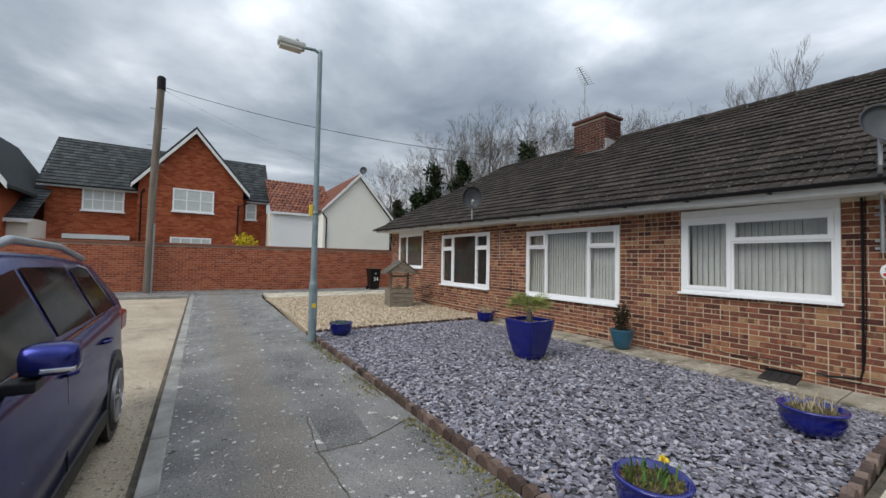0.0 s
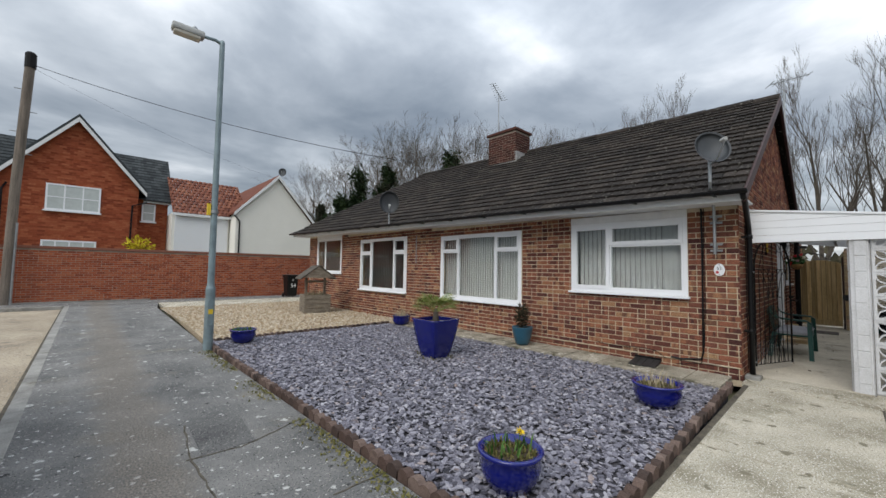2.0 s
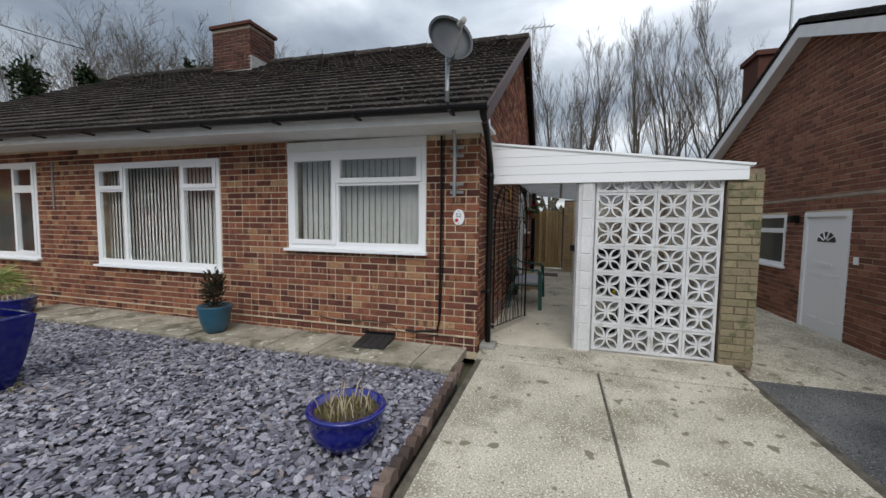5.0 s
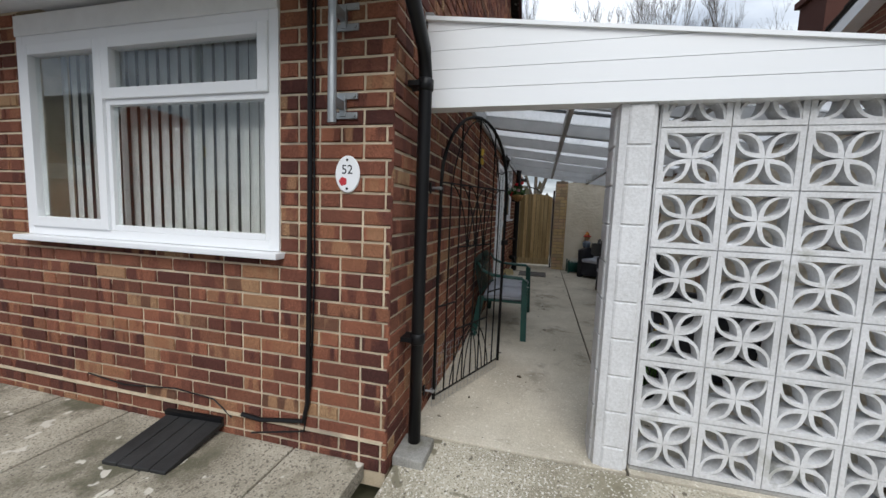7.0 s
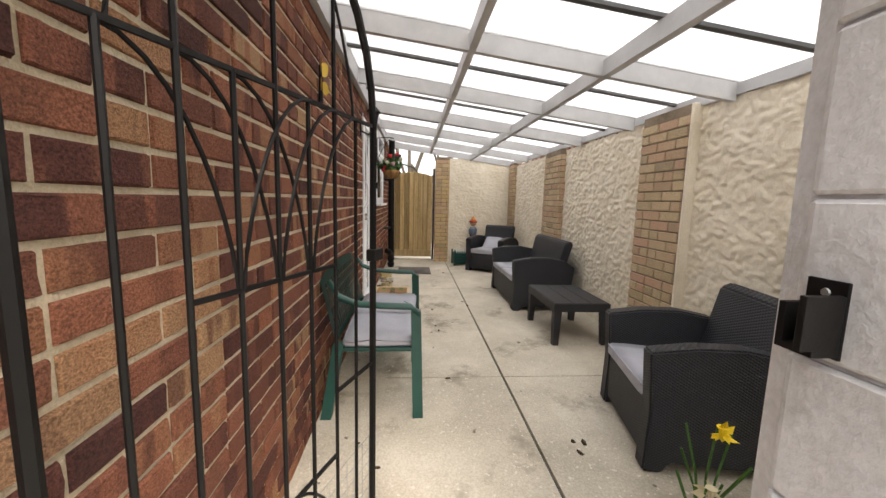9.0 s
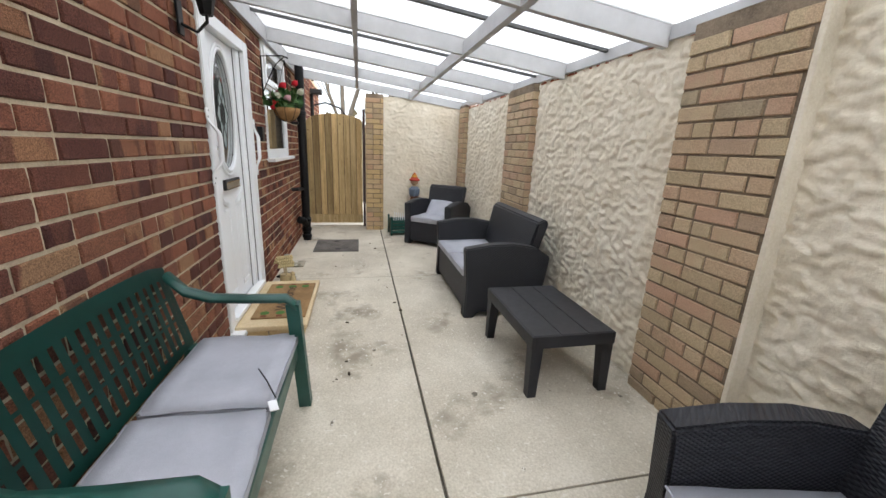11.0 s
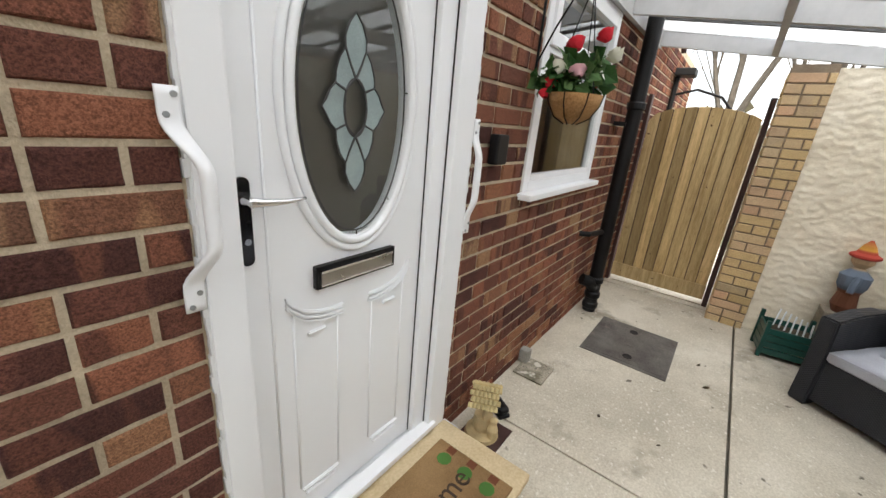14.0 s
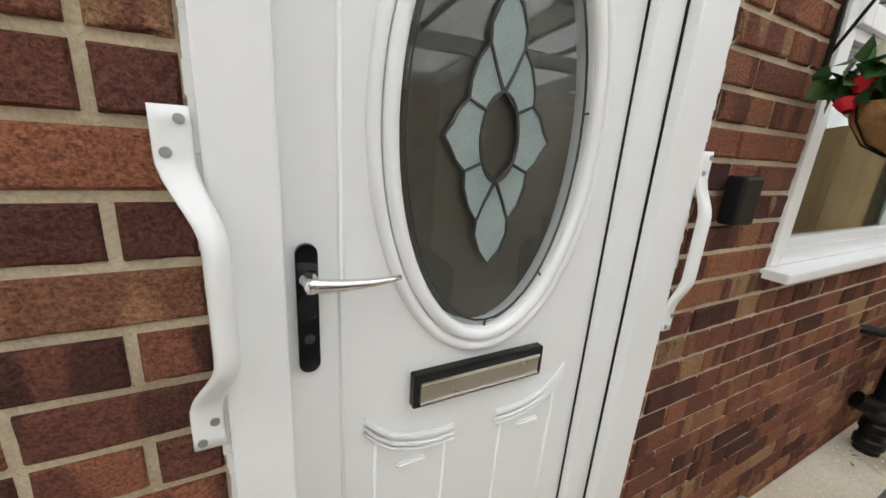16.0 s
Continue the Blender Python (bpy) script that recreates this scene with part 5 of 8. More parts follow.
bm.faces.new(rings[0][::-1]), bm.faces.new(rings[-1])
bmesh.ops.recalc_face_normals(bm, faces=bm.faces[:])
part("lever", bm, chrome, hplate, "chrome lever", True)
part("keyhole", rod(bmesh.new(), (11.183, YD - 0.008, 1.222), (11.183, YD - 0.016, 1.222), 0.0085, None, 12), chrome, hplate)
def panel_line(pts, r=0.011):
    return pipe(bmesh.new(), [(x, YD - 0.001, z) for x, z in pts], r, 6)


def raised(pts, w):
    """A flat raised band of the door moulding along the points, with a rounded edge."""
    bm = prism(bmesh.new(), [(x, z - w / 2) for x, z in pts] + [(x, z + w / 2) for x, z in reversed(pts)], "y", YD - 0.011, YD + 0.002)
    bmesh.ops.bevel(bm, geom=bm.edges[:], offset=min(0.004, w * 0.28), segments=2, affect="EDGES")
    return bm


for s, x0, x1 in ((1, 11.275, 11.475), (-1, 11.582, 11.782)):
    xo, xi = (x0, x1) if s == 1 else (x1, x0)
    d = xi - xo
    arc = [(xo, 1.03), (xo + d * 0.12, 1.0), (xo + d * 0.3, 0.972), (xo + d * 0.55, 0.955), (xo + d * 0.8, 0.948), (xi, 0.95)]
    for w, dz in ((0.013, 0.0), (0.009, -0.017), (0.006, -0.029)):
        part("panel_moulding", raised([(x, z + dz) for x, z in (arc if s == 1 else arc[::-1])], w), upvc, door)
    part("panel_moulding", raised([(x0 + 0.03, 0.285), (x1 - 0.02, 0.285)], 0.016), upvc, door)
    part("panel_moulding", raised([(x0 + 0.04, 0.262), (x1 - 0.03, 0.262)], 0.010), upvc, door)
    part("panel_moulding", raised([((x0 + x1) / 2 - 0.032, 0.893), ((x0 + x1) / 2 + 0.032, 0.893)], 0.014), upvc, door)
    part("panel_moulding", panel_line([(xo + 0.12 * d, 0.97), (xo + 0.12 * d, 0.3)], 0.004), upvc, door, smooth=True)
    part("panel_moulding", panel_line([(xi - 0.1 * d, 0.93), (xi - 0.1 * d, 0.3)], 0.0035), upvc, door, smooth=True)
part("leaf_step", panel_line([(L0 + 0.085, LZ0 + 0.04), (L0 + 0.085, LZ1 - 0.04)], 0.004), upvc, door, smooth=True)
bm = bmesh.new()
for edge, out in ((D0, -1), (D1, 1)):
    z = 0.12
    while z < DZ1:
        hgt = rng.uniform(0.012, 0.04)
        w = rng.uniform(0.004, 0.013)
        a, b2 = (edge - 0.002, edge + out * w) if out > 0 else (edge + out * w, edge + 0.002)
        prism(bm, [(a, z), (b2, z + rng.uniform(-0.003, 0.003)), (b2, z + hgt), (a, z + hgt)], "y", YG - 0.006, YG + 0.012)
        z += hgt
part("sealant", bm, white_paint, door, "rough white sealant line")


def grab_rail(x, z0, z1, bulge, off):
    """A pressed steel rail: flat screwed ends run into a round bar that bows sideways and away from the wall."""
    g = thing("grab_rail", "white enamelled steel grab rail screwed beside the door", "rail", (x, YG, z0))
    h = z1 - z0
    bm = bmesh.new()
    rings = []
    n = 28
    for q in range(n + 1):
        t = q / n
        e = min(t, 1 - t) * h
        f = min(1.0, max(0.0, (e - 0.055) / 0.10))
        f = f * f * (3 - 2 * f)
        w, d = 0.0195 - 0.005 * f, 0.005 + 0.0095 * f
        c = Vector((bulge * f, -0.011 - off * f, t * h))
        rings.append([bm.verts.new(c + Vector((w * math.copysign(abs(math.cos(a)) ** (0.35 + 0.65 * f), math.cos(a)), d * math.copysign(abs(math.sin(a)) ** (0.35 + 0.65 * f), math.sin(a)), 0))) for a in [6.283 * i / 14 + 0.001 for i in range(14)]])
    for a, b2 in zip(rings, rings[1:]):
        for i in range(14):
            bm.faces.new((a[i], a[(i + 1) % 14], b2[(i + 1) % 14], b2[i]))
    bm.faces.new(rings[0][::-1]), bm.faces.new(rings[-1])
    bmesh.ops.recalc_face_normals(bm, faces=bm.faces[:])
    part("bar", bm, upvc, g, smooth=True)
    for z, o in ((0.012, -0.008), (0.042, 0.009), (h - 0.014, 0.009), (h - 0.05, -0.007)):
        part("screw", rod(bmesh.new(), (o, -0.014, z), (o, -0.0185, z), 0.006, None, 10), galv, g)


grab_rail(11.04, 1.108, 1.558, 0.034, 0.045)
grab_rail(12.068, 1.098, 1.556, 0.0, 0.028)

# step and mat
step = thing("door_step", "low step of cream stone coping on buff bricks", "step", (0, 0, 0), kind="structure")
part("coping", B((11.1, 12.06, 0.05, YG - 0.01, 0.075, 0.115), bevel=0.01), surface("cream stone", (0.50, 0.38, 0.22), (0.66, 0.53, 0.34), 4, 80, 0.85, 0.3), step)
part("core", B((11.13, 12.03, 0.085, YG - 0.01, 0.0, 0.075)), mortar_grey, step)
for k in range(4):
    part("brick", B((11.115 + k * 0.232, 11.115 + k * 0.232 + 0.222, 0.075, 0.1, 0.012, 0.073), bevel=0.003), buff_one, step)
for k in range(2):
    part("brick", B((11.118, 11.14, 0.11 + k * 0.21, 0.31 + k * 0.21, 0.012, 0.073), bevel=0.003), buff_one, step)
coir = surface("coir", (0.20, 0.115, 0.05), (0.36, 0.22, 0.10), 5, 260, 1.0, 0.7)
mat_ = thing("doormat", "brown coir doormat lettered Welcome with green plants", "doormat", (11.58, 0.265, 0.115))
part("matting", B((-0.36, 0.36, -0.19, 0.19, 0.0, 0.014), bevel=0.004), coir, mat_)
def lettering(text, size, m, mat, parent, name="lettering", extrude=0.0008):
    cu = bpy.data.curves.new(name, "FONT")
    cu.body, cu.size, cu.extrude, cu.align_x, cu.align_y = text, size, extrude, "CENTER", "CENTER"
    tmp = bpy.data.objects.new(name, cu)
    me = bpy.data.meshes.new_from_object(tmp)
    bpy.data.objects.remove(tmp)
    me.materials.clear()
    me.materials.append(mat)
    ob = new(name, me)
    ob.matrix_basis = m
    ob.parent = parent
    return ob


mat_ink = plain("dark mat ink", (0.05, 0.028, 0.015), 1.0)
lettering("Welcome", 0.13, pose(0.02, 0.0, 0.0152, 0, 0, 0), mat_ink, mat_)
mat_green = plain("green mat ink", (0.06, 0.16, 0.03), 1.0)
mat_rust = plain("rust mat ink", (0.16, 0.05, 0.02), 1.0)
for s in (-1, 1):
    for k in range(3):
        part("printed_plant", lathe(bmesh.new(), [(0.035, 0.0), (0.03, 0.0018), (0.0001, 0.002)], 9, (s * 0.28, -0.11 + k * 0.11, 0.0135), 0), mat_green, mat_)
        part("printed_pot", B((s * 0.335 - 0.018, s * 0.335 + 0.018, -0.13 + k * 0.11, -0.09 + k * 0.11, 0.0135, 0.0152)), mat_rust, mat_)

# ---- passage furniture ----
def rattan_seat(name, label, at, rz, W, cushions, category, group):
    """A moulded woven-look seat; local front is -y, width along x."""
    s = thing(name, label, category, at, rz, group)
    Dp, A = 0.70, 0.10
    part("base", B((-W / 2 + A, W / 2 - A, -Dp / 2 + 0.015, Dp / 2 - 0.1, 0.05, 0.33), bevel=0.012), weave, s)
    for sx in (-1, 1):
        x0, x1 = sx * W / 2, sx * (W / 2 - A)
        o = [(-Dp / 2, 0.0), (-Dp / 2 + 0.09, 0.0), (-Dp / 2 + 0.12, 0.05), (Dp / 2 - 0.16, 0.05), (Dp / 2 - 0.13, 0.0), (Dp / 2 - 0.06, 0.0), (Dp / 2 + 0.0, 0.3), (Dp / 2 + 0.03, 0.52), (Dp / 2 - 0.1, 0.60), (0.05, 0.635), (-0.15, 0.63), (-Dp / 2 - 0.01, 0.595), (-Dp / 2 + 0.01, 0.3)]
        bm = prism(bmesh.new(), o, "x", min(x0, x1), max(x0, x1))
        bmesh.ops.bevel(bm, geom=bm.edges[:], offset=0.01, segments=2, affect="EDGES")
        part("armrest", bm, weave, s)
    o = [(Dp / 2 - 0.2, 0.30), (Dp / 2 - 0.11, 0.3), (Dp / 2 + 0.02, 0.80), (Dp / 2 - 0.02, 0.83), (Dp / 2 - 0.08, 0.80)]
    bm = prism(bmesh.new(), o, "x", -W / 2 + A * 0.9, W / 2 - A * 0.9)
    for v in bm.verts:
        if v.co.z > 0.7:
            v.co.x *= 1.05
    bmesh.ops.bevel(bm, geom=bm.edges[:], offset=0.012, segments=2, affect="EDGES")
    part("backrest", bm, weave, s)
    cw = (W - 2 * A) / cushions
    for k in range(cushions):
        x0 = -W / 2 + A + k * cw
        bm = B((x0 + 0.004, x0 + cw - 0.004, -Dp / 2 - 0.005, Dp / 2 - 0.16, 0.335, 0.405))
        bmesh.ops.subdivide_edges(bm, edges=bm.edges[:], cuts=4, use_grid_fill=True)
        for v in bm.verts:
            if v.co.z > 0.4:
                v.co.z += 0.008 * noise.noise(v.co * 6)
        bmesh.ops.bevel(bm, geom=[e for e in bm.edges if e.calc_face_angle(0) > 1], offset=0.012, segments=2, affect="EDGES")
        c = part("seat_cushion", bm, cushion, s, "pale grey cloth seat cushion", True)
        part("piping", pipe(bmesh.new(), [(x0 + 0.01, -Dp / 2 - 0.006, 0.402), (x0 + cw - 0.01, -Dp / 2 - 0.006, 0.402)], 0.004, 5), cushion, c)
    return s


rattan_seat("garden_sofa", "charcoal woven-look two-seat garden sofa with grey cushions", (11.87, -1.52, 0.018), 180, 1.24, 2, "sofa", "patio set")
rattan_seat("garden_armchair", "charcoal woven-look armchair with a grey seat cushion", (8.885, -1.53, 0.018), 168, 0.74, 1, "armchair", "patio set")
rattan_seat("garden_armchair", "charcoal woven-look armchair holding a loose grey pillow", (13.92, -1.47, 0.018), 232, 0.74, 1, "armchair", "patio set")
bm = B((-0.19, 0.19, -0.19, 0.19, -0.04, 0.04))
bmesh.ops.subdivide_edges(bm, edges=bm.edges[:], cuts=6, use_grid_fill=True)
for v in bm.verts:
    f = (1 - (abs(v.co.x) / 0.2) ** 2.5) * (1 - (abs(v.co.y) / 0.2) ** 2.5)
    v.co.z *= 0.25 + 0.9 * max(0, f)
pil = solid("pillow", bm, cushion, "loose pale grey square pillow leaning in the armchair", "pillow", smooth=True)
pil.matrix_basis = pose(13.97, -1.50, 0.50, 0, 0, 232) @ pose(0, 0.02, 0, 35, 0, 8)

table = thing("coffee_table", "low charcoal plastic garden table with a planked top", "table", (10.565, -1.515, 0.018), 0, "patio set")
for k in range(3):
    part("top_plank", B((-0.38, 0.38, -0.255 + k * 0.17 + 0.002, -0.255 + (k + 1) * 0.17 - 0.002, 0.355, 0.39), bevel=0.006), rattan, table)
part("apron", B((-0.385, 0.385, -0.26, -0.24, 0.31, 0.385), (-0.385, 0.385, 0.24, 0.26, 0.31, 0.385), (-0.385, -0.365, -0.24, 0.24, 0.31, 0.385), (0.365, 0.385, -0.24, 0.24, 0.31, 0.385), bevel=0.004), rattan, table)
for sx in (-1, 1):
    for sy in (-1, 1):
        x, y = sx * 0.345, sy * 0.22
        bm = prism(bmesh.new(), [(x - 0.035, y - 0.035), (x + 0.035, y - 0.035), (x + 0.035, y + 0.035), (x - 0.035, y + 0.035)], "z", 0, 0.33)
        for v in bm.verts:
            if v.co.z < 0.1:
                v.co.x, v.co.y = x + (v.co.x - x) * 0.75 + sx * 0.012, y + (v.co.y - y) * 0.75 + sy * 0.008
        part("leg", bm, rattan, table)

# green plastic bench
bench = thing("garden_bench", "dark green moulded plastic garden bench with slatted back", "bench", (9.72, 0.232, 0.018), 0)
BW = 1.22
part("seat", B((-BW / 2 + 0.05, BW / 2 - 0.05, -0.24, 0.2, 0.375, 0.40), bevel=0.008), green_plastic, bench)
part("seat_skirt", B((-BW / 2 + 0.04, BW / 2 - 0.04, -0.255, -0.225, 0.31, 0.395), bevel=0.008), green_plastic, bench)
for sx in (-1, 1):
    x = sx * (BW / 2 - 0.075)
    for y0, y1, nm in ((-0.25, -0.27, "leg"), (0.2, 0.26, "leg")):
        bm = prism(bmesh.new(), [(x - 0.03, y0 - 0.03), (x + 0.03, y0 - 0.03), (x + 0.03, y0 + 0.03), (x - 0.03, y0 + 0.03)], "z", 0.0, 0.62 if y0 < 0 else 0.42)
        for v in bm.verts:
            if v.co.z < 0.1:
                v.co.y += y1 - y0
                v.co.x += sx * 0.075
        part(nm, bm, green_plastic, bench)
    bm = bmesh.new()
    pts = [(x, -0.27, 0.60), (x, -0.22, 0.645), (x, -0.05, 0.65), (x, 0.1, 0.66), (x * 0.985, 0.2, 0.70), (x * 0.95, 0.255, 0.78)]
    rings = []
    for i, p in enumerate(pts):
        rings.append([bm.verts.new((p[0] + dx, p[1], p[2] + dz)) for dx, dz in ((-0.034, -0.012), (0.034, -0.012), (0.034, 0.01), (0.0, 0.018), (-0.034, 0.01))])
    for a, b2 in zip(rings, rings[1:]):
        for k in range(5):
            bm.faces.new((a[k], a[(k + 1) % 5], b2[(k + 1) % 5], b2[k]))
    bm.faces.new(rings[0][::-1]), bm.faces.new(rings[-1])
    bmesh.ops.recalc_face_normals(bm, faces=bm.faces[:])
    part("armrest", bm, green_plastic, bench, smooth=True)


def back_pt(u, v):
    """A point of the bowed back: u from -1 to 1, v from 0 at the seat to 1 at its crown."""
    top = 0.80 + 0.045 * (1 - u * u) ** 0.5 if abs(u) < 1 else 0.80
    return Vector((u * (BW / 2 - 0.04), 0.205 + 0.09 * v - 0.0 * u * u, 0.40 + (top - 0.40) * v))


def back_strip(u0, u1, v0, v1, shift=0.0):
    bm = bmesh.new()
    lo = [bm.verts.new(back_pt(u0 + (u1 - u0) * k / 10, v0)) for k in range(11)]
    hi = [bm.verts.new(back_pt(u0 + (u1 - u0) * k / 10 + shift, v1)) for k in range(11)]
    for k in range(10):
        bm.faces.new((lo[k], lo[k + 1], hi[k + 1], hi[k]))
    bmesh.ops.solidify(bm, geom=bm.faces[:], thickness=0.016)
    return bm


part("top_rail", back_strip(-1, 1, 0.86, 1.0), green_plastic, bench)
part("bottom_rail", back_strip(-1, 1, 0.06, 0.14), green_plastic, bench)
part("side_rail", back_strip(-1, -0.93, 0.06, 0.95), green_plastic, bench)
part("side_rail", back_strip(0.93, 1, 0.06, 0.95), green_plastic, bench)
for k in range(20):
    u = -0.90 + 1.80 * k / 19
    part("slat", back_strip(u - 0.029, u + 0.029, 0.12, 0.9), green_plastic, bench)
for v in (0.40, 0.64):
    part("cross_rail", back_strip(-0.95, 0.95, v, v + 0.03), green_plastic, bench)
for k in range(2):
    bm = B((-0.275, 0.275, -0.24, 0.2, 0, 0.05))
    bmesh.ops.subdivide_edges(bm, edges=bm.edges[:], cuts=5, use_grid_fill=True)
    for v in bm.verts:
        if v.co.z > 0.04:
            v.co.z += 0.012 * noise.noise(v.co * 7 + Vector((k * 9, 0, 0)))
    bmesh.ops.bevel(bm, geom=[e for e in bm.edges if e.calc_face_angle(0) > 1], offset=0.014, segments=2, affect="EDGES")
    cu = solid("seat_cushion", bm, cushion, "flat grey cloth cushion lying on the green bench", "cushion", group="bench cushions", smooth=True)
    cu.matrix_basis = pose(9.44 + 0.57 * k, 0.215, 0.42, 0, 0, 1.5 - 3 * k)
tag = solid("cushion_tag", B((-0.03, 0.03, -0.015, 0.015, 0, 0.004), bevel=0.001), upvc, "small white label lying on the bench cushion", "label")
tag.matrix_basis = pose(9.70, -0.03, 0.478, 4, 0, 20)
strap = solid("cushion_tie", pipe(bmesh.new(), [(9.74, -0.03, 0.485), (9.84, 0.02, 0.492), (9.93, 0.07, 0.49)], 0.003, 5), black_plastic, "thin dark tie lying on the bench cushion", "tie")

# ---- pipes, cables and fittings ----
dp = thing("downpipe", "black plastic downpipe at the house corner", "pipe", (7.055, 0.46, 0.05), kind="structure")
part("pipe", pipe(bmesh.new(), [(0.0, 0.0, -0.03), (0, 0, 0.9), (0, 0, 1.95), (-0.04, -0.0, 2.08), (-0.6, -0.05, 2.32), (-0.81, -0.06, 2.40), (-0.835, -0.06, 2.46)], 0.034, 14), black_plastic, dp, smooth=True)
for z in (0.6, 1.92):
    part("collar", lathe(bmesh.new(), [(0.036, -0.03), (0.041, -0.025), (0.041, 0.025), (0.036, 0.03)], 24, (0, 0, z)), black_plastic, dp, smooth=True)
    part("bracket", B((-0.05, 0.05, 0.02, 0.09, z - 0.012, z + 0.012)), black_plastic, dp)
solid("gully", B((6.9, 7.12, 0.36, 0.53, 0.0, 0.06), bevel=0.012), kerb_mat, "mossy concrete gully surround at the downpipe foot", "gully", "structure")
sc = thing("side_cable", "thin black cable clipped down the side wall", "cable", kind="structure")
part("cable", pipe(bmesh.new(), [(7.25, YG - 0.008, 2.15), (7.255, YG - 0.009, 1.5), (7.25, YG - 0.008, 0.8), (7.26, YG - 0.009, 0.08)], 0.006, 6), black_plastic, sc)
ev = thing("electric_cable", "black cables clipped down the brick front", "cable", (XF, 0.98, 0.1), kind="structure")
part("conduit", pipe(bmesh.new(), [(-0.015, 0.0, 2.3), (-0.016, -0.005, 1.5), (-0.016, 0.0, 0.75), (-0.018, 0.005, 0.2), (-0.02, 0.03, 0.1), (-0.02, 0.3, 0.06), (-0.02, 0.42, 0.07)], 0.013, 8), black_plastic, ev)
part("cable", pipe(bmesh.new(), [(-0.012, -0.03, 2.3), (-0.012, -0.025, 1.6), (-0.012, -0.03, 0.9), (-0.012, -0.01, 0.3), (-0.014, 0.03, 0.04), (-0.03, 0.35, -0.02)], 0.005, 6), black_plastic, ev)
part("cable", pipe(bmesh.new(), [(-0.01, 0.5, 0.03), (-0.012, 0.62, 0.12), (-0.012, 0.9, 0.14), (-0.012, 1.3, 0.1), (-0.012, 1.6, 0.13)], 0.004, 6), black_plastic, ev)
cover = thing("access_cover", "weathered black ribbed plastic cover leaning on the paving", "cover", (6.66, 1.72, 0.035), 0)
for k in range(4):
    part("rib", B((-0.2, 0.19, -0.19 + k * 0.094, -0.10 + k * 0.094, 0.0, 0.03), bevel=0.006), plain("worn black plastic", (0.03, 0.03, 0.03), 0.6, 0, 0.5, 0.3), cover)
part("edge", B((0.16, 0.19, -0.19, 0.19, 0.028, 0.055), bevel=0.004), black_plastic, cover)
cover.matrix_basis = pose(6.66, 1.72, 0.04, 0, -7, 4)

plq = thing("house_plaque", "oval white ceramic house number plaque with a red flower", "sign", (XF, 0.775, 1.50))
bm = lathe(bmesh.new(), [(0.001, 0.0), (0.072, 0.0), (0.078, 0.004), (0.074, 0.009), (0.001, 0.01)], 28)
bm.transform(pose(0, 0, 0, 90, 0, -90) @ Matrix.Diagonal((0.85, 1.15, 1, 1)))
part("plate", bm, upvc, plq)
ink = plain("black ink", (0.02, 0.02, 0.03), 0.5)
lettering("52", 0.062, pose(-0.0105, 0.0, 0.02, 90, 0, -90), ink, plq, "numerals", 0.0006)
for k in range(5):
    bm = lathe(bmesh.new(), [(0.011, 0), (0.010, 0.002), (0.001, 0.0025)], 10)
    bm.transform(pose(-0.0095, 0.022 + 0.011 * math.cos(k * 1.26), -0.035 + 0.011 * math.sin(k * 1.26), 90, 0, -90))
    part("red_petal", bm, plain("red enamel", (0.55, 0.03, 0.04), 0.4), plq)
for z in (0.068, -0.07):
    part("screw", rod(bmesh.new(), (-0.009, 0, z), (-0.013, 0, z), 0.006, None, 8), black_iron, plq)


def dish(name, label, mast, face, size, at):
    d = thing(name, label, "satellite dish", at)
    part("mast", pipe(bmesh.new(), mast, 0.02, 10), galv, d)
    e = Vector(mast[-1])
    bm = lathe(bmesh.new(), [(0.001, 0.0), (size * 0.35, 0.012), (size * 0.7, 0.045), (size, 0.095), (size + 0.006, 0.097), (size * 0.7, 0.052), (size * 0.35, 0.02), (0.001, 0.008)], 32)
    q = Vector(face).normalized().to_track_quat("Z", "Y").to_matrix().to_4x4()
    bm.transform(Matrix.Translation(e + Vector((0, 0, 0.06))) @ q @ Matrix.Diagonal((0.92, 1.05, 1, 1)))
    part("reflector", bm, plain("grey dish paint", (0.05, 0.055, 0.06), 0.6), d, "dark grey pressed reflector", True)
    tip = e + Vector(face).normalized() * 0.42 + Vector((0, 0, -0.05))
    part("feed_arm", pipe(bmesh.new(), [e + Vector((0, 0, -0.12)), e + Vector(face).normalized() * 0.2 + Vector((0, 0, -0.17)), tip], 0.011, 6), galv, d)
    part("receiver", rod(bmesh.new(), tip, tip - Vector(face).normalized() * 0.09 + Vector((0, 0, 0.03)), 0.024, 0.03, 10), plain("pale plastic", (0.4, 0.4, 0.38), 0.5), d)
    return d


d1 = dish("satellite_dish", "grey satellite dish on a galvanised mast over the gutter", [(-0.11, 0.0, 0.0), (-0.11, 0.0, 0.62), (-0.16, 0, 0.7), (-0.62, -0.06, 0.86), (-0.66, -0.07, 0.93), (-0.66, -0.07, 1.28)], (-0.75, -0.55, 0.35), 0.225, (XF, 0.80, 1.72))
for z in (0.1, 0.5):
    br = part("bracket", B((-0.115, -0.01, -0.012, 0.012, z - 0.02, z + 0.02), (-0.014, -0.003, -0.075, 0.075, z - 0.06, z - 0.03), (-0.014, -0.003, -0.075, 0.075, z + 0.03, z + 0.06), (-0.02, -0.004, -0.015, 0.015, z - 0.05, z + 0.05), bevel=0.002), galv, d1)
    for yb in (-0.06, 0.06):
        for zb in (-0.045, 0.045):
            part("bolt", rod(bmesh.new(), (-0.014, yb, z + zb), (-0.024, yb, z + zb), 0.009, None, 6), galv, br)
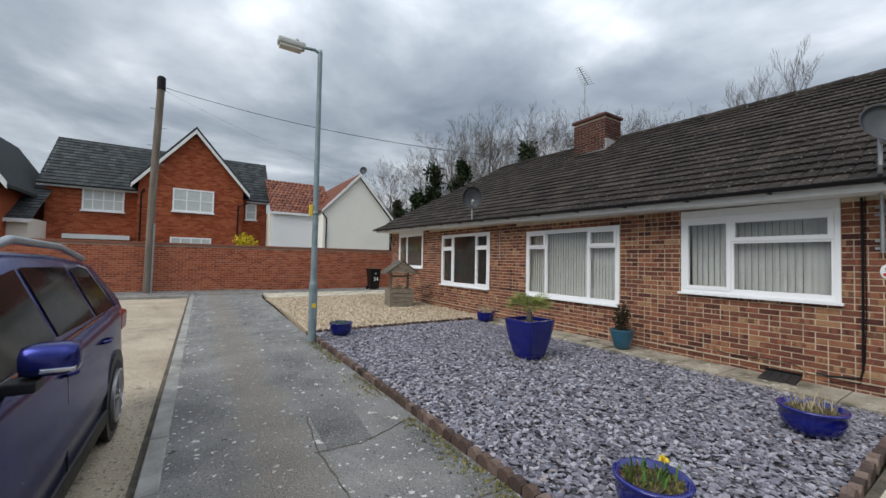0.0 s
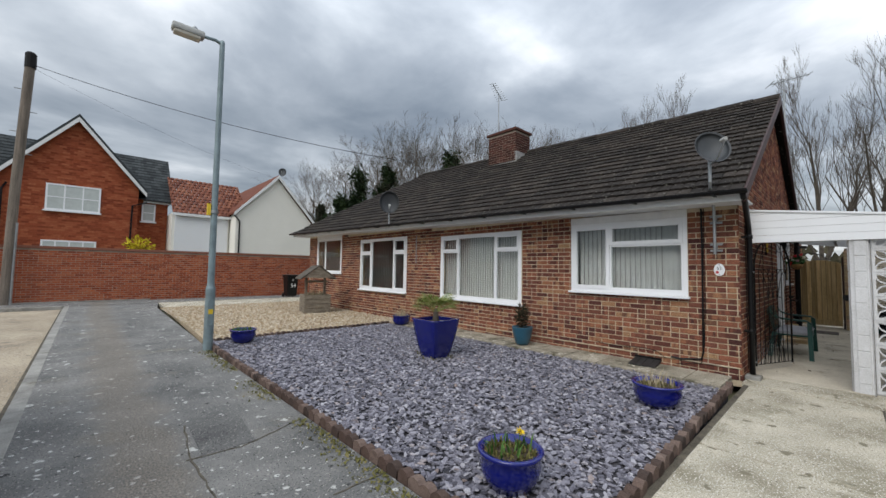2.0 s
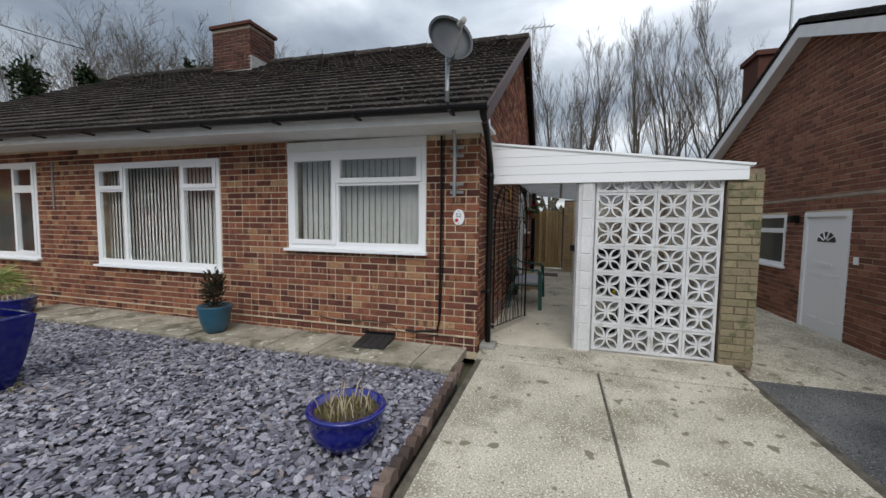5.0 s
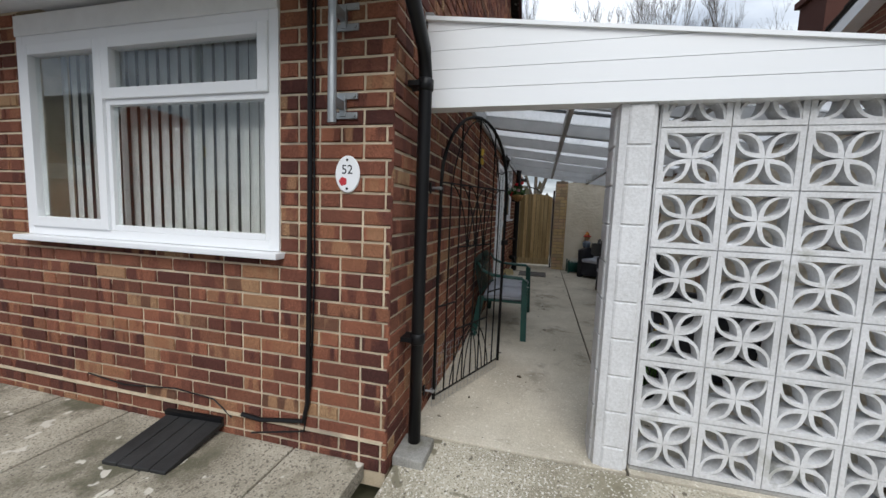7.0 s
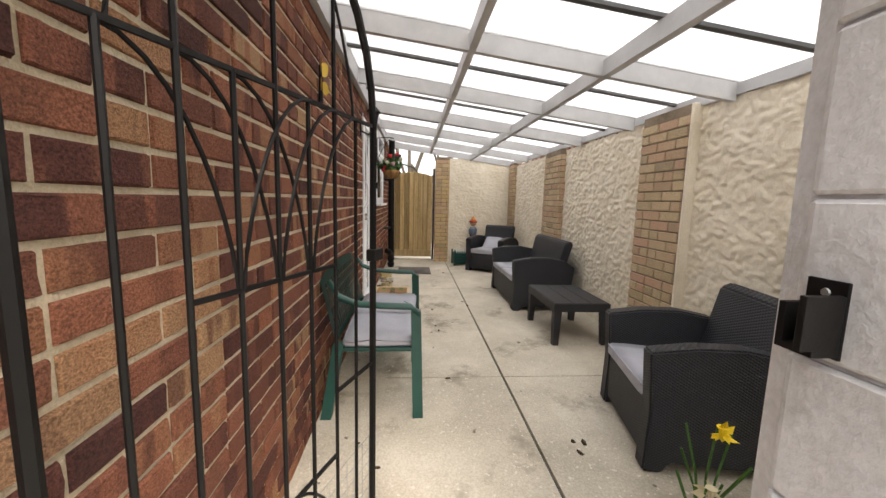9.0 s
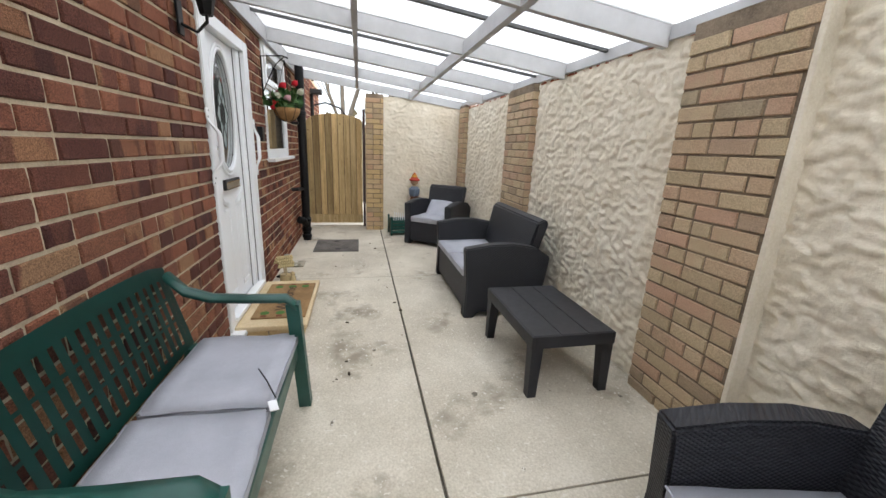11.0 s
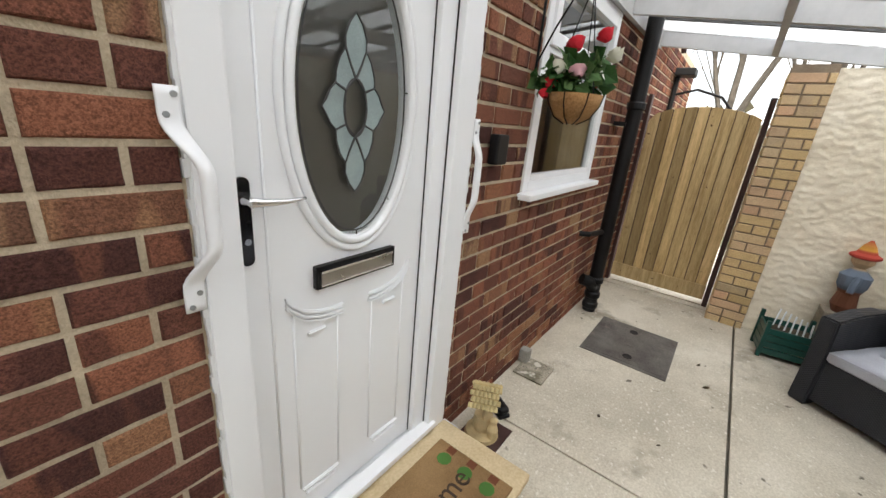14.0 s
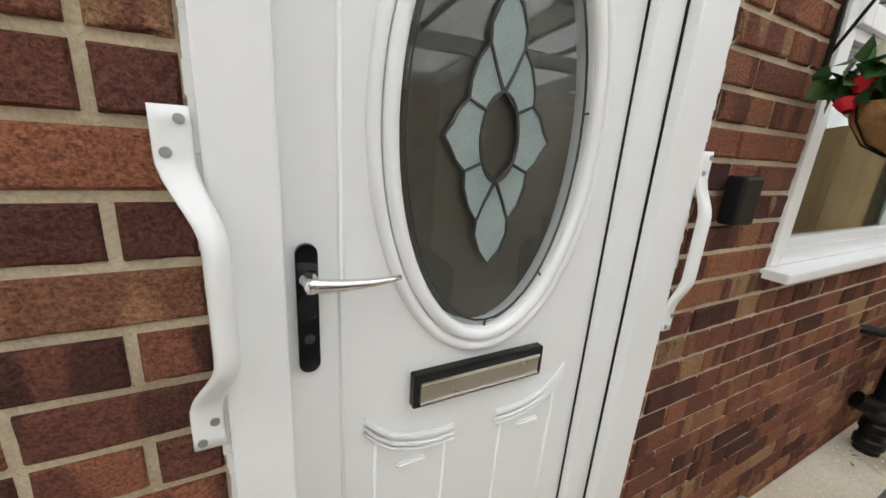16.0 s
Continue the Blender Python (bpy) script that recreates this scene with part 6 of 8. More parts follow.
dish("satellite_dish", "dark satellite dish on a cranked mast above the eaves", [(-0.02, 0, 0.0), (-0.03, 0.0, 0.3), (-0.03, 0.0, 0.62)], (-0.5, -0.75, -0.15), 0.28, (6.24, 8.05, 2.58))
part("riser", pipe(bmesh.new(), [(XF - 0.01, 7.62, 1.6), (XF - 0.01, 7.62, 2.35)], 0.012, 6), galv, thing("cable_riser", "thin grey cable riser on the brick front", "cable", kind="structure"))


def aerial(name, label, at, mast_h, boom, elements, rz, category="aerial", mat=None):
    a = thing(name, label, category, at, rz)
    m = mat or galv
    part("mast", rod(bmesh.new(), (0, 0, 0), (0, 0, mast_h), 0.018, None, 8), m, a)
    part("boom", rod(bmesh.new(), (-boom * 0.35, 0, mast_h - 0.12), (boom * 0.65, 0, mast_h + 0.05), 0.012, None, 6), m, a)
    for k in range(elements):
        t = k / (elements - 1)
        x, z = -boom * 0.35 + boom * t, mast_h - 0.12 + 0.17 * t
        part("element", rod(bmesh.new(), (x, -0.2 + 0.08 * t, z), (x, 0.2 - 0.08 * t, z), 0.007, None, 5), m, a)
    return a


aerial("television_aerial", "thin television aerial above the chimney", (10.75, 7.9, 5.6), 2.2, 1.0, 9, 200)
aerial("television_aerial", "thin television aerial behind the roof ridge", (12.5, 0.45, 4.3), 1.95, 0.8, 7, 300)

chim = thing("chimney", "square red brick chimney stack with lead flashing", "chimney", (0, 0, 0), kind="structure")
C0, C1, C2, C3 = 10.15, 10.95, 6.72, 7.85
part("mortar_core", B((C0 + 0.008, C1 - 0.008, C2 + 0.008, C3 - 0.008, 4.4, 6.02)), mortar_grey, chim)
for at, rz, ln in (((C0 + 0.008, C3, 4.4), -90, C3 - C2), ((C0, C2 + 0.008, 4.4), 0, C1 - C0)):
    brickwork(chim, "brick", at, rz, ln, 0.1, 1.6, [], (stack_all, stack_all), joint=0.008, heads=0.1)
part("cap", B((C0 - 0.05, C1 + 0.05, C2 - 0.05, C3 + 0.05, 6.0, 6.08), (C0 + 0.04, C1 - 0.04, C2 + 0.04, C3 - 0.04, 6.08, 6.13), bevel=0.01), stack_all, chim)
part("flashing", B((C0 - 0.04, C0 + 0.3, C2 - 0.05, C3 + 0.05, 4.72, 4.98), (C0 + 0.0, C1, C2 - 0.04, C2 + 0.05, 4.85, 5.3)), lead, chim)

# drain pipe, hanging basket, lantern, doorbell in the passage
soilp = thing("soil_pipe", "black soil pipe with cast joints beside the gate", "pipe", (14.12, 0.42, 0.018), kind="structure")
part("pipe", rod(bmesh.new(), (0, 0, 0), (0, 0, 2.36), 0.056, None, 18), black_plastic, soilp, smooth=False)
for z in (0.06, 0.16, 0.3, 1.75):
    part("collar", lathe(bmesh.new(), [(0.058, -0.03), (0.067, -0.02), (0.067, 0.02), (0.058, 0.03)], 18, (0, 0, z)), black_plastic, soilp)
part("branch", pipe(bmesh.new(), [(0, 0, 0.22), (-0.1, 0.03, 0.3), (-0.14, 0.08, 0.32)], 0.05, 12), black_plastic, soilp)
part("waste_pipe", pipe(bmesh.new(), [(-0.01, 0.02, 0.74), (-0.3, 0.06, 0.76), (-0.34, 0.13, 0.76)], 0.022, 10), black_plastic, soilp)
part("bracket", B((-0.07, 0.07, 0.03, 0.12, 1.6, 1.63)), black_plastic, soilp)

bell = thing("doorbell_box", "small black box fixed to the bricks beside the door", "box", (12.235, YG, 1.445))
part("body", B((-0.045, 0.045, -0.05, -0.004, -0.065, 0.06), bevel=0.008), black_plastic, bell)

lan = thing("wall_lantern", "black coach lantern on the passage wall", "lantern", (10.80, YG - 0.01, 1.98))
part("backplate", B((-0.03, 0.03, -0.012, 0.0, -0.1, 0.06), bevel=0.004), black_iron, lan)
part("arm", pipe(bmesh.new(), [(0, -0.01, -0.05), (0, -0.08, -0.08), (0, -0.13, -0.03), (0, -0.13, 0.0)], 0.008, 6), black_iron, lan)
part("cage", lathe(bmesh.new(), [(0.03, 0.0), (0.055, 0.12), (0.075, 0.125), (0.03, 0.175), (0.012, 0.185), (0.012, 0.205), (0.001, 0.215)], 6, (0, -0.13, 0.0)), black_iron, lan)

hb = thing("hanging_basket", "coir-lined hanging basket of red and white silk flowers", "basket", (12.52, 0.33, 1.60))
hb.scale = (0.86, 0.86, 0.86)
part("bracket", pipe(bmesh.new(), [(0.0, 0.235, 0.22), (0.0, 0.235, 0.62), (0.0, 0.02, 0.64), (0.0, -0.04, 0.62)], 0.008, 6), black_iron, hb)
part("brace", pipe(bmesh.new(), [(0.0, 0.235, 0.26), (0.0, 0.16, 0.42), (0.0, 0.08, 0.56), (0.0, 0.0, 0.63)], 0.005, 6), black_iron, hb)
for k in range(3):
    a = k * 2.09
    part("chain", rod(bmesh.new(), (0, 0, 0.6), (0.13 * math.cos(a), 0.13 * math.sin(a), 0.11), 0.003, None, 5), black_iron, hb)
part("liner", lathe(bmesh.new(), [(0.03, -0.03), (0.09, 0.0), (0.13, 0.06), (0.142, 0.11), (0.12, 0.11)], 24), surface("coco liner", (0.24, 0.12, 0.045), (0.42, 0.24, 0.10), 8, 120, 1.0, 0.6), hb, "brown coir liner", True)
for k in range(8):
    a = k * math.pi / 4
    part("wire", pipe(bmesh.new(), [(0.035 * math.cos(a), 0.035 * math.sin(a), -0.033), (0.094 * math.cos(a), 0.094 * math.sin(a), -0.002), (0.134 * math.cos(a), 0.134 * math.sin(a), 0.06), (0.146 * math.cos(a), 0.146 * math.sin(a), 0.112)], 0.003, 5), black_iron, hb)


def blade_cloud(count, centre, radius, size, squash=(1, 1, 1), droop=0.0, shell=0.5, width=0.45, r=rng):
    """Small leaf-shaped faces set at random round a centre."""
    bm = bmesh.new()
    for _ in range(count):
        d = Vector((r.gauss(0, 1), r.gauss(0, 1), r.gauss(0, 1))).normalized()
        rad = radius * (shell + (1 - shell) * r.random())
        p = Vector(centre) + Vector((d.x * squash[0], d.y * squash[1], d.z * squash[2])) * rad
        t = (d + Vector((r.uniform(-1, 1), r.uniform(-1, 1), r.uniform(-0.8, 0.8) - droop))).normalized()
        s = t.cross(Vector((r.uniform(-1, 1), r.uniform(-1, 1), r.uniform(-1, 1)))).normalized()
        ln = size * r.uniform(0.6, 1.3)
        w = ln * width
        up_ = t.cross(s) * ln * 0.12
        vs = [bm.verts.new(q) for q in (p, p + t * ln * 0.45 + s * w / 2 + up_, p + t * ln, p + t * ln * 0.45 - s * w / 2 + up_)]
        bm.faces.new(vs)
    return bm


silk_green = pieces("silk leaf", ((0.0, (0.018, 0.055, 0.014)), (0.6, (0.04, 0.11, 0.03)), (1.0, (0.11, 0.19, 0.07))), False, 0.2, 60, 0.6, 0.1)
part("foliage", blade_cloud(150, (0.0, 0.0, 0.19), 0.13, 0.075, (1.0, 1.0, 0.85), 0.2, 0.35, 0.95), silk_green, hb, "broad green silk leaves", kind="stuff")
part("trailing_leaves", blade_cloud(45, (-0.06, 0.13, 0.18), 0.07, 0.07, (0.8, 1.0, 0.9), 0.4, 0.3, 0.95), silk_green, hb, kind="stuff")
petal_red, petal_white, petal_pink = plain("red petal", (0.66, 0.012, 0.03), 0.7), plain("white petal", (0.74, 0.74, 0.62), 0.8), plain("pink petal", (0.62, 0.34, 0.38), 0.8)


def rose(s):
    """A full round bloom: a tight core and cupped petals in turns about it."""
    bm = bmesh.new()
    for ring, (count, rad, lift, tip) in enumerate(((4, 0.35, 0.30, 0.75), (6, 0.62, 0.12, 0.62), (8, 0.9, -0.15, 0.35))):
        for k in range(count):
            a = 6.283 * (k + 0.5 * (ring % 2)) / count + rng.uniform(-0.15, 0.15)
            o, t = Vector((math.cos(a), math.sin(a), 0)), Vector((-math.sin(a), math.cos(a), 0))
            w = 1.5 * rad * math.pi / count
            rows_ = []
            for f, ww in ((0.0, 0.5), (0.5, 1.0), (1.0, 0.75)):
                c = o * rad * (0.45 + 0.75 * f) + Vector((0, 0, lift - 0.5 + (tip - lift + 0.5) * f))
                rows_.append([bm.verts.new((c + t * w * ww * e - o * rad * 0.22 * e * e) * s) for e in (-1, 0, 1)])
            for p, q in zip(rows_, rows_[1:]):
                for e in range(2):
                    bm.faces.new((p[e], p[e + 1], q[e + 1], q[e]))
    return bm


for col, p, s in ((petal_red, (-0.01, -0.10, 0.37), 0.042), (petal_red, (-0.05, 0.02, 0.33), 0.046), (petal_white, (0.03, -0.15, 0.29), 0.045), (petal_white, (-0.10, 0.07, 0.22), 0.042), (petal_pink, (-0.10, -0.03, 0.20), 0.042), (petal_red, (-0.09, 0.10, 0.15), 0.036), (petal_pink, (0.05, 0.08, 0.28), 0.04), (petal_red, (-0.10, 0.12, 0.10), 0.03), (petal_white, (0.12, 0.0, 0.22), 0.04), (petal_red, (0.11, -0.06, 0.18), 0.035)):
    bm = rose(s)
    bm.transform(Matrix.Translation(p) @ pose(0, 0, 0, rng.uniform(10, 40), rng.uniform(-40, -10), rng.uniform(0, 360)))
    part("bloom", bm, col, hb, smooth=True, kind="stuff")

mh = thing("manhole_cover", "square cast iron drain cover set in the concrete", "drain cover", (13.75, -0.02, 0.018), 0, kind="structure")
iron = surface("cast iron", (0.07, 0.062, 0.055), (0.17, 0.155, 0.14), 5, 160, 0.7, 0.5, stain=((0.22, 0.19, 0.16), 6, 0.6))
part("frame", B((-0.33, 0.33, -0.29, 0.29, 0.0, 0.006)), iron, mh)
part("lid", B((-0.30, 0.30, -0.26, 0.26, 0.006, 0.010), bevel=0.001), iron, mh)
for sx in (-1, 1):
    part("keyhole", lathe(bmesh.new(), [(0.034, 0.009), (0.03, 0.0125), (0.018, 0.0115), (0.001, 0.0112)], 18, (sx * 0.21, 0.02 * sx, 0)), black_iron, mh)
part("badge", B((-0.05, 0.05, -0.03, 0.03, 0.009, 0.0125), bevel=0.002), iron, mh)
for i in range(6):
    part("rib", B((-0.28, 0.28, -0.22 + i * 0.088, -0.214 + i * 0.088, 0.009, 0.0112)), iron, mh)
solid("gully_slate", B((12.78, 13.0, 0.30, 0.5, 0.018, 0.032), bevel=0.004), paver_mat, "small slab lying against the wall foot", "slab", "structure")
solid("wall_stone", B((12.9, 12.97, 0.46, 0.53, 0.03, 0.13), bevel=0.02), kerb_mat, "small upright stone at the wall foot", "stone")

# ornament by the step: a little wishing-well group
orn = thing("garden_ornament", "cream resin wishing-well ornament with small figures", "ornament", (12.2, 0.38, 0.018), 25)
orn.scale = (1.2, 1.2, 1.25)
resin = plain("cream resin", (0.62, 0.48, 0.26), 0.6, 0, 0.35, 0.3)
part("base", lathe(bmesh.new(), [(0.075, 0.0), (0.07, 0.02), (0.05, 0.026)], 20), resin, orn)
part("well", lathe(bmesh.new(), [(0.04, 0.02), (0.045, 0.05), (0.04, 0.09), (0.03, 0.09)], 14, (0.01, 0, 0)), resin, orn)
for s in (-1, 1):
    part("post", rod(bmesh.new(), (0.01 + s * 0.03, 0, 0.08), (0.01 + s * 0.03, 0, 0.19), 0.006, None, 6), resin, orn)
part("thatch", prism(bmesh.new(), [(-0.055, 0.17), (0.075, 0.17), (0.01, 0.235)], "y", -0.05, 0.05), plain("straw resin", (0.66, 0.50, 0.22), 0.8, 0, 0.4, 0.8), orn)
straw_mat = plain("pale straw resin", (0.70, 0.56, 0.28), 0.8, 0, 0.4, 0.8)
for s in (-1, 1):
    for q in range(4):
        bm = bmesh.new()
        for w in range(7):
            y = -0.052 + 0.0173 * w + 0.008 * (q % 2)
            t = (q + 0.5) / 4
            rod(bm, (0.01 + s * 0.068 * t, y, 0.242 - 0.068 * t), (0.01 + s * 0.068 * (t + 0.2), y, 0.242 - 0.068 * (t + 0.2)), 0.0085, 0.0095, 7)
        part("straw_row", bm, straw_mat, orn, kind="stuff")
part("figurine", lathe(bmesh.new(), [(0.02, 0.02), (0.024, 0.06), (0.014, 0.085), (0.018, 0.105), (0.001, 0.12)], 12, (-0.03, -0.045, 0)), resin, orn)
solid("ornament_tile", B((12.1, 12.32, 0.26, 0.47, 0.018, 0.0175 + 0.006)), brown_paint, "dark tile under the ornament", "tile")
sh = thing("dark_boot", "worn black rubber boot lying by the wall", "boot", (12.42, 0.42, 0.02), 60)
part("sole", B((-0.1, 0.1, -0.035, 0.035, 0, 0.02), bevel=0.008), black_plastic, sh)
part("upper", B((-0.095, 0.03, -0.032, 0.032, 0.02, 0.06), bevel=0.02), black_plastic, sh)
scatter("wall_rubble", 40, 10.85, 11.09, 0.25, 0.5, 0.018, 0.02, 0.5, pebble, "loose pebbles and broken mortar by the step", 0.015)

# planter crate and scarecrow figure
cr = thing("planter_crate", "dark green plastic planter crate with white sticks", "planter", (14.5, -0.96, 0.018), 6)
for k in range(4):
    z = 0.03 + k * 0.055
    part("slat", B((-0.13, 0.13, -0.16, -0.148, z, z + 0.047), (-0.13, 0.13, 0.148, 0.16, z, z + 0.047), (-0.135, -0.122, -0.16, 0.16, z, z + 0.047), (0.122, 0.135, -0.16, 0.16, z, z + 0.047), bevel=0.003), green_plastic, cr)
for sx in (-1, 1):
    for sy in (-1, 1):
        part("corner_post", B((sx * 0.13 - 0.014, sx * 0.13 + 0.014, sy * 0.155 - 0.014, sy * 0.155 + 0.014, 0, 0.30), bevel=0.004), green_plastic, cr)
part("soil", B((-0.12, 0.12, -0.147, 0.147, 0.1, 0.2)), soil, cr)
for k in range(7):
    part("stick", rod(bmesh.new(), (-0.1 + 0.03 * k, -0.1 + 0.03 * k, 0.2), (-0.1 + 0.035 * k, -0.09 + 0.025 * k, 0.34), 0.006, None, 5), upvc, cr)
doll = bmesh.new()
lathe(doll, [(0.05, 0.0), (0.075, 0.06), (0.06, 0.16), (0.085, 0.22), (0.09, 0.30), (0.045, 0.345), (0.03, 0.36), (0.062, 0.40), (0.064, 0.43), (0.088, 0.445), (0.086, 0.46), (0.058, 0.475), (0.035, 0.53), (0.008, 0.57)], 18)
rod(doll, (-0.07, 0, 0.3), (-0.11, 0.02, 0.18), 0.026, 0.02, 8)
rod(doll, (0.07, 0, 0.3), (0.11, 0.02, 0.18), 0.026, 0.02, 8)
mdl, nd, ld, bd = material("scarecrow cloth", 0.9)
sepz = nd.new("ShaderNodeSeparateXYZ")
tcd = nd.new("ShaderNodeTexCoord")
ld.new(tcd.outputs["Generated"], sepz.inputs[0])
cr_ = ramp(nd, ld, sepz.outputs[2], ((0.0, (0.13, 0.04, 0.02)), (0.32, (0.16, 0.06, 0.03)), (0.34, (0.10, 0.13, 0.18)), (0.60, (0.15, 0.19, 0.25)), (0.62, (0.45, 0.32, 0.20)), (0.755, (0.45, 0.30, 0.18)), (0.77, (0.42, 0.04, 0.03)), (0.86, (0.40, 0.06, 0.03)), (0.88, (0.60, 0.32, 0.05)), (1.0, (0.35, 0.05, 0.03))))
ld.new(cr_, bd.inputs["Base Color"])
dl = solid("scarecrow_figure", doll, mdl, "small cloth scarecrow figure in a red hat by the wall", "figure")
dl.matrix_basis = pose(14.72, -1.22, 0.42)
solid("figure_box", B((14.62, 14.82, -1.32, -1.12, 0.018, 0.42), bevel=0.01), old_wood, "weathered wooden box under the scarecrow figure", "box")

wo = thing("wall_ornament", "yellow butterfly wall ornament with a brown body", "ornament", (9.15, YG - 0.012, 1.93))
for s, k in ((-1, 0), (1, 0), (-1, 1), (1, 1)):
    bm = bmesh.new()
    bm.faces.new([bm.verts.new((p[0], -0.02 - abs(p[0]) * 0.3, p[1])) for p in leaf(0, -0.05 * k, math.pi / 2 + s * (0.8 + 0.9 * k), 0.11 - 0.02 * k, 0.035)])
    bmesh.ops.solidify(bm, geom=bm.faces[:], thickness=0.002)
    part("wing", bm, plain("yellow enamel", (0.75, 0.50, 0.03), 0.5), wo)
part("body", rod(bmesh.new(), (0, -0.02, -0.14), (0, -0.02, 0.05), 0.014, 0.008, 8), black_iron, wo)

# rear of the house beyond the gate
rl = thing("rear_lamp", "black lantern and bracket on the wall beyond the gate", "lantern", (16.2, YG - 0.02, 2.0))
part("post", rod(bmesh.new(), (0, -0.02, -0.4), (0, -0.02, 0.25), 0.03, None, 8), black_iron, rl)
part("arm", pipe(bmesh.new(), [(0, -0.02, 0.05), (0.05, -0.25, 0.12), (0.1, -0.5, 0.05), (0.12, -0.62, -0.08)], 0.015, 6), black_iron, rl)
part("head", B((-0.12, 0.12, -0.2, 0.0, 0.25, 0.33), bevel=0.01), black_iron, rl)

# daffodils behind the white pier
def daffodil(x, y, h, lean, flower, bloom_mat, z=0.018):
    d = thing("daffodil", "single yellow daffodil with narrow green leaves" if flower else "faded cream daffodil with narrow leaves", "flower", (x, y, z), 0, "daffodils")
    part("stem", pipe(bmesh.new(), [(0, 0, 0), (lean * 0.2, 0.01, h * 0.6), (lean * 0.7, 0.0, h), (lean, -0.01, h - 0.015)], 0.004, 5), leaf_green, d)
    part("petals", blade_cloud(12, (lean, -0.01, h - 0.015), 0.006, 0.042, (1, 1, 0.5), 0, 1, 0.6), bloom_mat, d, kind="stuff")
    part("trumpet", lathe(bmesh.new(), [(0.008, 0), (0.012, 0.02), (0.018, 0.028)], 10, (lean, -0.012, h - 0.02)), bloom_mat, d)
    for k in range(4):
        a = k * 1.7
        part("leaf", pipe(bmesh.new(), [(0.01 * math.cos(a), 0.01 * math.sin(a), 0), (0.05 * math.cos(a), 0.05 * math.sin(a), h * 0.5), (0.12 * math.cos(a), 0.12 * math.sin(a), h * 0.85)], 0.005, 4), leaf_green, d)


yel = plain("daffodil yellow", (0.85, 0.62, 0.02), 0.6)
pale = plain("faded cream", (0.62, 0.55, 0.36), 0.8)
pot_d = thing("flower_pot", "low dark pot of daffodils behind the white pier", "pot", (8.09, -1.0, 0.018))
part("bowl", lathe(bmesh.new(), [(0.10, 0), (0.13, 0.1), (0.14, 0.16), (0.125, 0.16), (0.12, 0.13)], 22), black_plastic, pot_d)
part("soil", lathe(bmesh.new(), [(0.001, 0.128), (0.12, 0.13)], 22), soil, pot_d)
daffodil(8.09, -0.99, 0.43, -0.02, True, yel, 0.148)
daffodil(8.06, -0.95, 0.24, -0.02, False, pale, 0.148)
scatter("dead_leaves", 26, 7.6, 14.6, -1.1, 0.3, 0.02, 0.017, 0.25, soil, "a few dark dead leaves on the passage floor", 0.004)

# ---- front gardens ----
def bowl_pot(at, r, h, glaze, label, square=0.0, plant=None, kind="bowl"):
    p = thing("plant_pot", label, "plant pot", at, 0, "garden pots")
    if kind == "bowl":
        prof = [(r * 0.72, 0), (r * 0.9, h * 0.3), (r * 0.98, h * 0.6), (r * 0.95, h * 0.82), (r * 1.04, h * 0.9), (r * 1.06, h * 0.97), (r * 1.02, h), (r * 0.9, h), (r * 0.88, h * 0.8)]
    else:
        prof = [(r * 0.54, 0), (r * 0.66, h * 0.14), (r * 0.81, h * 0.42), (r * 0.93, h * 0.72), (r * 1.0, h * 0.94), (r * 1.02, h * 0.98), (r * 1.0, h), (r * 0.88, h), (r * 0.85, h * 0.88)]
    part("pot", lathe(bmesh.new(), prof, 40, (0, 0, 0), square), glaze, p, smooth=square == 0)
    top = h * (0.82 if kind == "bowl" else 0.9)
    part("soil", lathe(bmesh.new(), [(0.001, top + 0.012), (r * 0.5, top + 0.008), (r * 0.885, top)], 24, (0, 0, 0), square), soil, p)
    return p, top


def sprigs(parent, count, base_z, spread, height, mat, width=0.012, r=rng, name="sprig"):
    bm = bmesh.new()
    for _ in range(count):
        a, d = r.uniform(0, 6.28), spread * math.sqrt(r.random())
        x, y = d * math.cos(a), d * math.sin(a)
        lx, ly, h = r.uniform(-0.5, 0.5) * height, r.uniform(-0.5, 0.5) * height, height * r.uniform(0.5, 1.1)
        s = Vector((r.uniform(-1, 1), r.uniform(-1, 1), 0)).normalized() * width * 0.5
        p0, p1, p2 = Vector((x, y, base_z)), Vector((x + lx * 0.4, y + ly * 0.4, base_z + h * 0.65)), Vector((x + lx, y + ly, base_z + h))
        vs = [bm.verts.new(q) for q in (p0 - s, p0 + s, p1 + s, p1 - s, p2)]
        bm.faces.new((vs[0], vs[1], vs[2], vs[3])), bm.faces.new((vs[3], vs[2], vs[4]))
    return part(name, bm, mat, parent, kind="stuff")


moss = pieces("moss", ((0.0, (0.07, 0.07, 0.022)), (0.6, (0.145, 0.135, 0.045)), (1.0, (0.22, 0.185, 0.08))), False, 0.2, 60, 0.9, 0.2)
straw = pieces("dry stalk", ((0.0, (0.30, 0.24, 0.14)), (1.0, (0.55, 0.47, 0.32))), False, 0.2, 60, 0.9, 0.2)
p1, t1 = bowl_pot((2.40, 1.12, 0.02), 0.21, 0.24, blue_glaze, "round blue glazed bowl of moss and a dandelion")
sprigs(p1, 260, t1, 0.17, 0.045, moss, 0.012)
sprigs(p1, 30, t1, 0.15, 0.12, leaf_green, 0.012)
part("dandelion_stem", rod(bmesh.new(), (0.06, -0.02, t1), (0.07, -0.03, t1 + 0.13), 0.003, None, 5), leaf_green, p1)
part("dandelion", blade_cloud(60, (0.07, -0.03, t1 + 0.135), 0.008, 0.026, (1, 1, 0.5), 0, 1, 0.35), yel, p1, "yellow dandelion head", kind="stuff")
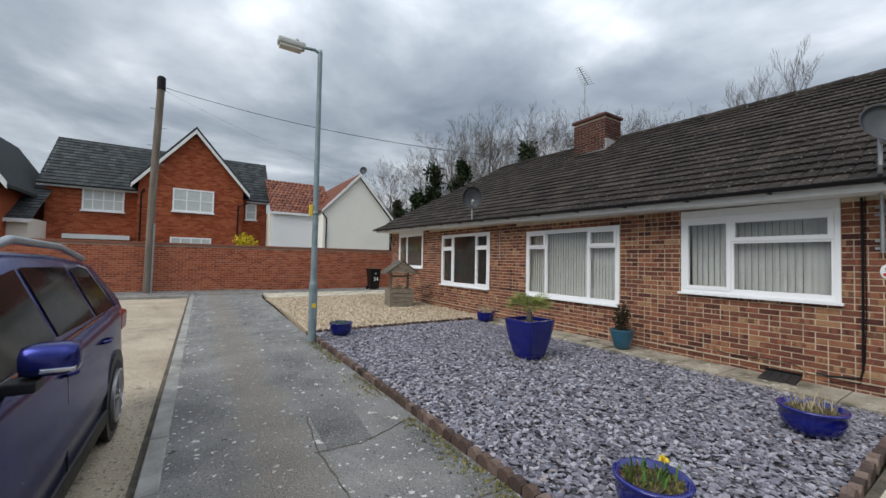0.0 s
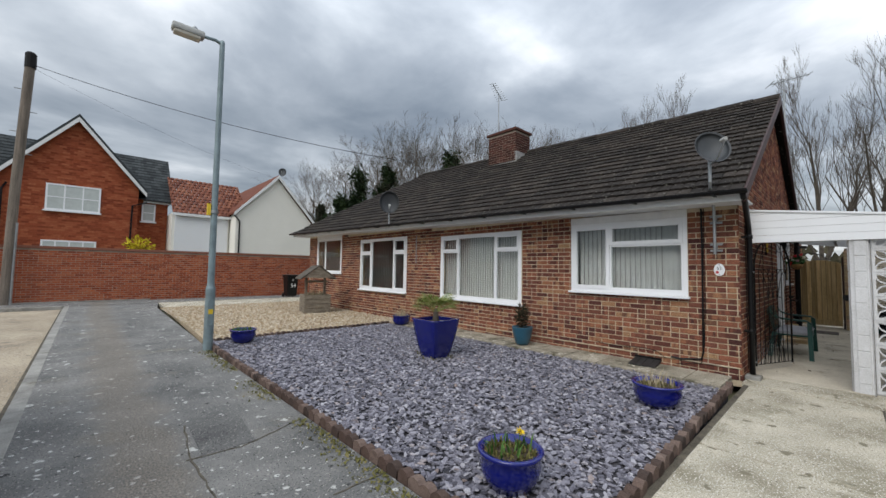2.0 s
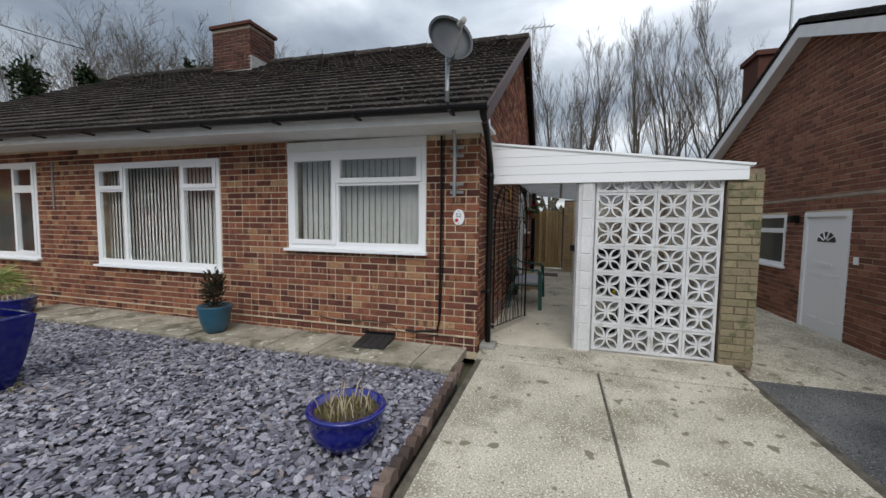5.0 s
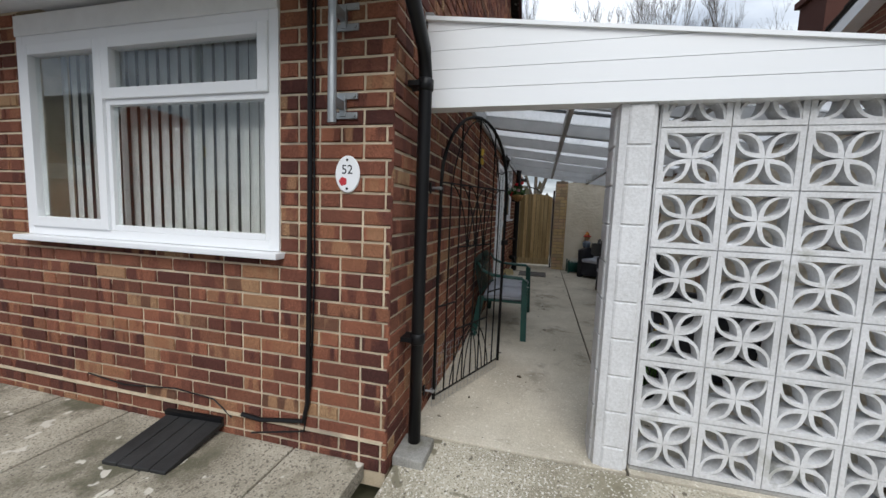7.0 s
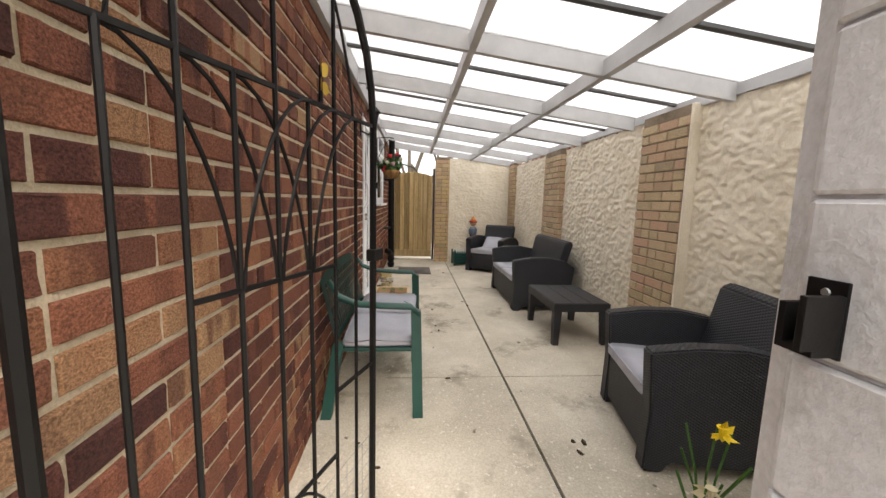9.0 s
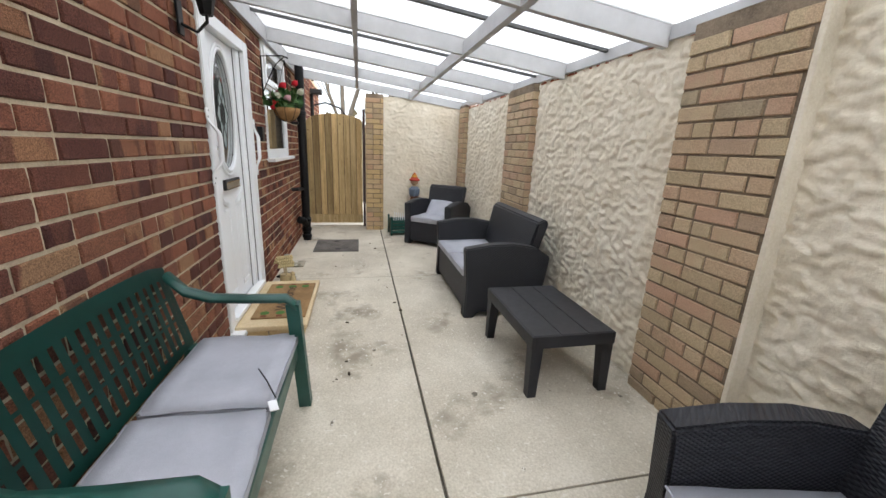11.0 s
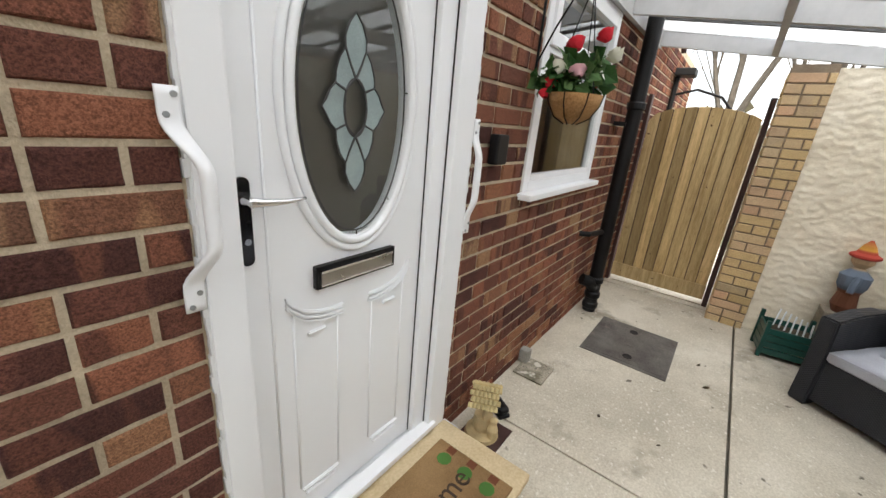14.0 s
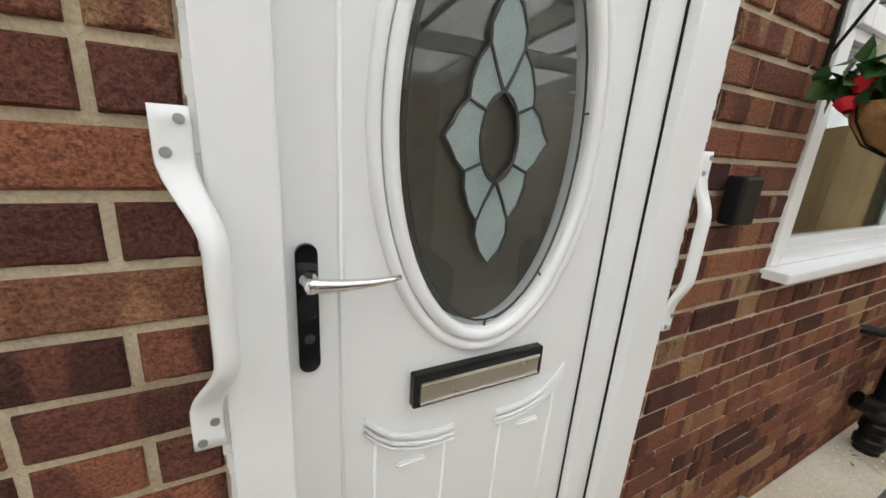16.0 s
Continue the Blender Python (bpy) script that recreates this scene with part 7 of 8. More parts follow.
p3, t3 = bowl_pot((4.84, 0.98, 0.02), 0.24, 0.24, blue_glaze, "round blue glazed bowl of trimmed dead stalks")
sprigs(p3, 120, t3, 0.19, 0.05, moss, 0.014)
sprigs(p3, 50, t3, 0.16, 0.16, straw, 0.009)
p2, t2 = bowl_pot((2.46, 7.32, 0.02), 0.22, 0.25, blue_glaze, "round blue glazed bowl beside the lamp post")
sprigs(p2, 90, t2, 0.18, 0.08, leaf_green, 0.012)
p5, t5 = bowl_pot((6.2, 7.38, 0.02), 0.23, 0.24, blue_glaze, "round blue glazed bowl against the brick wall")
sprigs(p5, 90, t5, 0.17, 0.22, straw, 0.008)
p4, t4 = bowl_pot((6.42, 3.83, 0.03), 0.20, 0.34, teal_glaze, "teal glazed pot with a small dark conifer", kind="tall")
part("conifer", blade_cloud(420, (0, 0, t4 + 0.22), 0.17, 0.075, (0.7, 0.7, 1.5), -0.8, 0.25, 0.3), pieces("conifer leaf", ((0.0, (0.02, 0.025, 0.015)), (0.6, (0.045, 0.04, 0.025)), (1.0, (0.08, 0.06, 0.035))), False, 0.2, 60, 0.8, 0.2), p4, "dark green and brown conifer foliage", kind="stuff")
part("stem", rod(bmesh.new(), (0, 0, t4), (0, 0, t4 + 0.3), 0.012, None, 6), twig_mat, p4)
pb, tb = bowl_pot((4.50, 4.2, 0.015), 0.29, 0.62, blue_glaze, "tall square blue glazed planter with a fan palm", 0.9, kind="tall")
sprigs(pb, 60, 0.0, 0.32, 0.07, moss, 0.014)
part("palm_trunk", lathe(bmesh.new(), [(0.045, 0.54), (0.05, 0.62), (0.04, 0.72), (0.02, 0.78)], 10), twig_mat, pb)
for k in range(15):
    a = k * 2.4
    el = 0.25 + 0.75 * (k / 15)
    d = Vector((math.cos(a) * math.cos(el), math.sin(a) * math.cos(el), math.sin(el)))
    s0 = Vector((0, 0, 0.72))
    hub = s0 + d * 0.22
    bm = bmesh.new()
    pipe(bm, [s0, s0 + d * 0.12, hub], 0.005, 5)
    sd = d.cross(Vector((0, 0, 1))).normalized()
    for q in range(13):
        an = (q - 6) / 6 * 1.35
        t = (d * math.cos(an) + sd * math.sin(an)).normalized()
        n_ = t.cross(sd.cross(d)).normalized() * 0.011
        e1, e2 = hub + t * 0.16, hub + t * 0.27 - Vector((0, 0, 0.05))
        vs = [bm.verts.new(x) for x in (hub, e1 + n_, e2, e1 - n_)]
        bm.faces.new(vs)
    part("frond", bm, pieces("palm leaf", ((0.0, (0.08, 0.13, 0.02)), (0.6, (0.17, 0.22, 0.05)), (1.0, (0.30, 0.27, 0.10))), False, 0.2, 60, 0.6, 0.1) if k == 0 else bpy.data.materials["palm leaf"], pb, "green fan-shaped palm frond")

weeds = thing("edge_weeds", "sparse moss and weeds along the garden edge", "weeds", (1.8, 4, 0), kind="stuff")
bm = bmesh.new()
for k in range(1500):
    y = rng.uniform(0.7, 7.2)
    if noise.noise(Vector((0, y * 1.3, 5))) < -0.1:
        continue
    x = 1.86 - abs(rng.gauss(0, 0.09))
    s = rng.uniform(0.006, 0.02)
    a = rng.uniform(0, 6.28)
    vs = [bm.verts.new((x - 1.8 + s * math.cos(a + q), y - 4 + s * math.sin(a + q), 0.002 + (0.022 * rng.random() if q > 2 else 0))) for q in (0, 2.1, 4.2)]
    bm.faces.new(vs)
part("weed_tufts", bm, moss, weeds, kind="stuff")

# wishing well planter
well = thing("wishing_well", "weathered wooden wishing-well planter on the pebbles", "planter", (5.65, 11.25, 0.0), -12)
well.scale = (1.15, 1.15, 1.1)
roof_wood = surface("dark weathered wood", (0.05, 0.042, 0.034), (0.14, 0.12, 0.095), 4, 50, 0.9, 0.5, stretch=(1, 1, 5))
for k in range(4):
    z = 0.02 + k * 0.13
    part("plank", B((-0.32, 0.32, -0.33, -0.30, z, z + 0.122), bevel=0.006), old_wood, well)
    part("plank", B((-0.32, 0.32, 0.30, 0.33, z, z + 0.122), bevel=0.006), old_wood, well)
    part("plank", B((-0.35, -0.32, -0.33, 0.33, z, z + 0.122), bevel=0.006), old_wood, well)
    part("plank", B((0.32, 0.35, -0.33, 0.33, z, z + 0.122), bevel=0.006), old_wood, well)
part("soil", B((-0.3, 0.3, -0.3, 0.3, 0.3, 0.46)), soil, well)
for s in (-1, 1):
    part("post", B((s * 0.25 - 0.03, s * 0.25 + 0.03, -0.03, 0.03, 0.4, 1.15), bevel=0.004), old_wood, well)
    for k in range(4):
        t0, t1_ = k / 4, (k + 1) / 4
        o = [(s * 0.02 + s * 0.45 * t0, 1.33 - 0.36 * t0), (s * 0.02 + s * 0.45 * t1_, 1.33 - 0.36 * t1_ + 0.0), (s * 0.02 + s * 0.45 * t1_, 1.36 - 0.36 * t1_), (s * 0.02 + s * 0.45 * t0, 1.36 - 0.36 * t0 + 0.012)]
        part("roof_slat", prism(bmesh.new(), o, "y", -0.42, 0.42), roof_wood, well)
part("windlass", rod(bmesh.new(), (-0.3, 0, 0.9), (0.34, 0, 0.9), 0.03, None, 10), old_wood, well)
part("gable_board", prism(bmesh.new(), [(-0.4, 1.02), (0.4, 1.02), (0, 1.33)], "y", -0.40, -0.385), old_wood, well)
sprigs(well, 120, 0.46, 0.28, 0.2, straw, 0.012)

# wheeled bin
bn = thing("wheelie_bin", "black plastic wheelie bin numbered 54", "bin", (7.45, 17.9, 0.0), 0)
bm = prism(bmesh.new(), [(-0.26, -0.30), (0.26, -0.30), (0.26, 0.30), (-0.26, 0.30)], "z", 0.06, 1.0)
for v in bm.verts:
    if v.co.z < 0.5:
        v.co.x *= 0.84
        v.co.y *= 0.8
bmesh.ops.bevel(bm, geom=bm.edges[:], offset=0.03, segments=2, affect="EDGES")
part("body", bm, black_plastic, bn)
part("lid", B((-0.29, 0.29, -0.34, 0.33, 1.0, 1.07), bevel=0.03), black_plastic, bn)
part("handle", rod(bmesh.new(), (-0.25, 0.37, 0.98), (0.25, 0.37, 0.98), 0.018, None, 8), black_plastic, bn)
for s in (-1, 1):
    part("wheel", rod(bmesh.new(), (s * 0.2, 0.27, 0.1), (s * 0.26, 0.27, 0.1), 0.1, None, 18), black_plastic, bn)
lettering("54", 0.26, pose(0.02, -0.292, 0.55, 90, 0, 0), upvc, bn, "numerals", 0.002)
bm = lathe(bmesh.new(), [(0.05, 0), (0.001, 0.003)], 16)
bm.transform(pose(0, -0.297, 0.82, 90))
part("badge", bm, plain("grey badge", (0.3, 0.3, 0.3), 0.6), bn)

# street lamp
lp = thing("street_lamp", "grey painted steel street lamp with a side arm", "street lamp", (1.84, 7.08, 0))
part("base_column", lathe(bmesh.new(), [(0.075, 0), (0.075, 1.05), (0.062, 1.10), (0.058, 1.14)], 20), lamp_paint, lp)
part("column", lathe(bmesh.new(), [(0.056, 1.1), (0.05, 2.5), (0.042, 5.42), (0.03, 5.47)], 16), lamp_paint, lp)
part("access_door", B((-0.045, 0.045, -0.085, -0.07, 0.42, 0.86), bevel=0.006), lamp_paint, lp)
part("notice", B((-0.035, 0.035, -0.088, -0.078, 0.62, 0.70)), plain("yellow label", (0.75, 0.52, 0.03), 0.6), lp, "small yellow warning label")
part("collar", lathe(bmesh.new(), [(0.066, 0), (0.066, 0.05)], 16, (0, 0, 2.36)), galv, lp)
part("band_sign", B((-0.11, -0.06, -0.03, 0.03, 2.32, 2.52)), plain("yellow sign", (0.75, 0.52, 0.03), 0.6), lp, "yellow band sign on the column")
part("arm", pipe(bmesh.new(), [(0, 0, 5.40), (-0.1, 0, 5.44), (-0.3, -0.01, 5.42)], 0.028, 10), lamp_paint, lp)
hd = part("lantern", B((-0.75, -0.28, -0.11, 0.09, 5.36, 5.47), bevel=0.035), plain("pale grey lantern paint", (0.50, 0.51, 0.49), 0.5, 0, 0.25, 0.1), lp, "pale grey lantern head")
part("lens", B((-0.72, -0.34, -0.09, 0.07, 5.31, 5.37), bevel=0.02), plain("lamp lens", (0.55, 0.52, 0.44), 0.3), hd)
part("photocell", lathe(bmesh.new(), [(0.04, 0), (0.04, 0.06), (0.015, 0.09)], 12, (-0.42, 0, 5.46)), galv, hd)

# telegraph pole and wires
tp = thing("telegraph_pole", "weathered wooden telegraph pole by the wall", "pole", (-1.72, 18.9, 0), 0)
part("shaft", pipe(bmesh.new(), [(0, 0, -0.1), (0.06, 0, 4), (0.2, 0, 8.7)], 0.13, 14), pole_wood, tp)
part("cable_guard", pipe(bmesh.new(), [(0.14, -0.03, 0.0), (0.16, -0.03, 2.8)], 0.045, 8), galv, tp)
part("head_sleeve", lathe(bmesh.new(), [(0.15, 0), (0.15, 0.5), (0.1, 0.56)], 12, (0.195, 0, 8.25)), black_iron, tp)
for k in range(4):
    part("step_iron", rod(bmesh.new(), (0.1 + 0.02 * k - 0.3 * (k % 2), 0, 5.2 + k * 0.75), (0.1 + 0.02 * k + 0.3 * ((k + 1) % 2), 0, 5.2 + k * 0.75), 0.015, None, 5), galv, tp)
def wire(a, b, sag, r=0.012):
    a, b = Vector(a), Vector(b)
    return pipe(bmesh.new(), [a.lerp(b, k / 16) - Vector((0, 0, sag * 4 * (k / 16) * (1 - k / 16))) for k in range(17)], r, 4)


solid("telephone_wire", wire((-1.5, 18.9, 8.4), (9.4, 11.0, 5.6), 0.35), black_plastic, "black telephone wire from the pole to the roofs", "cable")
solid("telephone_wire", wire((-1.5, 18.9, 8.3), (11.0, 25.2, 7.0), 0.4, 0.004), black_plastic, "black telephone wire from the pole to the far house", "cable")

# ---- far side: boundary wall and houses ----
bw = thing("boundary_wall", "long red brick boundary wall with a brick-on-edge coping", "wall", kind="structure")
part("mortar_core", B((-12, 9.5, 19.21, 19.42, -0.2, 1.98)), mortar_grey, bw)
brickwork(bw, "brick", (-7.5, 19.21, -0.05), 0, 17.0, 0, 1.96, [], (red_all, red_all), gauge=0.085, pitch=0.24, heads=0.05, joint=0.015)
part("coping", B((-12, 9.5, 19.17, 19.46, 1.96, 2.06), bevel=0.012), nb_all, bw)
solid("wall_plinth", B((-12, 2.2, 19.12, 19.2, 0, 0.06)), kerb_mat, "pale concrete footing at the wall foot", "wall", "structure")

def gable_house(name, label):
    return thing(name, label, "house")


def far_window(h, x0, x1, z0, z1, y, cols, rows_):
    w = part("window", B((x0, x1, y - 0.05, y + 0.02, z0, z0 + 0.08), (x0, x1, y - 0.05, y + 0.02, z1 - 0.08, z1), (x0, x0 + 0.08, y - 0.05, y + 0.02, z0 + 0.08, z1 - 0.08), (x1 - 0.08, x1, y - 0.05, y + 0.02, z0 + 0.08, z1 - 0.08)), upvc, h)
    for k in range(1, cols):
        x = x0 + (x1 - x0) * k / cols
        part("glazing_bar", B((x - 0.03, x + 0.03, y - 0.045, y + 0.01, z0 + 0.08, z1 - 0.08)), upvc, w)
    for k in range(1, rows_):
        z = z0 + (z1 - z0) * k / rows_
        part("glazing_bar", B((x0 + 0.08, x1 - 0.08, y - 0.04, y + 0.01, z - 0.025, z + 0.025)), upvc, w)
    part("pane", B((x0 + 0.06, x1 - 0.06, y - 0.03, y - 0.02, z0 + 0.06, z1 - 0.06)), plain("netted pane", (0.56, 0.60, 0.58), 0.1), w)
    part("window_sill", B((x0 - 0.06, x1 + 0.06, y - 0.1, y, z0 - 0.07, z0)), upvc, w)


rh = gable_house("red_brick_house", "two-storey red brick house with a slate roof and gabled wing")
part("wall", B((-7.0, 3.7, 28.02, 34, -0.2, 5.3)), red_all, rh)
part("wing_wall", prism(bmesh.new(), [(-3.05, -0.2), (2.2, -0.2), (2.2, 5.7), (-0.4, 8.95), (-3.05, 5.75)], "y", 27.02, 29), red_all, rh)
brickwork(rh, "brick", (-7.0, 28.02, 0), 0, 3.95, 1.8, 5.25, [], (red_all, red_all), gauge=0.1, pitch=0.28, heads=0.0, joint=0.012)
brickwork(rh, "brick", (-3.05, 27.02, 0), 0, 5.25, 1.8, 8.9, [], (red_all, red_all), gauge=0.1, pitch=0.28, heads=0.0, joint=0.012, top=lambda u: 8.9 - abs(u - 2.65) * 1.23)
brickwork(rh, "brick", (2.2, 28.02, 0), 0, 1.5, 1.8, 5.25, [], (red_all, red_all), gauge=0.1, pitch=0.28, heads=0.0, joint=0.012)


def roof_rows(parent, x0, x1, y0, z0, y1, z1, mat, gauge=0.3, width=0.3, name="roof_slope", wave=0.0):
    """A tiled slope facing -y, from its eaves to its ridge, in lapped courses."""
    verts, faces = [], []
    L = math.hypot(y1 - y0, z1 - z0)
    n = int(L / gauge)
    dy, dz = (y1 - y0) / L, (z1 - z0) / L
    for r in range(n + 1):
        v0, v1 = r * gauge, min((r + 1) * gauge + 0.03, L + 0.05)
        x = x0 - (width / 2 if r % 2 else 0)
        while x < x1:
            a, b = max(x, x0) + 0.004, min(x + width, x1) - 0.004
            if b - a > 0.03:
                o = len(verts)
                lift = 0.035
                m = (a + b) / 2
                for xx, hh in ((a, 0), (m, wave), (b, 0)):
                    verts.extend([(xx, y0 + dy * v0 - dz * (lift + hh), z0 + dz * v0 + dy * (lift + hh)), (xx, y0 + dy * v0, z0 + dz * v0), (xx, y0 + dy * v1 - dz * hh, z0 + dz * v1 + dy * hh)])
                faces.extend([(o, o + 3, o + 5, o + 2), (o + 3, o + 6, o + 8, o + 5), (o + 1, o + 4, o + 3, o), (o + 4, o + 7, o + 6, o + 3)])
            x += width
    ob = new(name, mesh_of(name, verts, faces, mat))
    ob.parent = parent
    return ob


roof_rows(rh, -7.3, 3.95, 27.75, 5.25, 31, 8.45, slate_roof)
part("roof_back", prism(bmesh.new(), [(28.1, 5.25), (31.05, 8.4), (34.2, 5.25)], "x", -7.2, 3.9), slate_roof, rh)
for s in (-1, 1):
    o = [(-0.4, 9.1), (-0.4 + s * 3.0, 5.45), (-0.4 + s * 3.0, 5.62), (-0.4, 9.28)]
    part("wing_roof", prism(bmesh.new(), o, "y", 26.75, 31.0), slate_roof, rh)
    o = [(-0.4, 8.86), (-0.4 + s * 2.95, 5.28), (-0.4 + s * 2.95, 5.50), (-0.4, 9.1)]
    part("bargeboard", prism(bmesh.new(), o, "y", 26.7, 26.78), white_paint, rh, "white painted bargeboard")
for x0, x1 in ((-7.3, -3.1), (2.5, 3.95)):
    part("gutter", B((x0, x1, 27.66, 27.76, 5.2, 5.28), bevel=0.015), black_plastic, rh)
    part("fascia", B((x0, x1, 27.765, 27.8, 5.1, 5.28)), white_paint, rh)
part("downpipe", pipe(bmesh.new(), [(-2.75, 26.9, 5.3), (-2.9, 26.95, 5.0), (-2.9, 26.95, 1.5)], 0.045, 8), black_plastic, rh)
part("downpipe", pipe(bmesh.new(), [(2.6, 26.9, 5.0), (1.95, 26.95, 4.75), (1.9, 26.95, 1.5)], 0.045, 8), black_plastic, rh)
far_window(rh, -5.55, -3.75, 3.95, 5.15, 28.0, 4, 2)
far_window(rh, -1.45, 0.62, 4.15, 5.5, 27.0, 3, 2)
far_window(rh, 2.45, 3.1, 4.0, 5.05, 28.0, 1, 2)
far_window(rh, -1.5, 0.55, 1.2, 2.62, 27.0, 4, 1)
part("porch_fascia", B((-6.2, -3.4, 27.6, 28.0, 2.35, 2.6)), white_paint, rh)
gh = gable_house("garage_link", "single-storey link with a white roller door and pantile roof")
part("wall", B((3.72, 6.7, 26.3, 30, -0.2, 4.5)), cream_far, gh)
for k in range(22):
    z = 1.9 + k * 0.115
    part("shutter_slat", B((3.85, 6.62, 26.24, 26.3, z, z + 0.105), bevel=0.01), upvc, gh)
roof_rows(gh, 3.7, 7.8, 26.1, 4.5, 29, 7.0, pantile, 0.33, 0.26, "roof_slope", 0.04)
part("fascia", B((3.7, 6.75, 26.05, 26.1, 4.35, 4.5)), white_paint, gh)
wh = gable_house("cream_house", "cream rendered gable house with a red pantile roof")
part("wall", prism(bmesh.new(), [(6.75, -0.2), (11.5, -0.2), (11.5, 4.45), (9.15, 7.2), (6.75, 4.6)], "y", 25.0, 34), cream_far, wh)
for s, ex in ((-1, 6.6), (1, 11.7)):
    ez = 4.62 if s < 0 else 4.4
    part("bargeboard", prism(bmesh.new(), [(9.15, 7.2), (ex, ez - 0.1), (ex, ez + 0.1), (9.15, 7.42)], "y", 24.8, 24.88), white_paint, wh, "white painted bargeboard")
    part("roof_slope", prism(bmesh.new(), [(9.15, 7.3), (ex, ez), (ex, ez + 0.12), (9.15, 7.45)], "y", 24.86, 34), pantile, wh)
part("downpipe", pipe(bmesh.new(), [(6.6, 24.9, 4.6), (6.95, 24.95, 4.2), (6.95, 24.95, 1.5)], 0.045, 8), black_plastic, wh)
dish("satellite_dish", "small satellite dish on the cream gable", [(0, 0, 0), (0, 0, 0.25)], (-0.5, -0.8, 0.2), 0.26, (9.4, 24.9, 7.35))
lh = gable_house("left_house", "dark roofed red house at the edge of the close")
part("wall", prism(bmesh.new(), [(-13, -0.2), (-7.6, -0.2), (-7.6, 4.4), (-9.0, 7.0), (-13, 7.0)], "y", 24.0, 32), red_all, lh)
part("bargeboard", prism(bmesh.new(), [(-9.2, 7.3), (-7.15, 4.3), (-7.15, 4.6), (-9.2, 7.7)], "y", 23.8, 23.9), white_paint, lh)
part("roof", prism(bmesh.new(), [(-9.2, 7.4), (-7.1, 4.35), (-7.1, 4.5), (-9.2, 7.7)], "y", 23.9, 32), slate_roof, lh)
lg = gable_house("left_garage", "low garage with a grey slate roof behind the wall")
part("wall", B((-13, -6.9, 25.5, 29, -0.2, 3.2)), cream_far, lg)
roof_rows(lg, -13, -6.7, 25.2, 3.1, 28, 4.9, slate_roof)
part("eaves_band", B((-13, -6.7, 25.1, 25.2, 2.95, 3.12)), white_paint, lg)
shrub = thing("yellow_shrub", "yellow forsythia shrub above the boundary wall", "shrub", (1.9, 21, 0))
part("crown", blade_cloud(420, (0, 0, 2.15), 0.6, 0.16, (0.9, 0.6, 0.9), 0, 0.2, 0.5), yellow_leaf, shrub, kind="stuff")
part("trunk", rod(bmesh.new(), (0, 0, -0.2), (0, 0, 2.0), 0.05, 0.03, 8), twig_mat, shrub)

# ---- house next door ----
nh = gable_house("neighbour_bungalow", "brown brick bungalow with a gable end and white trim")
YN = -4.02
nho = [(5.4, -0.3), (15.2, -0.3), (15.2, 2.45), (10.3, 4.5), (5.4, 2.45)]
ND, NW = (9.17, 10.17, -0.15, 1.66), (10.67, 12.03, 0.76, 1.65)
part("mortar_wall", B(*[(a, b, YN - 0.25, YN - 0.009, z0, z1) for a, b, z0, z1 in with_holes(5.4, 15.2, -0.3, 2.45, (ND, NW))]), mortar, nh)
part("gable_wall", prism(bmesh.new(), [(5.4, 2.45), (15.2, 2.45), (10.3, 4.5)], "y", YN - 0.25, YN - 0.009), mortar, nh)
def nb_top(u):
    x = 15.2 - u
    return 4.5 + 0.14 - abs(x - 10.3) * 0.418 + 0.14


brickwork(nh, "brick", (15.2, YN - 0.009, -0.14), 180, 9.8, 0, 4.6, [(15.2 - b, 15.2 - a, z0 + 0.14, z1 + 0.14) for a, b, z0, z1 in (ND, NW)], (nb_all, nb_all), heads=0.1, top=nb_top, joint=0.01)
part("string_course", B((5.4, 15.2, YN - 0.005, YN + 0.006, 1.86, 1.9)), mortar_grey, nh)
for s in (-1, 1):
    ex = 10.3 + s * 5.3
    part("bargeboard", prism(bmesh.new(), [(10.3, 4.42), (ex, 2.22), (ex, 2.42), (10.3, 4.64)], "y", YN + 0.16, YN + 0.2), white_paint, nh, "white painted bargeboard")
    part("verge_soffit", prism(bmesh.new(), [(10.3, 4.44), (ex, 2.24), (ex, 2.27), (10.3, 4.47)], "y", YN, YN + 0.16), white_paint, nh)
    bm = prism(bmesh.new(), [(10.3, 4.6), (ex, 2.4), (ex, 2.48), (10.3, 4.7)], "y", YN - 8, YN + 0.2)
    part("roof_slope", bm, tile_all, nh)
    for k in range(17):
        t = k / 17
        x, z = 10.3 + s * 5.3 * (1 - t), 2.48 + 2.22 * t
        x2, z2 = x - s * 5.3 / 17 * 1.03, z + 2.22 / 17 * 1.03
        part("tile_course", prism(bmesh.new(), [(x, z - 0.01), (x, z + 0.03), (x2, z2 + 0.006), (x2, z2 - 0.02)], "y", YN - 8, YN + 0.21), tile_all, nh)
nd_ = part("door", B((ND[0], ND[0] + 0.07, YN - 0.03, YN + 0.01, ND[2], ND[3]), (ND[1] - 0.07, ND[1], YN - 0.03, YN + 0.01, ND[2], ND[3]), (ND[0] + 0.07, ND[1] - 0.07, YN - 0.03, YN + 0.01, ND[3] - 0.07, ND[3]), (ND[0] + 0.07, ND[1] - 0.07, YN - 0.06, YN - 0.02, ND[2], ND[3] - 0.07)), upvc, nh, "white plastic side door with a fanlight")
fan = bmesh.new()
fp = [(9.67 + 0.2 * math.cos(math.pi * k / 12), 1.22 + 0.15 * math.sin(math.pi * k / 12)) for k in range(13)]
prism(fan, fp, "y", YN - 0.022, YN - 0.016)
part("fanlight", fan, plain("dark pane", (0.05, 0.055, 0.06), 0.08), nd_)
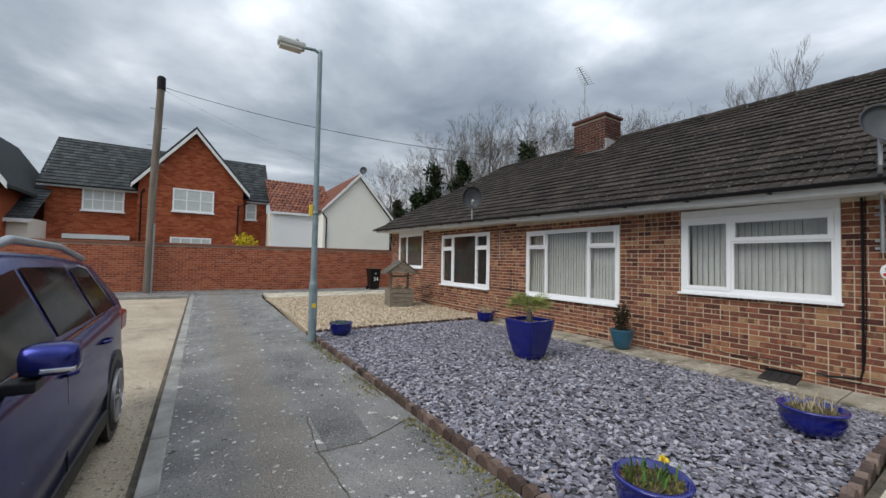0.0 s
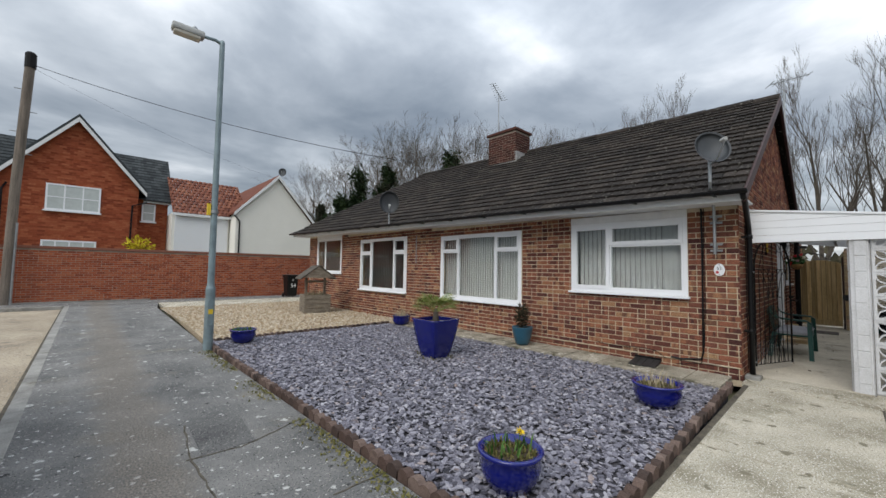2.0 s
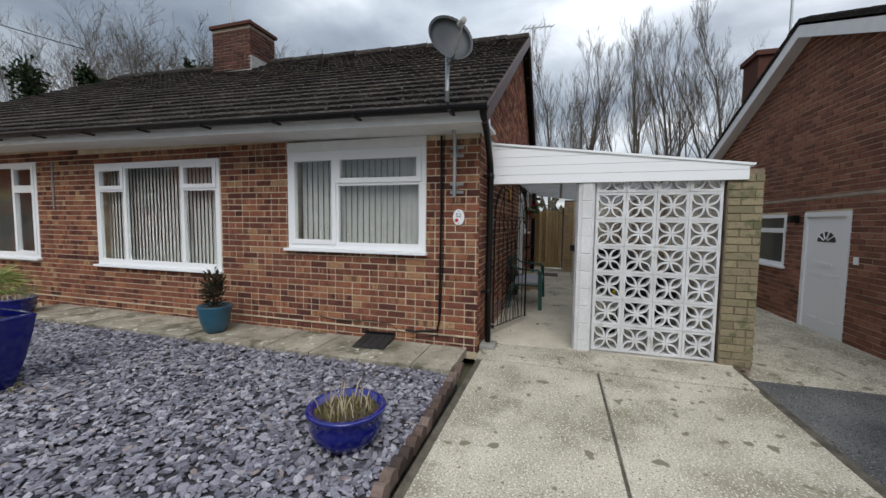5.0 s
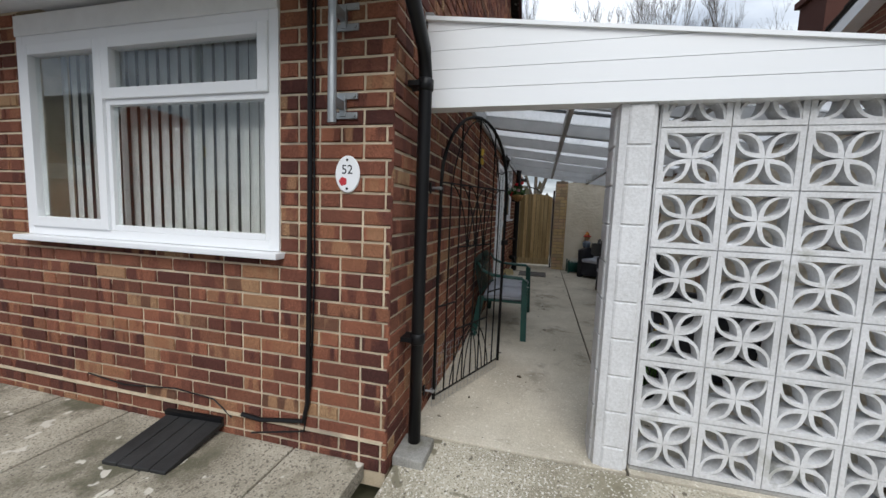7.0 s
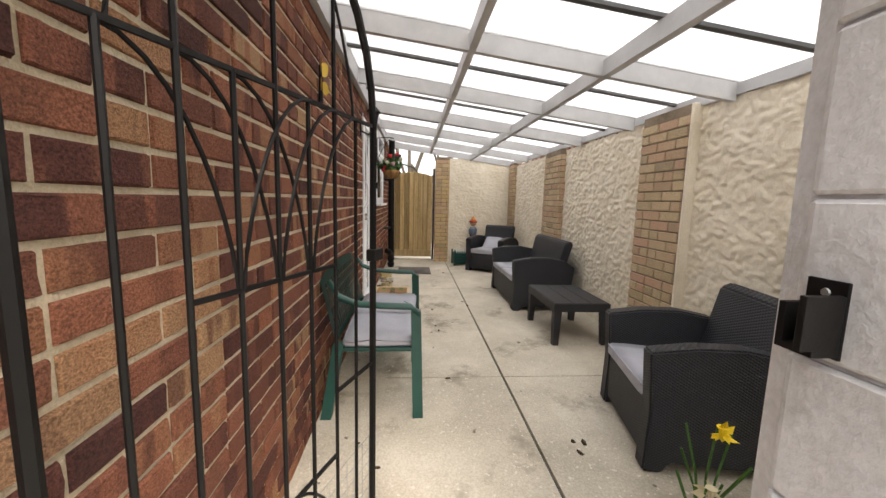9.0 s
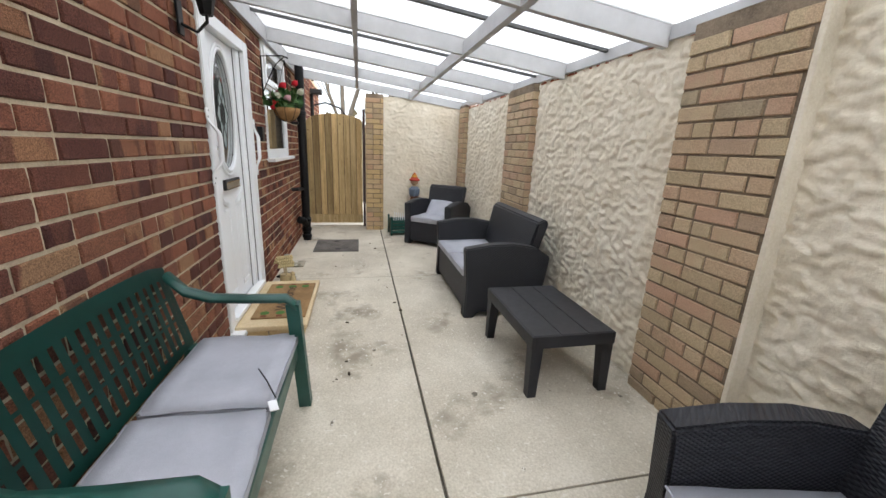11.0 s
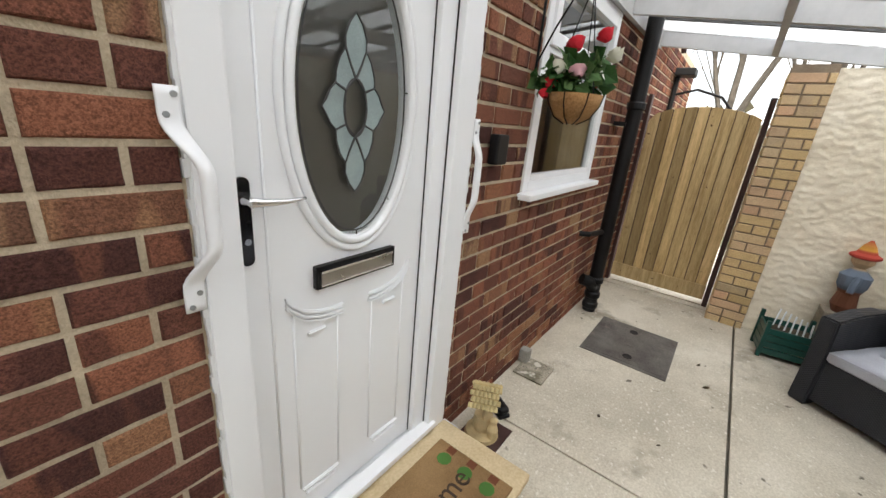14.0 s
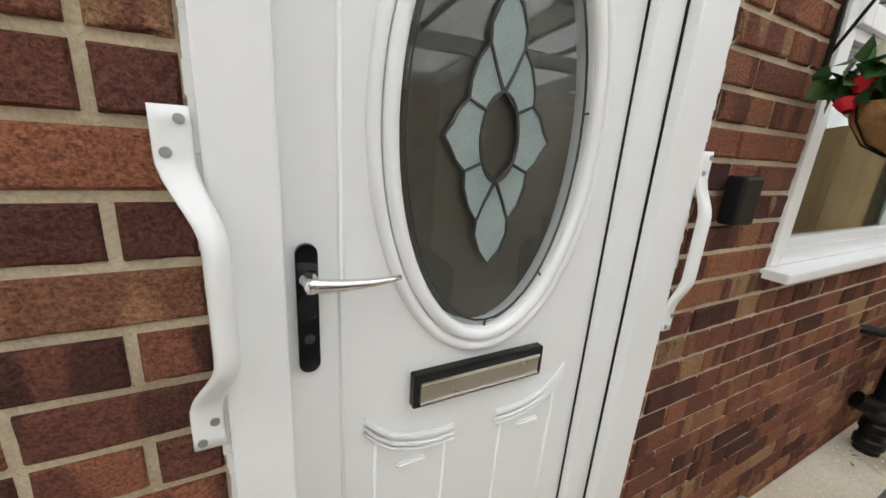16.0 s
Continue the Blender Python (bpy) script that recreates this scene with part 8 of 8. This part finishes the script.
for k in range(1, 5):
    a = math.pi * k / 5
    part("glazing_bar", rod(bmesh.new(), (9.67 + 0.05 * math.cos(a), YN - 0.012, 1.22 + 0.04 * math.sin(a)), (9.67 + 0.2 * math.cos(a), YN - 0.012, 1.22 + 0.15 * math.sin(a)), 0.01, None, 5), upvc, nd_)
for x in (9.47, 9.87):
    part("panel_moulding", B((x - 0.13, x + 0.13, YN - 0.022, YN - 0.012, 0.72, 0.75), (x - 0.13, x + 0.13, YN - 0.022, YN - 0.012, 0.05, 0.08)), upvc, nd_)
part("letter_plate", B((9.5, 9.84, YN - 0.022, YN - 0.008, 0.86, 0.92)), upvc, nd_)
nw = part("window", B((NW[0], NW[0] + 0.06, YN - 0.03, YN + 0.008, NW[2], NW[3]), (NW[1] - 0.06, NW[1], YN - 0.03, YN + 0.008, NW[2], NW[3]), (NW[0] + 0.06, NW[1] - 0.06, YN - 0.03, YN + 0.008, NW[2], NW[2] + 0.06), (NW[0] + 0.06, NW[1] - 0.06, YN - 0.03, YN + 0.008, NW[3] - 0.06, NW[3]), (NW[0] + 0.06, NW[1] - 0.06, YN - 0.03, YN + 0.012, 1.33, 1.41)), upvc, nh)
part("pane", B((NW[0] + 0.05, NW[1] - 0.05, YN - 0.026, YN - 0.02, NW[2] + 0.05, NW[3] - 0.05)), plain("dark green pane", (0.04, 0.05, 0.048), 0.05), nw)
part("window_sill", B((NW[0] - 0.05, NW[1] + 0.05, YN - 0.03, YN + 0.06, NW[2] - 0.04, NW[2])), upvc, nw)
part("porch_light", B((10.3, 10.42, YN, YN + 0.12, 1.5, 1.62), bevel=0.02), black_iron, nh)
part("vent_pipe", rod(bmesh.new(), (11.6, YN + 0.06, -0.15), (11.6, YN + 0.06, 0.35), 0.05, None, 10), upvc, nh)
part("bell_push", B((8.98, 9.05, YN, YN + 0.02, 0.95, 1.05)), upvc, nh)
part("chimney", B((12.9, 13.6, -5.1, -4.35, 2.6, 5.15), (12.84, 13.66, -5.16, -4.29, 5.15, 5.26), bevel=0.008), stack_all, nh)
aerial("television_aerial", "tall television aerial on the roof next door", (10.9, -3.98, 4.2), 1.95, 1.7, 14, 200)

# ---- trees ----
def grow(bm, p, d, length, r, depth, rg, spread, upward, out):
    """A tapering limb in a few bends, with side shoots, down to fine twigs."""
    n = 3 if depth else 2
    pts, rad = [p.copy()], [r]
    bend = 0.035 if depth > 3 else 0.10
    for k in range(n):
        d = (d + Vector((rg.gauss(0, bend), rg.gauss(0, bend), rg.gauss(0, 0.05) + upward * 0.08))).normalized()
        p = p + d * length / n
        pts.append(p.copy())
        rad.append(r * (1 - 0.62 * (k + 1) / n))
    seg = 6 if r > 0.06 else 4 if r > 0.02 else 3
    rings = []
    for q, rr in zip(pts, rad):
        u = d.cross(Vector((0.3, 0.2, 0.9))).normalized()
        v = d.cross(u)
        rings.append([bm.verts.new(q + rr * (math.cos(6.283 * k / seg) * u + math.sin(6.283 * k / seg) * v)) for k in range(seg)])
    for a, b in zip(rings, rings[1:]):
        for k in range(seg):
            bm.faces.new((a[k], a[(k + 1) % seg], b[(k + 1) % seg], b[k]))
    if depth == 0:
        return
    shoots = (0, 4, 6, 7, 9)[depth]
    for k in range(shoots):
        t = rg.uniform(0.3, 1.0) if depth < 4 else rg.uniform(0.18, 0.98)
        i = min(int(t * n), n - 1)
        f = t * n - i
        q = pts[i].lerp(pts[i + 1], f)
        a = rg.uniform(0, 6.283)
        u = d.cross(Vector((0.2, 0.5, 0.85))).normalized()
        v = d.cross(u)
        side_ = (u * math.cos(a) + v * math.sin(a))
        nd2 = (d * (1 - spread * 0.5) + side_ * spread + Vector((0, 0, upward * 0.45))).normalized()
        rr = max(rad[i] * rg.uniform(0.3, 0.46), 0.006)
        grow(bm, q, nd2, length * rg.uniform(0.42, 0.66) * (1.1 - 0.35 * t), rr, depth - 1, rg, spread, upward, out)


def bare_tree(name, label, seed, height, spread, upward, limbs, fork):
    """A trunk that forks low into steep main limbs, each feathered with finer shoots."""
    rg = random.Random(seed)
    t = thing(name, label, "tree", (0, 0, -60), 0)
    bm = bmesh.new()
    lathe(bm, [(height * 0.018, -0.3), (height * 0.014, height * 0.08), (height * 0.0115, height * fork)], 9)
    part("trunk", bm, twig_mat, t)
    bm = bmesh.new()
    grow(bm, Vector((0, 0, height * fork * 0.97)), Vector((0.03, -0.02, 1)), height * (0.90 - fork), height * 0.0105, 4, rg, spread * 0.8, upward, None)
    for k in range(limbs):
        a = k * 6.283 / limbs + rg.uniform(-0.5, 0.5)
        z = height * fork * rg.uniform(0.75, 1.25)
        d = Vector((math.cos(a) * spread * 0.75, math.sin(a) * spread * 0.75, 1.0)).normalized()
        grow(bm, Vector((0, 0, z)), d, (height - z) * rg.uniform(0.6, 0.8), height * 0.0075, 3, rg, spread * 0.85, upward, None)
    part("crown", bm, twig_mat, t, "bare grey-brown branches and twigs", kind="stuff")
    return t


tA = bare_tree("poplar_tree", "tall leafless poplar with steep fine branches", 3, 12.5, 0.44, 0.9, 4, 0.2)
tB = bare_tree("poplar_tree", "tall leafless poplar with steep fine branches", 8, 12.5, 0.5, 0.85, 5, 0.17)
tC = bare_tree("ash_tree", "leafless spreading tree behind the roofs", 14, 10.2, 0.78, 0.55, 6, 0.22)
for src, x, y, s, rz in ((tA, 24.0, -3.9, 0.74, 0), (tB, 24.5, -5.7, 0.77, 40), (tA, 23.0, 0.2, 0.66, 130), (tB, 24.0, -1.5, 0.72, 210), (tA, 25, -8.0, 0.8, 80), (tB, 26, 2.8, 0.62, 300), (tA, 27, 6.6, 0.85, 20), (tB, 27, 9.0, 0.81, 160),
                         (tC, 22, 15.5, 1.01, 0), (tC, 21, 19.0, 1.08, 70), (tC, 19, 22.5, 1.12, 140), (tC, 18, 26.5, 1.12, 200), (tC, 17.0, 30.5, 1.03, 260), (tC, 23, 12.2, 0.95, 310), (tC, 16, 35, 0.99, 30), (tC, 21, 28, 1.22, 100), (tC, 20.5, 24.5, 1.12, 15), (tC, 22.5, 21, 1.12, 230), (tC, 24, 17.5, 1.08, 290)):
    c = copy_thing(src, pose(x, y, -0.2, 0, 0, rz) @ Matrix.Scale(s, 4))
    c.scale = (s, s, s)
for src in (tA, tB, tC):
    for o in list(src.children_recursive) + [src]:
        bpy.data.objects.remove(o)
for x, y, h, w in ((14.8, 24.3, 8.8, 1.6), (16.4, 22.9, 9.5, 0.9), (18.8, 18.6, 9.9, 1.7), (15.2, 31.4, 7.2, 0.8), (13.9, 25.2, 7.0, 1.2)):
    e = thing("evergreen_tree", "dark ivy-clad evergreen tree behind the roofs", "tree", (x, y, -0.2), 0, "evergreens")
    part("trunk", rod(bmesh.new(), (0, 0, 0), (0, 0, h * 0.8), 0.14, 0.05, 8), twig_mat, e)
    bm = bmesh.new()
    for k in range(34):
        t = rng.random() ** 0.8
        reach = w * (1.0 - 0.65 * t)
        cl = blade_cloud(110, (rng.gauss(0, reach * 0.55), rng.gauss(0, reach * 0.55), h * (0.25 + 0.72 * t)), w * rng.uniform(0.14, 0.42), 0.26, (1, 1, rng.uniform(0.8, 1.9)), 0, 0.05, 0.55)
        me = bpy.data.meshes.new("t")
        cl.to_mesh(me)
        cl.free()
        bm.from_mesh(me)
        bpy.data.meshes.remove(me)
    part("crown", bm, ivy_green, e, "dense dark green leaf clumps", kind="stuff")
hedge = thing("far_hedge", "distant line of dull winter scrub", "hedge", (40, 5, -0.2), kind="stuff")
bm = bmesh.new()
for k in range(5000):
    y = rng.uniform(-70, 70)
    p = Vector((rng.uniform(-2, 2), y, abs(rng.gauss(0, 1)) * 1.3))
    t = Vector((rng.uniform(-0.3, 0.3), rng.uniform(-0.3, 0.3), 1))
    vs = [bm.verts.new(q) for q in (p, p + Vector((0, 0.35, 0.3)), p + t * 0.9, p + Vector((0, -0.35, 0.3)))]
    bm.faces.new(vs)
part("scrub", bm, pieces("scrub", ((0.0, (0.05, 0.05, 0.03)), (1.0, (0.14, 0.12, 0.08))), False, 0.2, 5, 0.9, 0.1), hedge, kind="stuff")


# ---- cars ----
def car(name, label, at, rz, paint, L=4.5, W=1.84, H=1.68, lift=0.0):
    """A family SUV; local x forward, y to its left, z up from the road."""
    c = thing(name, label, "car", at, rz)
    hw = W / 2
    xs = [-L / 2, -L / 2 + 0.12, -L / 2 + 0.5, -L / 2 + 1.0, -0.5, 0.15, 0.75, 1.15, 1.6, L / 2 - 0.2, L / 2]
    belt = [q + lift for q in (0.98, 1.06, 1.08, 1.06, 1.03, 1.0, 0.99, 0.98, 0.93, 0.82, 0.62)]
    half = [hw * 0.80, hw * 0.93, hw, hw, hw, hw, hw, hw, hw * 0.98, hw * 0.9, hw * 0.72]
    low = [0.5, 0.35, 0.28, 0.24, 0.24, 0.24, 0.24, 0.24, 0.26, 0.32, 0.42]
    bm = bmesh.new()
    rings = []
    for x, b, h, lo in zip(xs, belt, half, low):
        prof_ = [(h * 0.90, lo), (h * 0.985, lo + 0.1), (h * 1.0, lo + 0.28), (h * 0.985, (lo + b) / 2 + 0.12), (h * 0.975, b - 0.09), (h * 0.935, b), (h * 0.6, b + 0.035), (0, b + 0.045)]
        ring = [(x, y, z) for y, z in prof_] + [(x, -y, z) for y, z in prof_[-2::-1]]
        rings.append([bm.verts.new(p) for p in ring])
    for a, b in zip(rings, rings[1:]):
        for k in range(len(a) - 1):
            bm.faces.new((a[k], a[k + 1], b[k + 1], b[k]))
        bm.faces.new((a[-1], a[0], b[0], b[-1]))
    bm.faces.new(rings[0]), bm.faces.new(rings[-1][::-1])
    bmesh.ops.recalc_face_normals(bm, faces=bm.faces[:])
    part("body", bm, paint, c, smooth=True)
    # cabin
    cx = [-L / 2 + 0.16, -L / 2 + 0.5, -0.9, -0.1, 0.35, 1.18]
    base = 1.02 + lift
    ct = [1.14 + lift, 1.52 + lift, H - 0.02, H, H - 0.05, base]
    bm = bmesh.new()
    rings = []
    for x, z in zip(cx, ct):
        b = base
        w0, w1 = hw * 0.93, hw * (0.93 - 0.27 * min(1, (z - lift - 1.0) / 0.6))
        pr = [(w0, b), (w1 + 0.02, b + (z - b) * 0.88), (w1 - 0.05, z - 0.015), (0, z + 0.015)]
        rings.append([bm.verts.new(p) for p in [(x, y, q) for y, q in pr] + [(x, -y, q) for y, q in pr[-2::-1]]])
    for a, b in zip(rings, rings[1:]):
        for k in range(len(a) - 1):
            bm.faces.new((a[k], a[k + 1], b[k + 1], b[k]))
    bm.faces.new(rings[0]), bm.faces.new(rings[-1][::-1])
    bmesh.ops.recalc_face_normals(bm, faces=bm.faces[:])
    part("cabin", bm, paint, c, smooth=True)
    for s in (-1, 1):
        def at_side(x, f):
            z = float(np.interp(x, cx, ct))
            w1 = hw * (0.93 - 0.27 * min(1, (z - lift - 1.0) / 0.6))
            return Vector((x, s * (hw * 0.93 * (1 - f) + (w1 + 0.02) * f + 0.008), base + (z - base) * 0.88 * f))
        for x0, x1, x2, x3, nm in ((-0.02, 0.95, 0.38, -0.02, "front_window"), (-0.98, -0.1, -0.1, -0.92, "rear_window"), (-1.78, -1.08, -1.02, -1.45, "quarter_window")):
            bm = bmesh.new()
            vs = [bm.verts.new(p) for p in (at_side(x0, 0.12), at_side(x1, 0.12), at_side(x2, 0.93), at_side(x3, 0.93))]
            bm.faces.new(vs)
            bmesh.ops.solidify(bm, geom=bm.faces[:], thickness=0.006)
            part(nm, bm, car_tint, c)
        part("window_trim", pipe(bmesh.new(), [at_side(0.98, 0.09), at_side(-0.9, 0.07), at_side(-1.85, 0.12), at_side(-1.5, 0.95), at_side(-1.3, 0.985)], 0.010, 5), chrome, c, "bright window trim")
        part("roof_rail", pipe(bmesh.new(), [at_side(0.3, 0.98) + Vector((0, -s * 0.06, 0.07)), at_side(-0.2, 1.0) + Vector((0, -s * 0.06, 0.13)), at_side(-1.1, 1.0) + Vector((0, -s * 0.06, 0.13)), at_side(-1.65, 1.0) + Vector((0, -s * 0.05, 0.07))], 0.026, 8), galv, c, "silver roof rail", True)
        m = part("mirror", B((0.60, 0.77, s * (hw - 0.03), s * (hw + 0.17), 1.04 + lift, 1.18 + lift), bevel=0.05), paint, c, "painted door mirror", True)
        part("indicator", B((0.735, 0.776, s * (hw + 0.05), s * (hw + 0.162), 1.06 + lift, 1.085 + lift), bevel=0.008), chrome, m)
        part("mirror_arm", B((0.68, 0.80, s * (hw - 0.08), s * (hw + 0.05), 0.99 + lift, 1.04 + lift), bevel=0.01), black_plastic, c)
        for x in (-0.02, -0.98):
            part("door_handle", pipe(bmesh.new(), [(x - 0.1, s * (hw * 0.985), 0.93), (x - 0.06, s * (hw + 0.025), 0.935), (x + 0.04, s * (hw + 0.025), 0.935), (x + 0.08, s * (hw * 0.985), 0.93)], 0.014, 6), paint, c)
        for x in (0.98, 0.0, -1.0):
            part("door_gap", rod(bmesh.new(), (x, s * (hw * 0.998), 0.36), (x - 0.02, s * (hw * 0.972), 0.98), 0.006, None, 4), black_plastic, c)
        part("side_badge", B((1.12, 1.3, s * (hw - 0.004), s * (hw + 0.012), 0.74, 0.80), bevel=0.006), chrome, c)
        part("sill_trim", B((-1.05, 1.05, s * (hw - 0.03), s * (hw + 0.012), 0.24, 0.36), bevel=0.015), black_plastic, c)
        for wx in (L / 2 - 0.93, -L / 2 + 0.78):
            bm = rod(bmesh.new(), (wx, s * (hw - 0.05), 0.36), (wx, s * (hw + 0.002), 0.36), 0.395, None, 28)
            part("wheel_arch", bm, black_plastic, c)
            bm = lathe(bmesh.new(), [(0.22, -0.10), (0.30, -0.11), (0.345, -0.08), (0.352, 0.0), (0.345, 0.08), (0.30, 0.11), (0.22, 0.10)], 30)
            bm.transform(Matrix.Translation((wx, s * (hw - 0.10), 0.352)) @ pose(0, 0, 0, 90))
            wheel = part("wheel", bm, plain("tyre rubber", (0.018, 0.018, 0.018), 0.85), c, "black rubber tyre", True)
            bm = lathe(bmesh.new(), [(0.235, -0.02), (0.235, 0.03), (0.215, 0.035), (0.205, -0.01)], 30)
            for k in range(10):
                a = k * math.pi / 5 + (0.12 if k % 2 else -0.12)
                rod(bm, (0.04 * math.cos(a), 0.04 * math.sin(a), 0.02), (0.215 * math.cos(a), 0.215 * math.sin(a), 0.025), 0.022, 0.014, 6)
            rod(bm, (0, 0, -0.01), (0, 0, 0.04), 0.055, None, 14)
            bm.transform(Matrix.Translation((wx, s * (hw - 0.005), 0.352)) @ pose(0, 0, 0, -90 * s))
            part("rim", bm, plain("alloy", (0.5, 0.5, 0.52), 0.3, 0.9), wheel, "silver spoked alloy rim")
            bm = rod(bmesh.new(), (wx, s * (hw - 0.06), 0.352), (wx, s * (hw - 0.02), 0.352), 0.22, None, 24)
            part("hub_shadow", bm, black_plastic, wheel)
        part("headlight", B((L / 2 - 0.42, L / 2 - 0.06, s * hw * 0.5, s * hw * 0.9, 0.68, 0.82), bevel=0.04), plain("lamp glass", (0.10, 0.105, 0.11), 0.12), c)
        part("tail_light", B((-L / 2 - 0.01, -L / 2 + 0.3, s * hw * 0.62, s * hw * 0.955, 0.85, 1.05), bevel=0.03), plain("red lens", (0.25, 0.01, 0.01), 0.15), c)
    part("windscreen", prism(bmesh.new(), [(-hw * 0.78, 0), (hw * 0.78, 0), (hw * 0.62, 0.86), (-hw * 0.62, 0.86)], "z", 0, 0.006), car_tint, c).matrix_basis = Matrix.Translation((1.13, 0, 1.075 + lift)) @ Matrix(((0, -0.82, 0.57, 0), (1, 0, 0, 0), (0, 0.57, 0.82, 0), (0, 0, 0, 1)))
    part("underbody", B((-L / 2 + 0.2, L / 2 - 0.25, -hw * 0.85, hw * 0.85, 0.2, 0.5)), black_plastic, c)
    return c


car_tint = plain("dark tinted car window", (0.012, 0.014, 0.016), 0.04, 0, 0.1, 0.0, 0.6)
blue_paint = plain("dark blue car paint", (0.030, 0.038, 0.19), 0.22, 0.75, 0.12, 0.0, 0.4, 0.12)
black_paint = plain("black car paint", (0.006, 0.007, 0.009), 0.4, 0.0, 0.2, 0.0, 0.08, 0.0)
car("blue_car", "dark blue SUV parked beside the kerb", (-1.47, 2.92, -0.1), -90, blue_paint, H=1.65, lift=0.05)
car("black_car", "black SUV parked on the drive next door", (3.74, -3.27, -0.035), 0, black_paint, 4.4, 1.8, 1.56, lift=-0.08)

# ---- bricks ----
facade_len = YE - YG + 0.006
brickwork(wall_front, "brick", (XF + 0.009, YE, -0.02), -90, facade_len, 0, 2.72, [(YE - b, YE - a, z0 + 0.02, z1 + 0.3 * (z1 > 2.4) + 0.02) for a, b, z0, z1 in (WA, WB, WC, WD)], (brick_one, brick_all), near=(facade_len - 3.4, facade_len + 0.1, 0.0, 1.12), top=lambda u: top_front(YE - u), joint=0.0115, worn=(facade_len - 3.4, facade_len + 0.1, 2.5))
brickwork(wall_side, "brick", (XF - 0.006, YG + 0.009, -0.02), 0, XE - XF, 0, 5.1, [(a - XF, b - XF, z0 + 0.02, z1 + 0.02) for a, b, z0, z1 in (DOOR, KW)], (brick_one, brick_all), gauge=0.082, pitch=0.25, near=(2.9, 6.4, 0.35, 1.95), top=gable_top, worn=(-0.1, 7.6, 2.4))
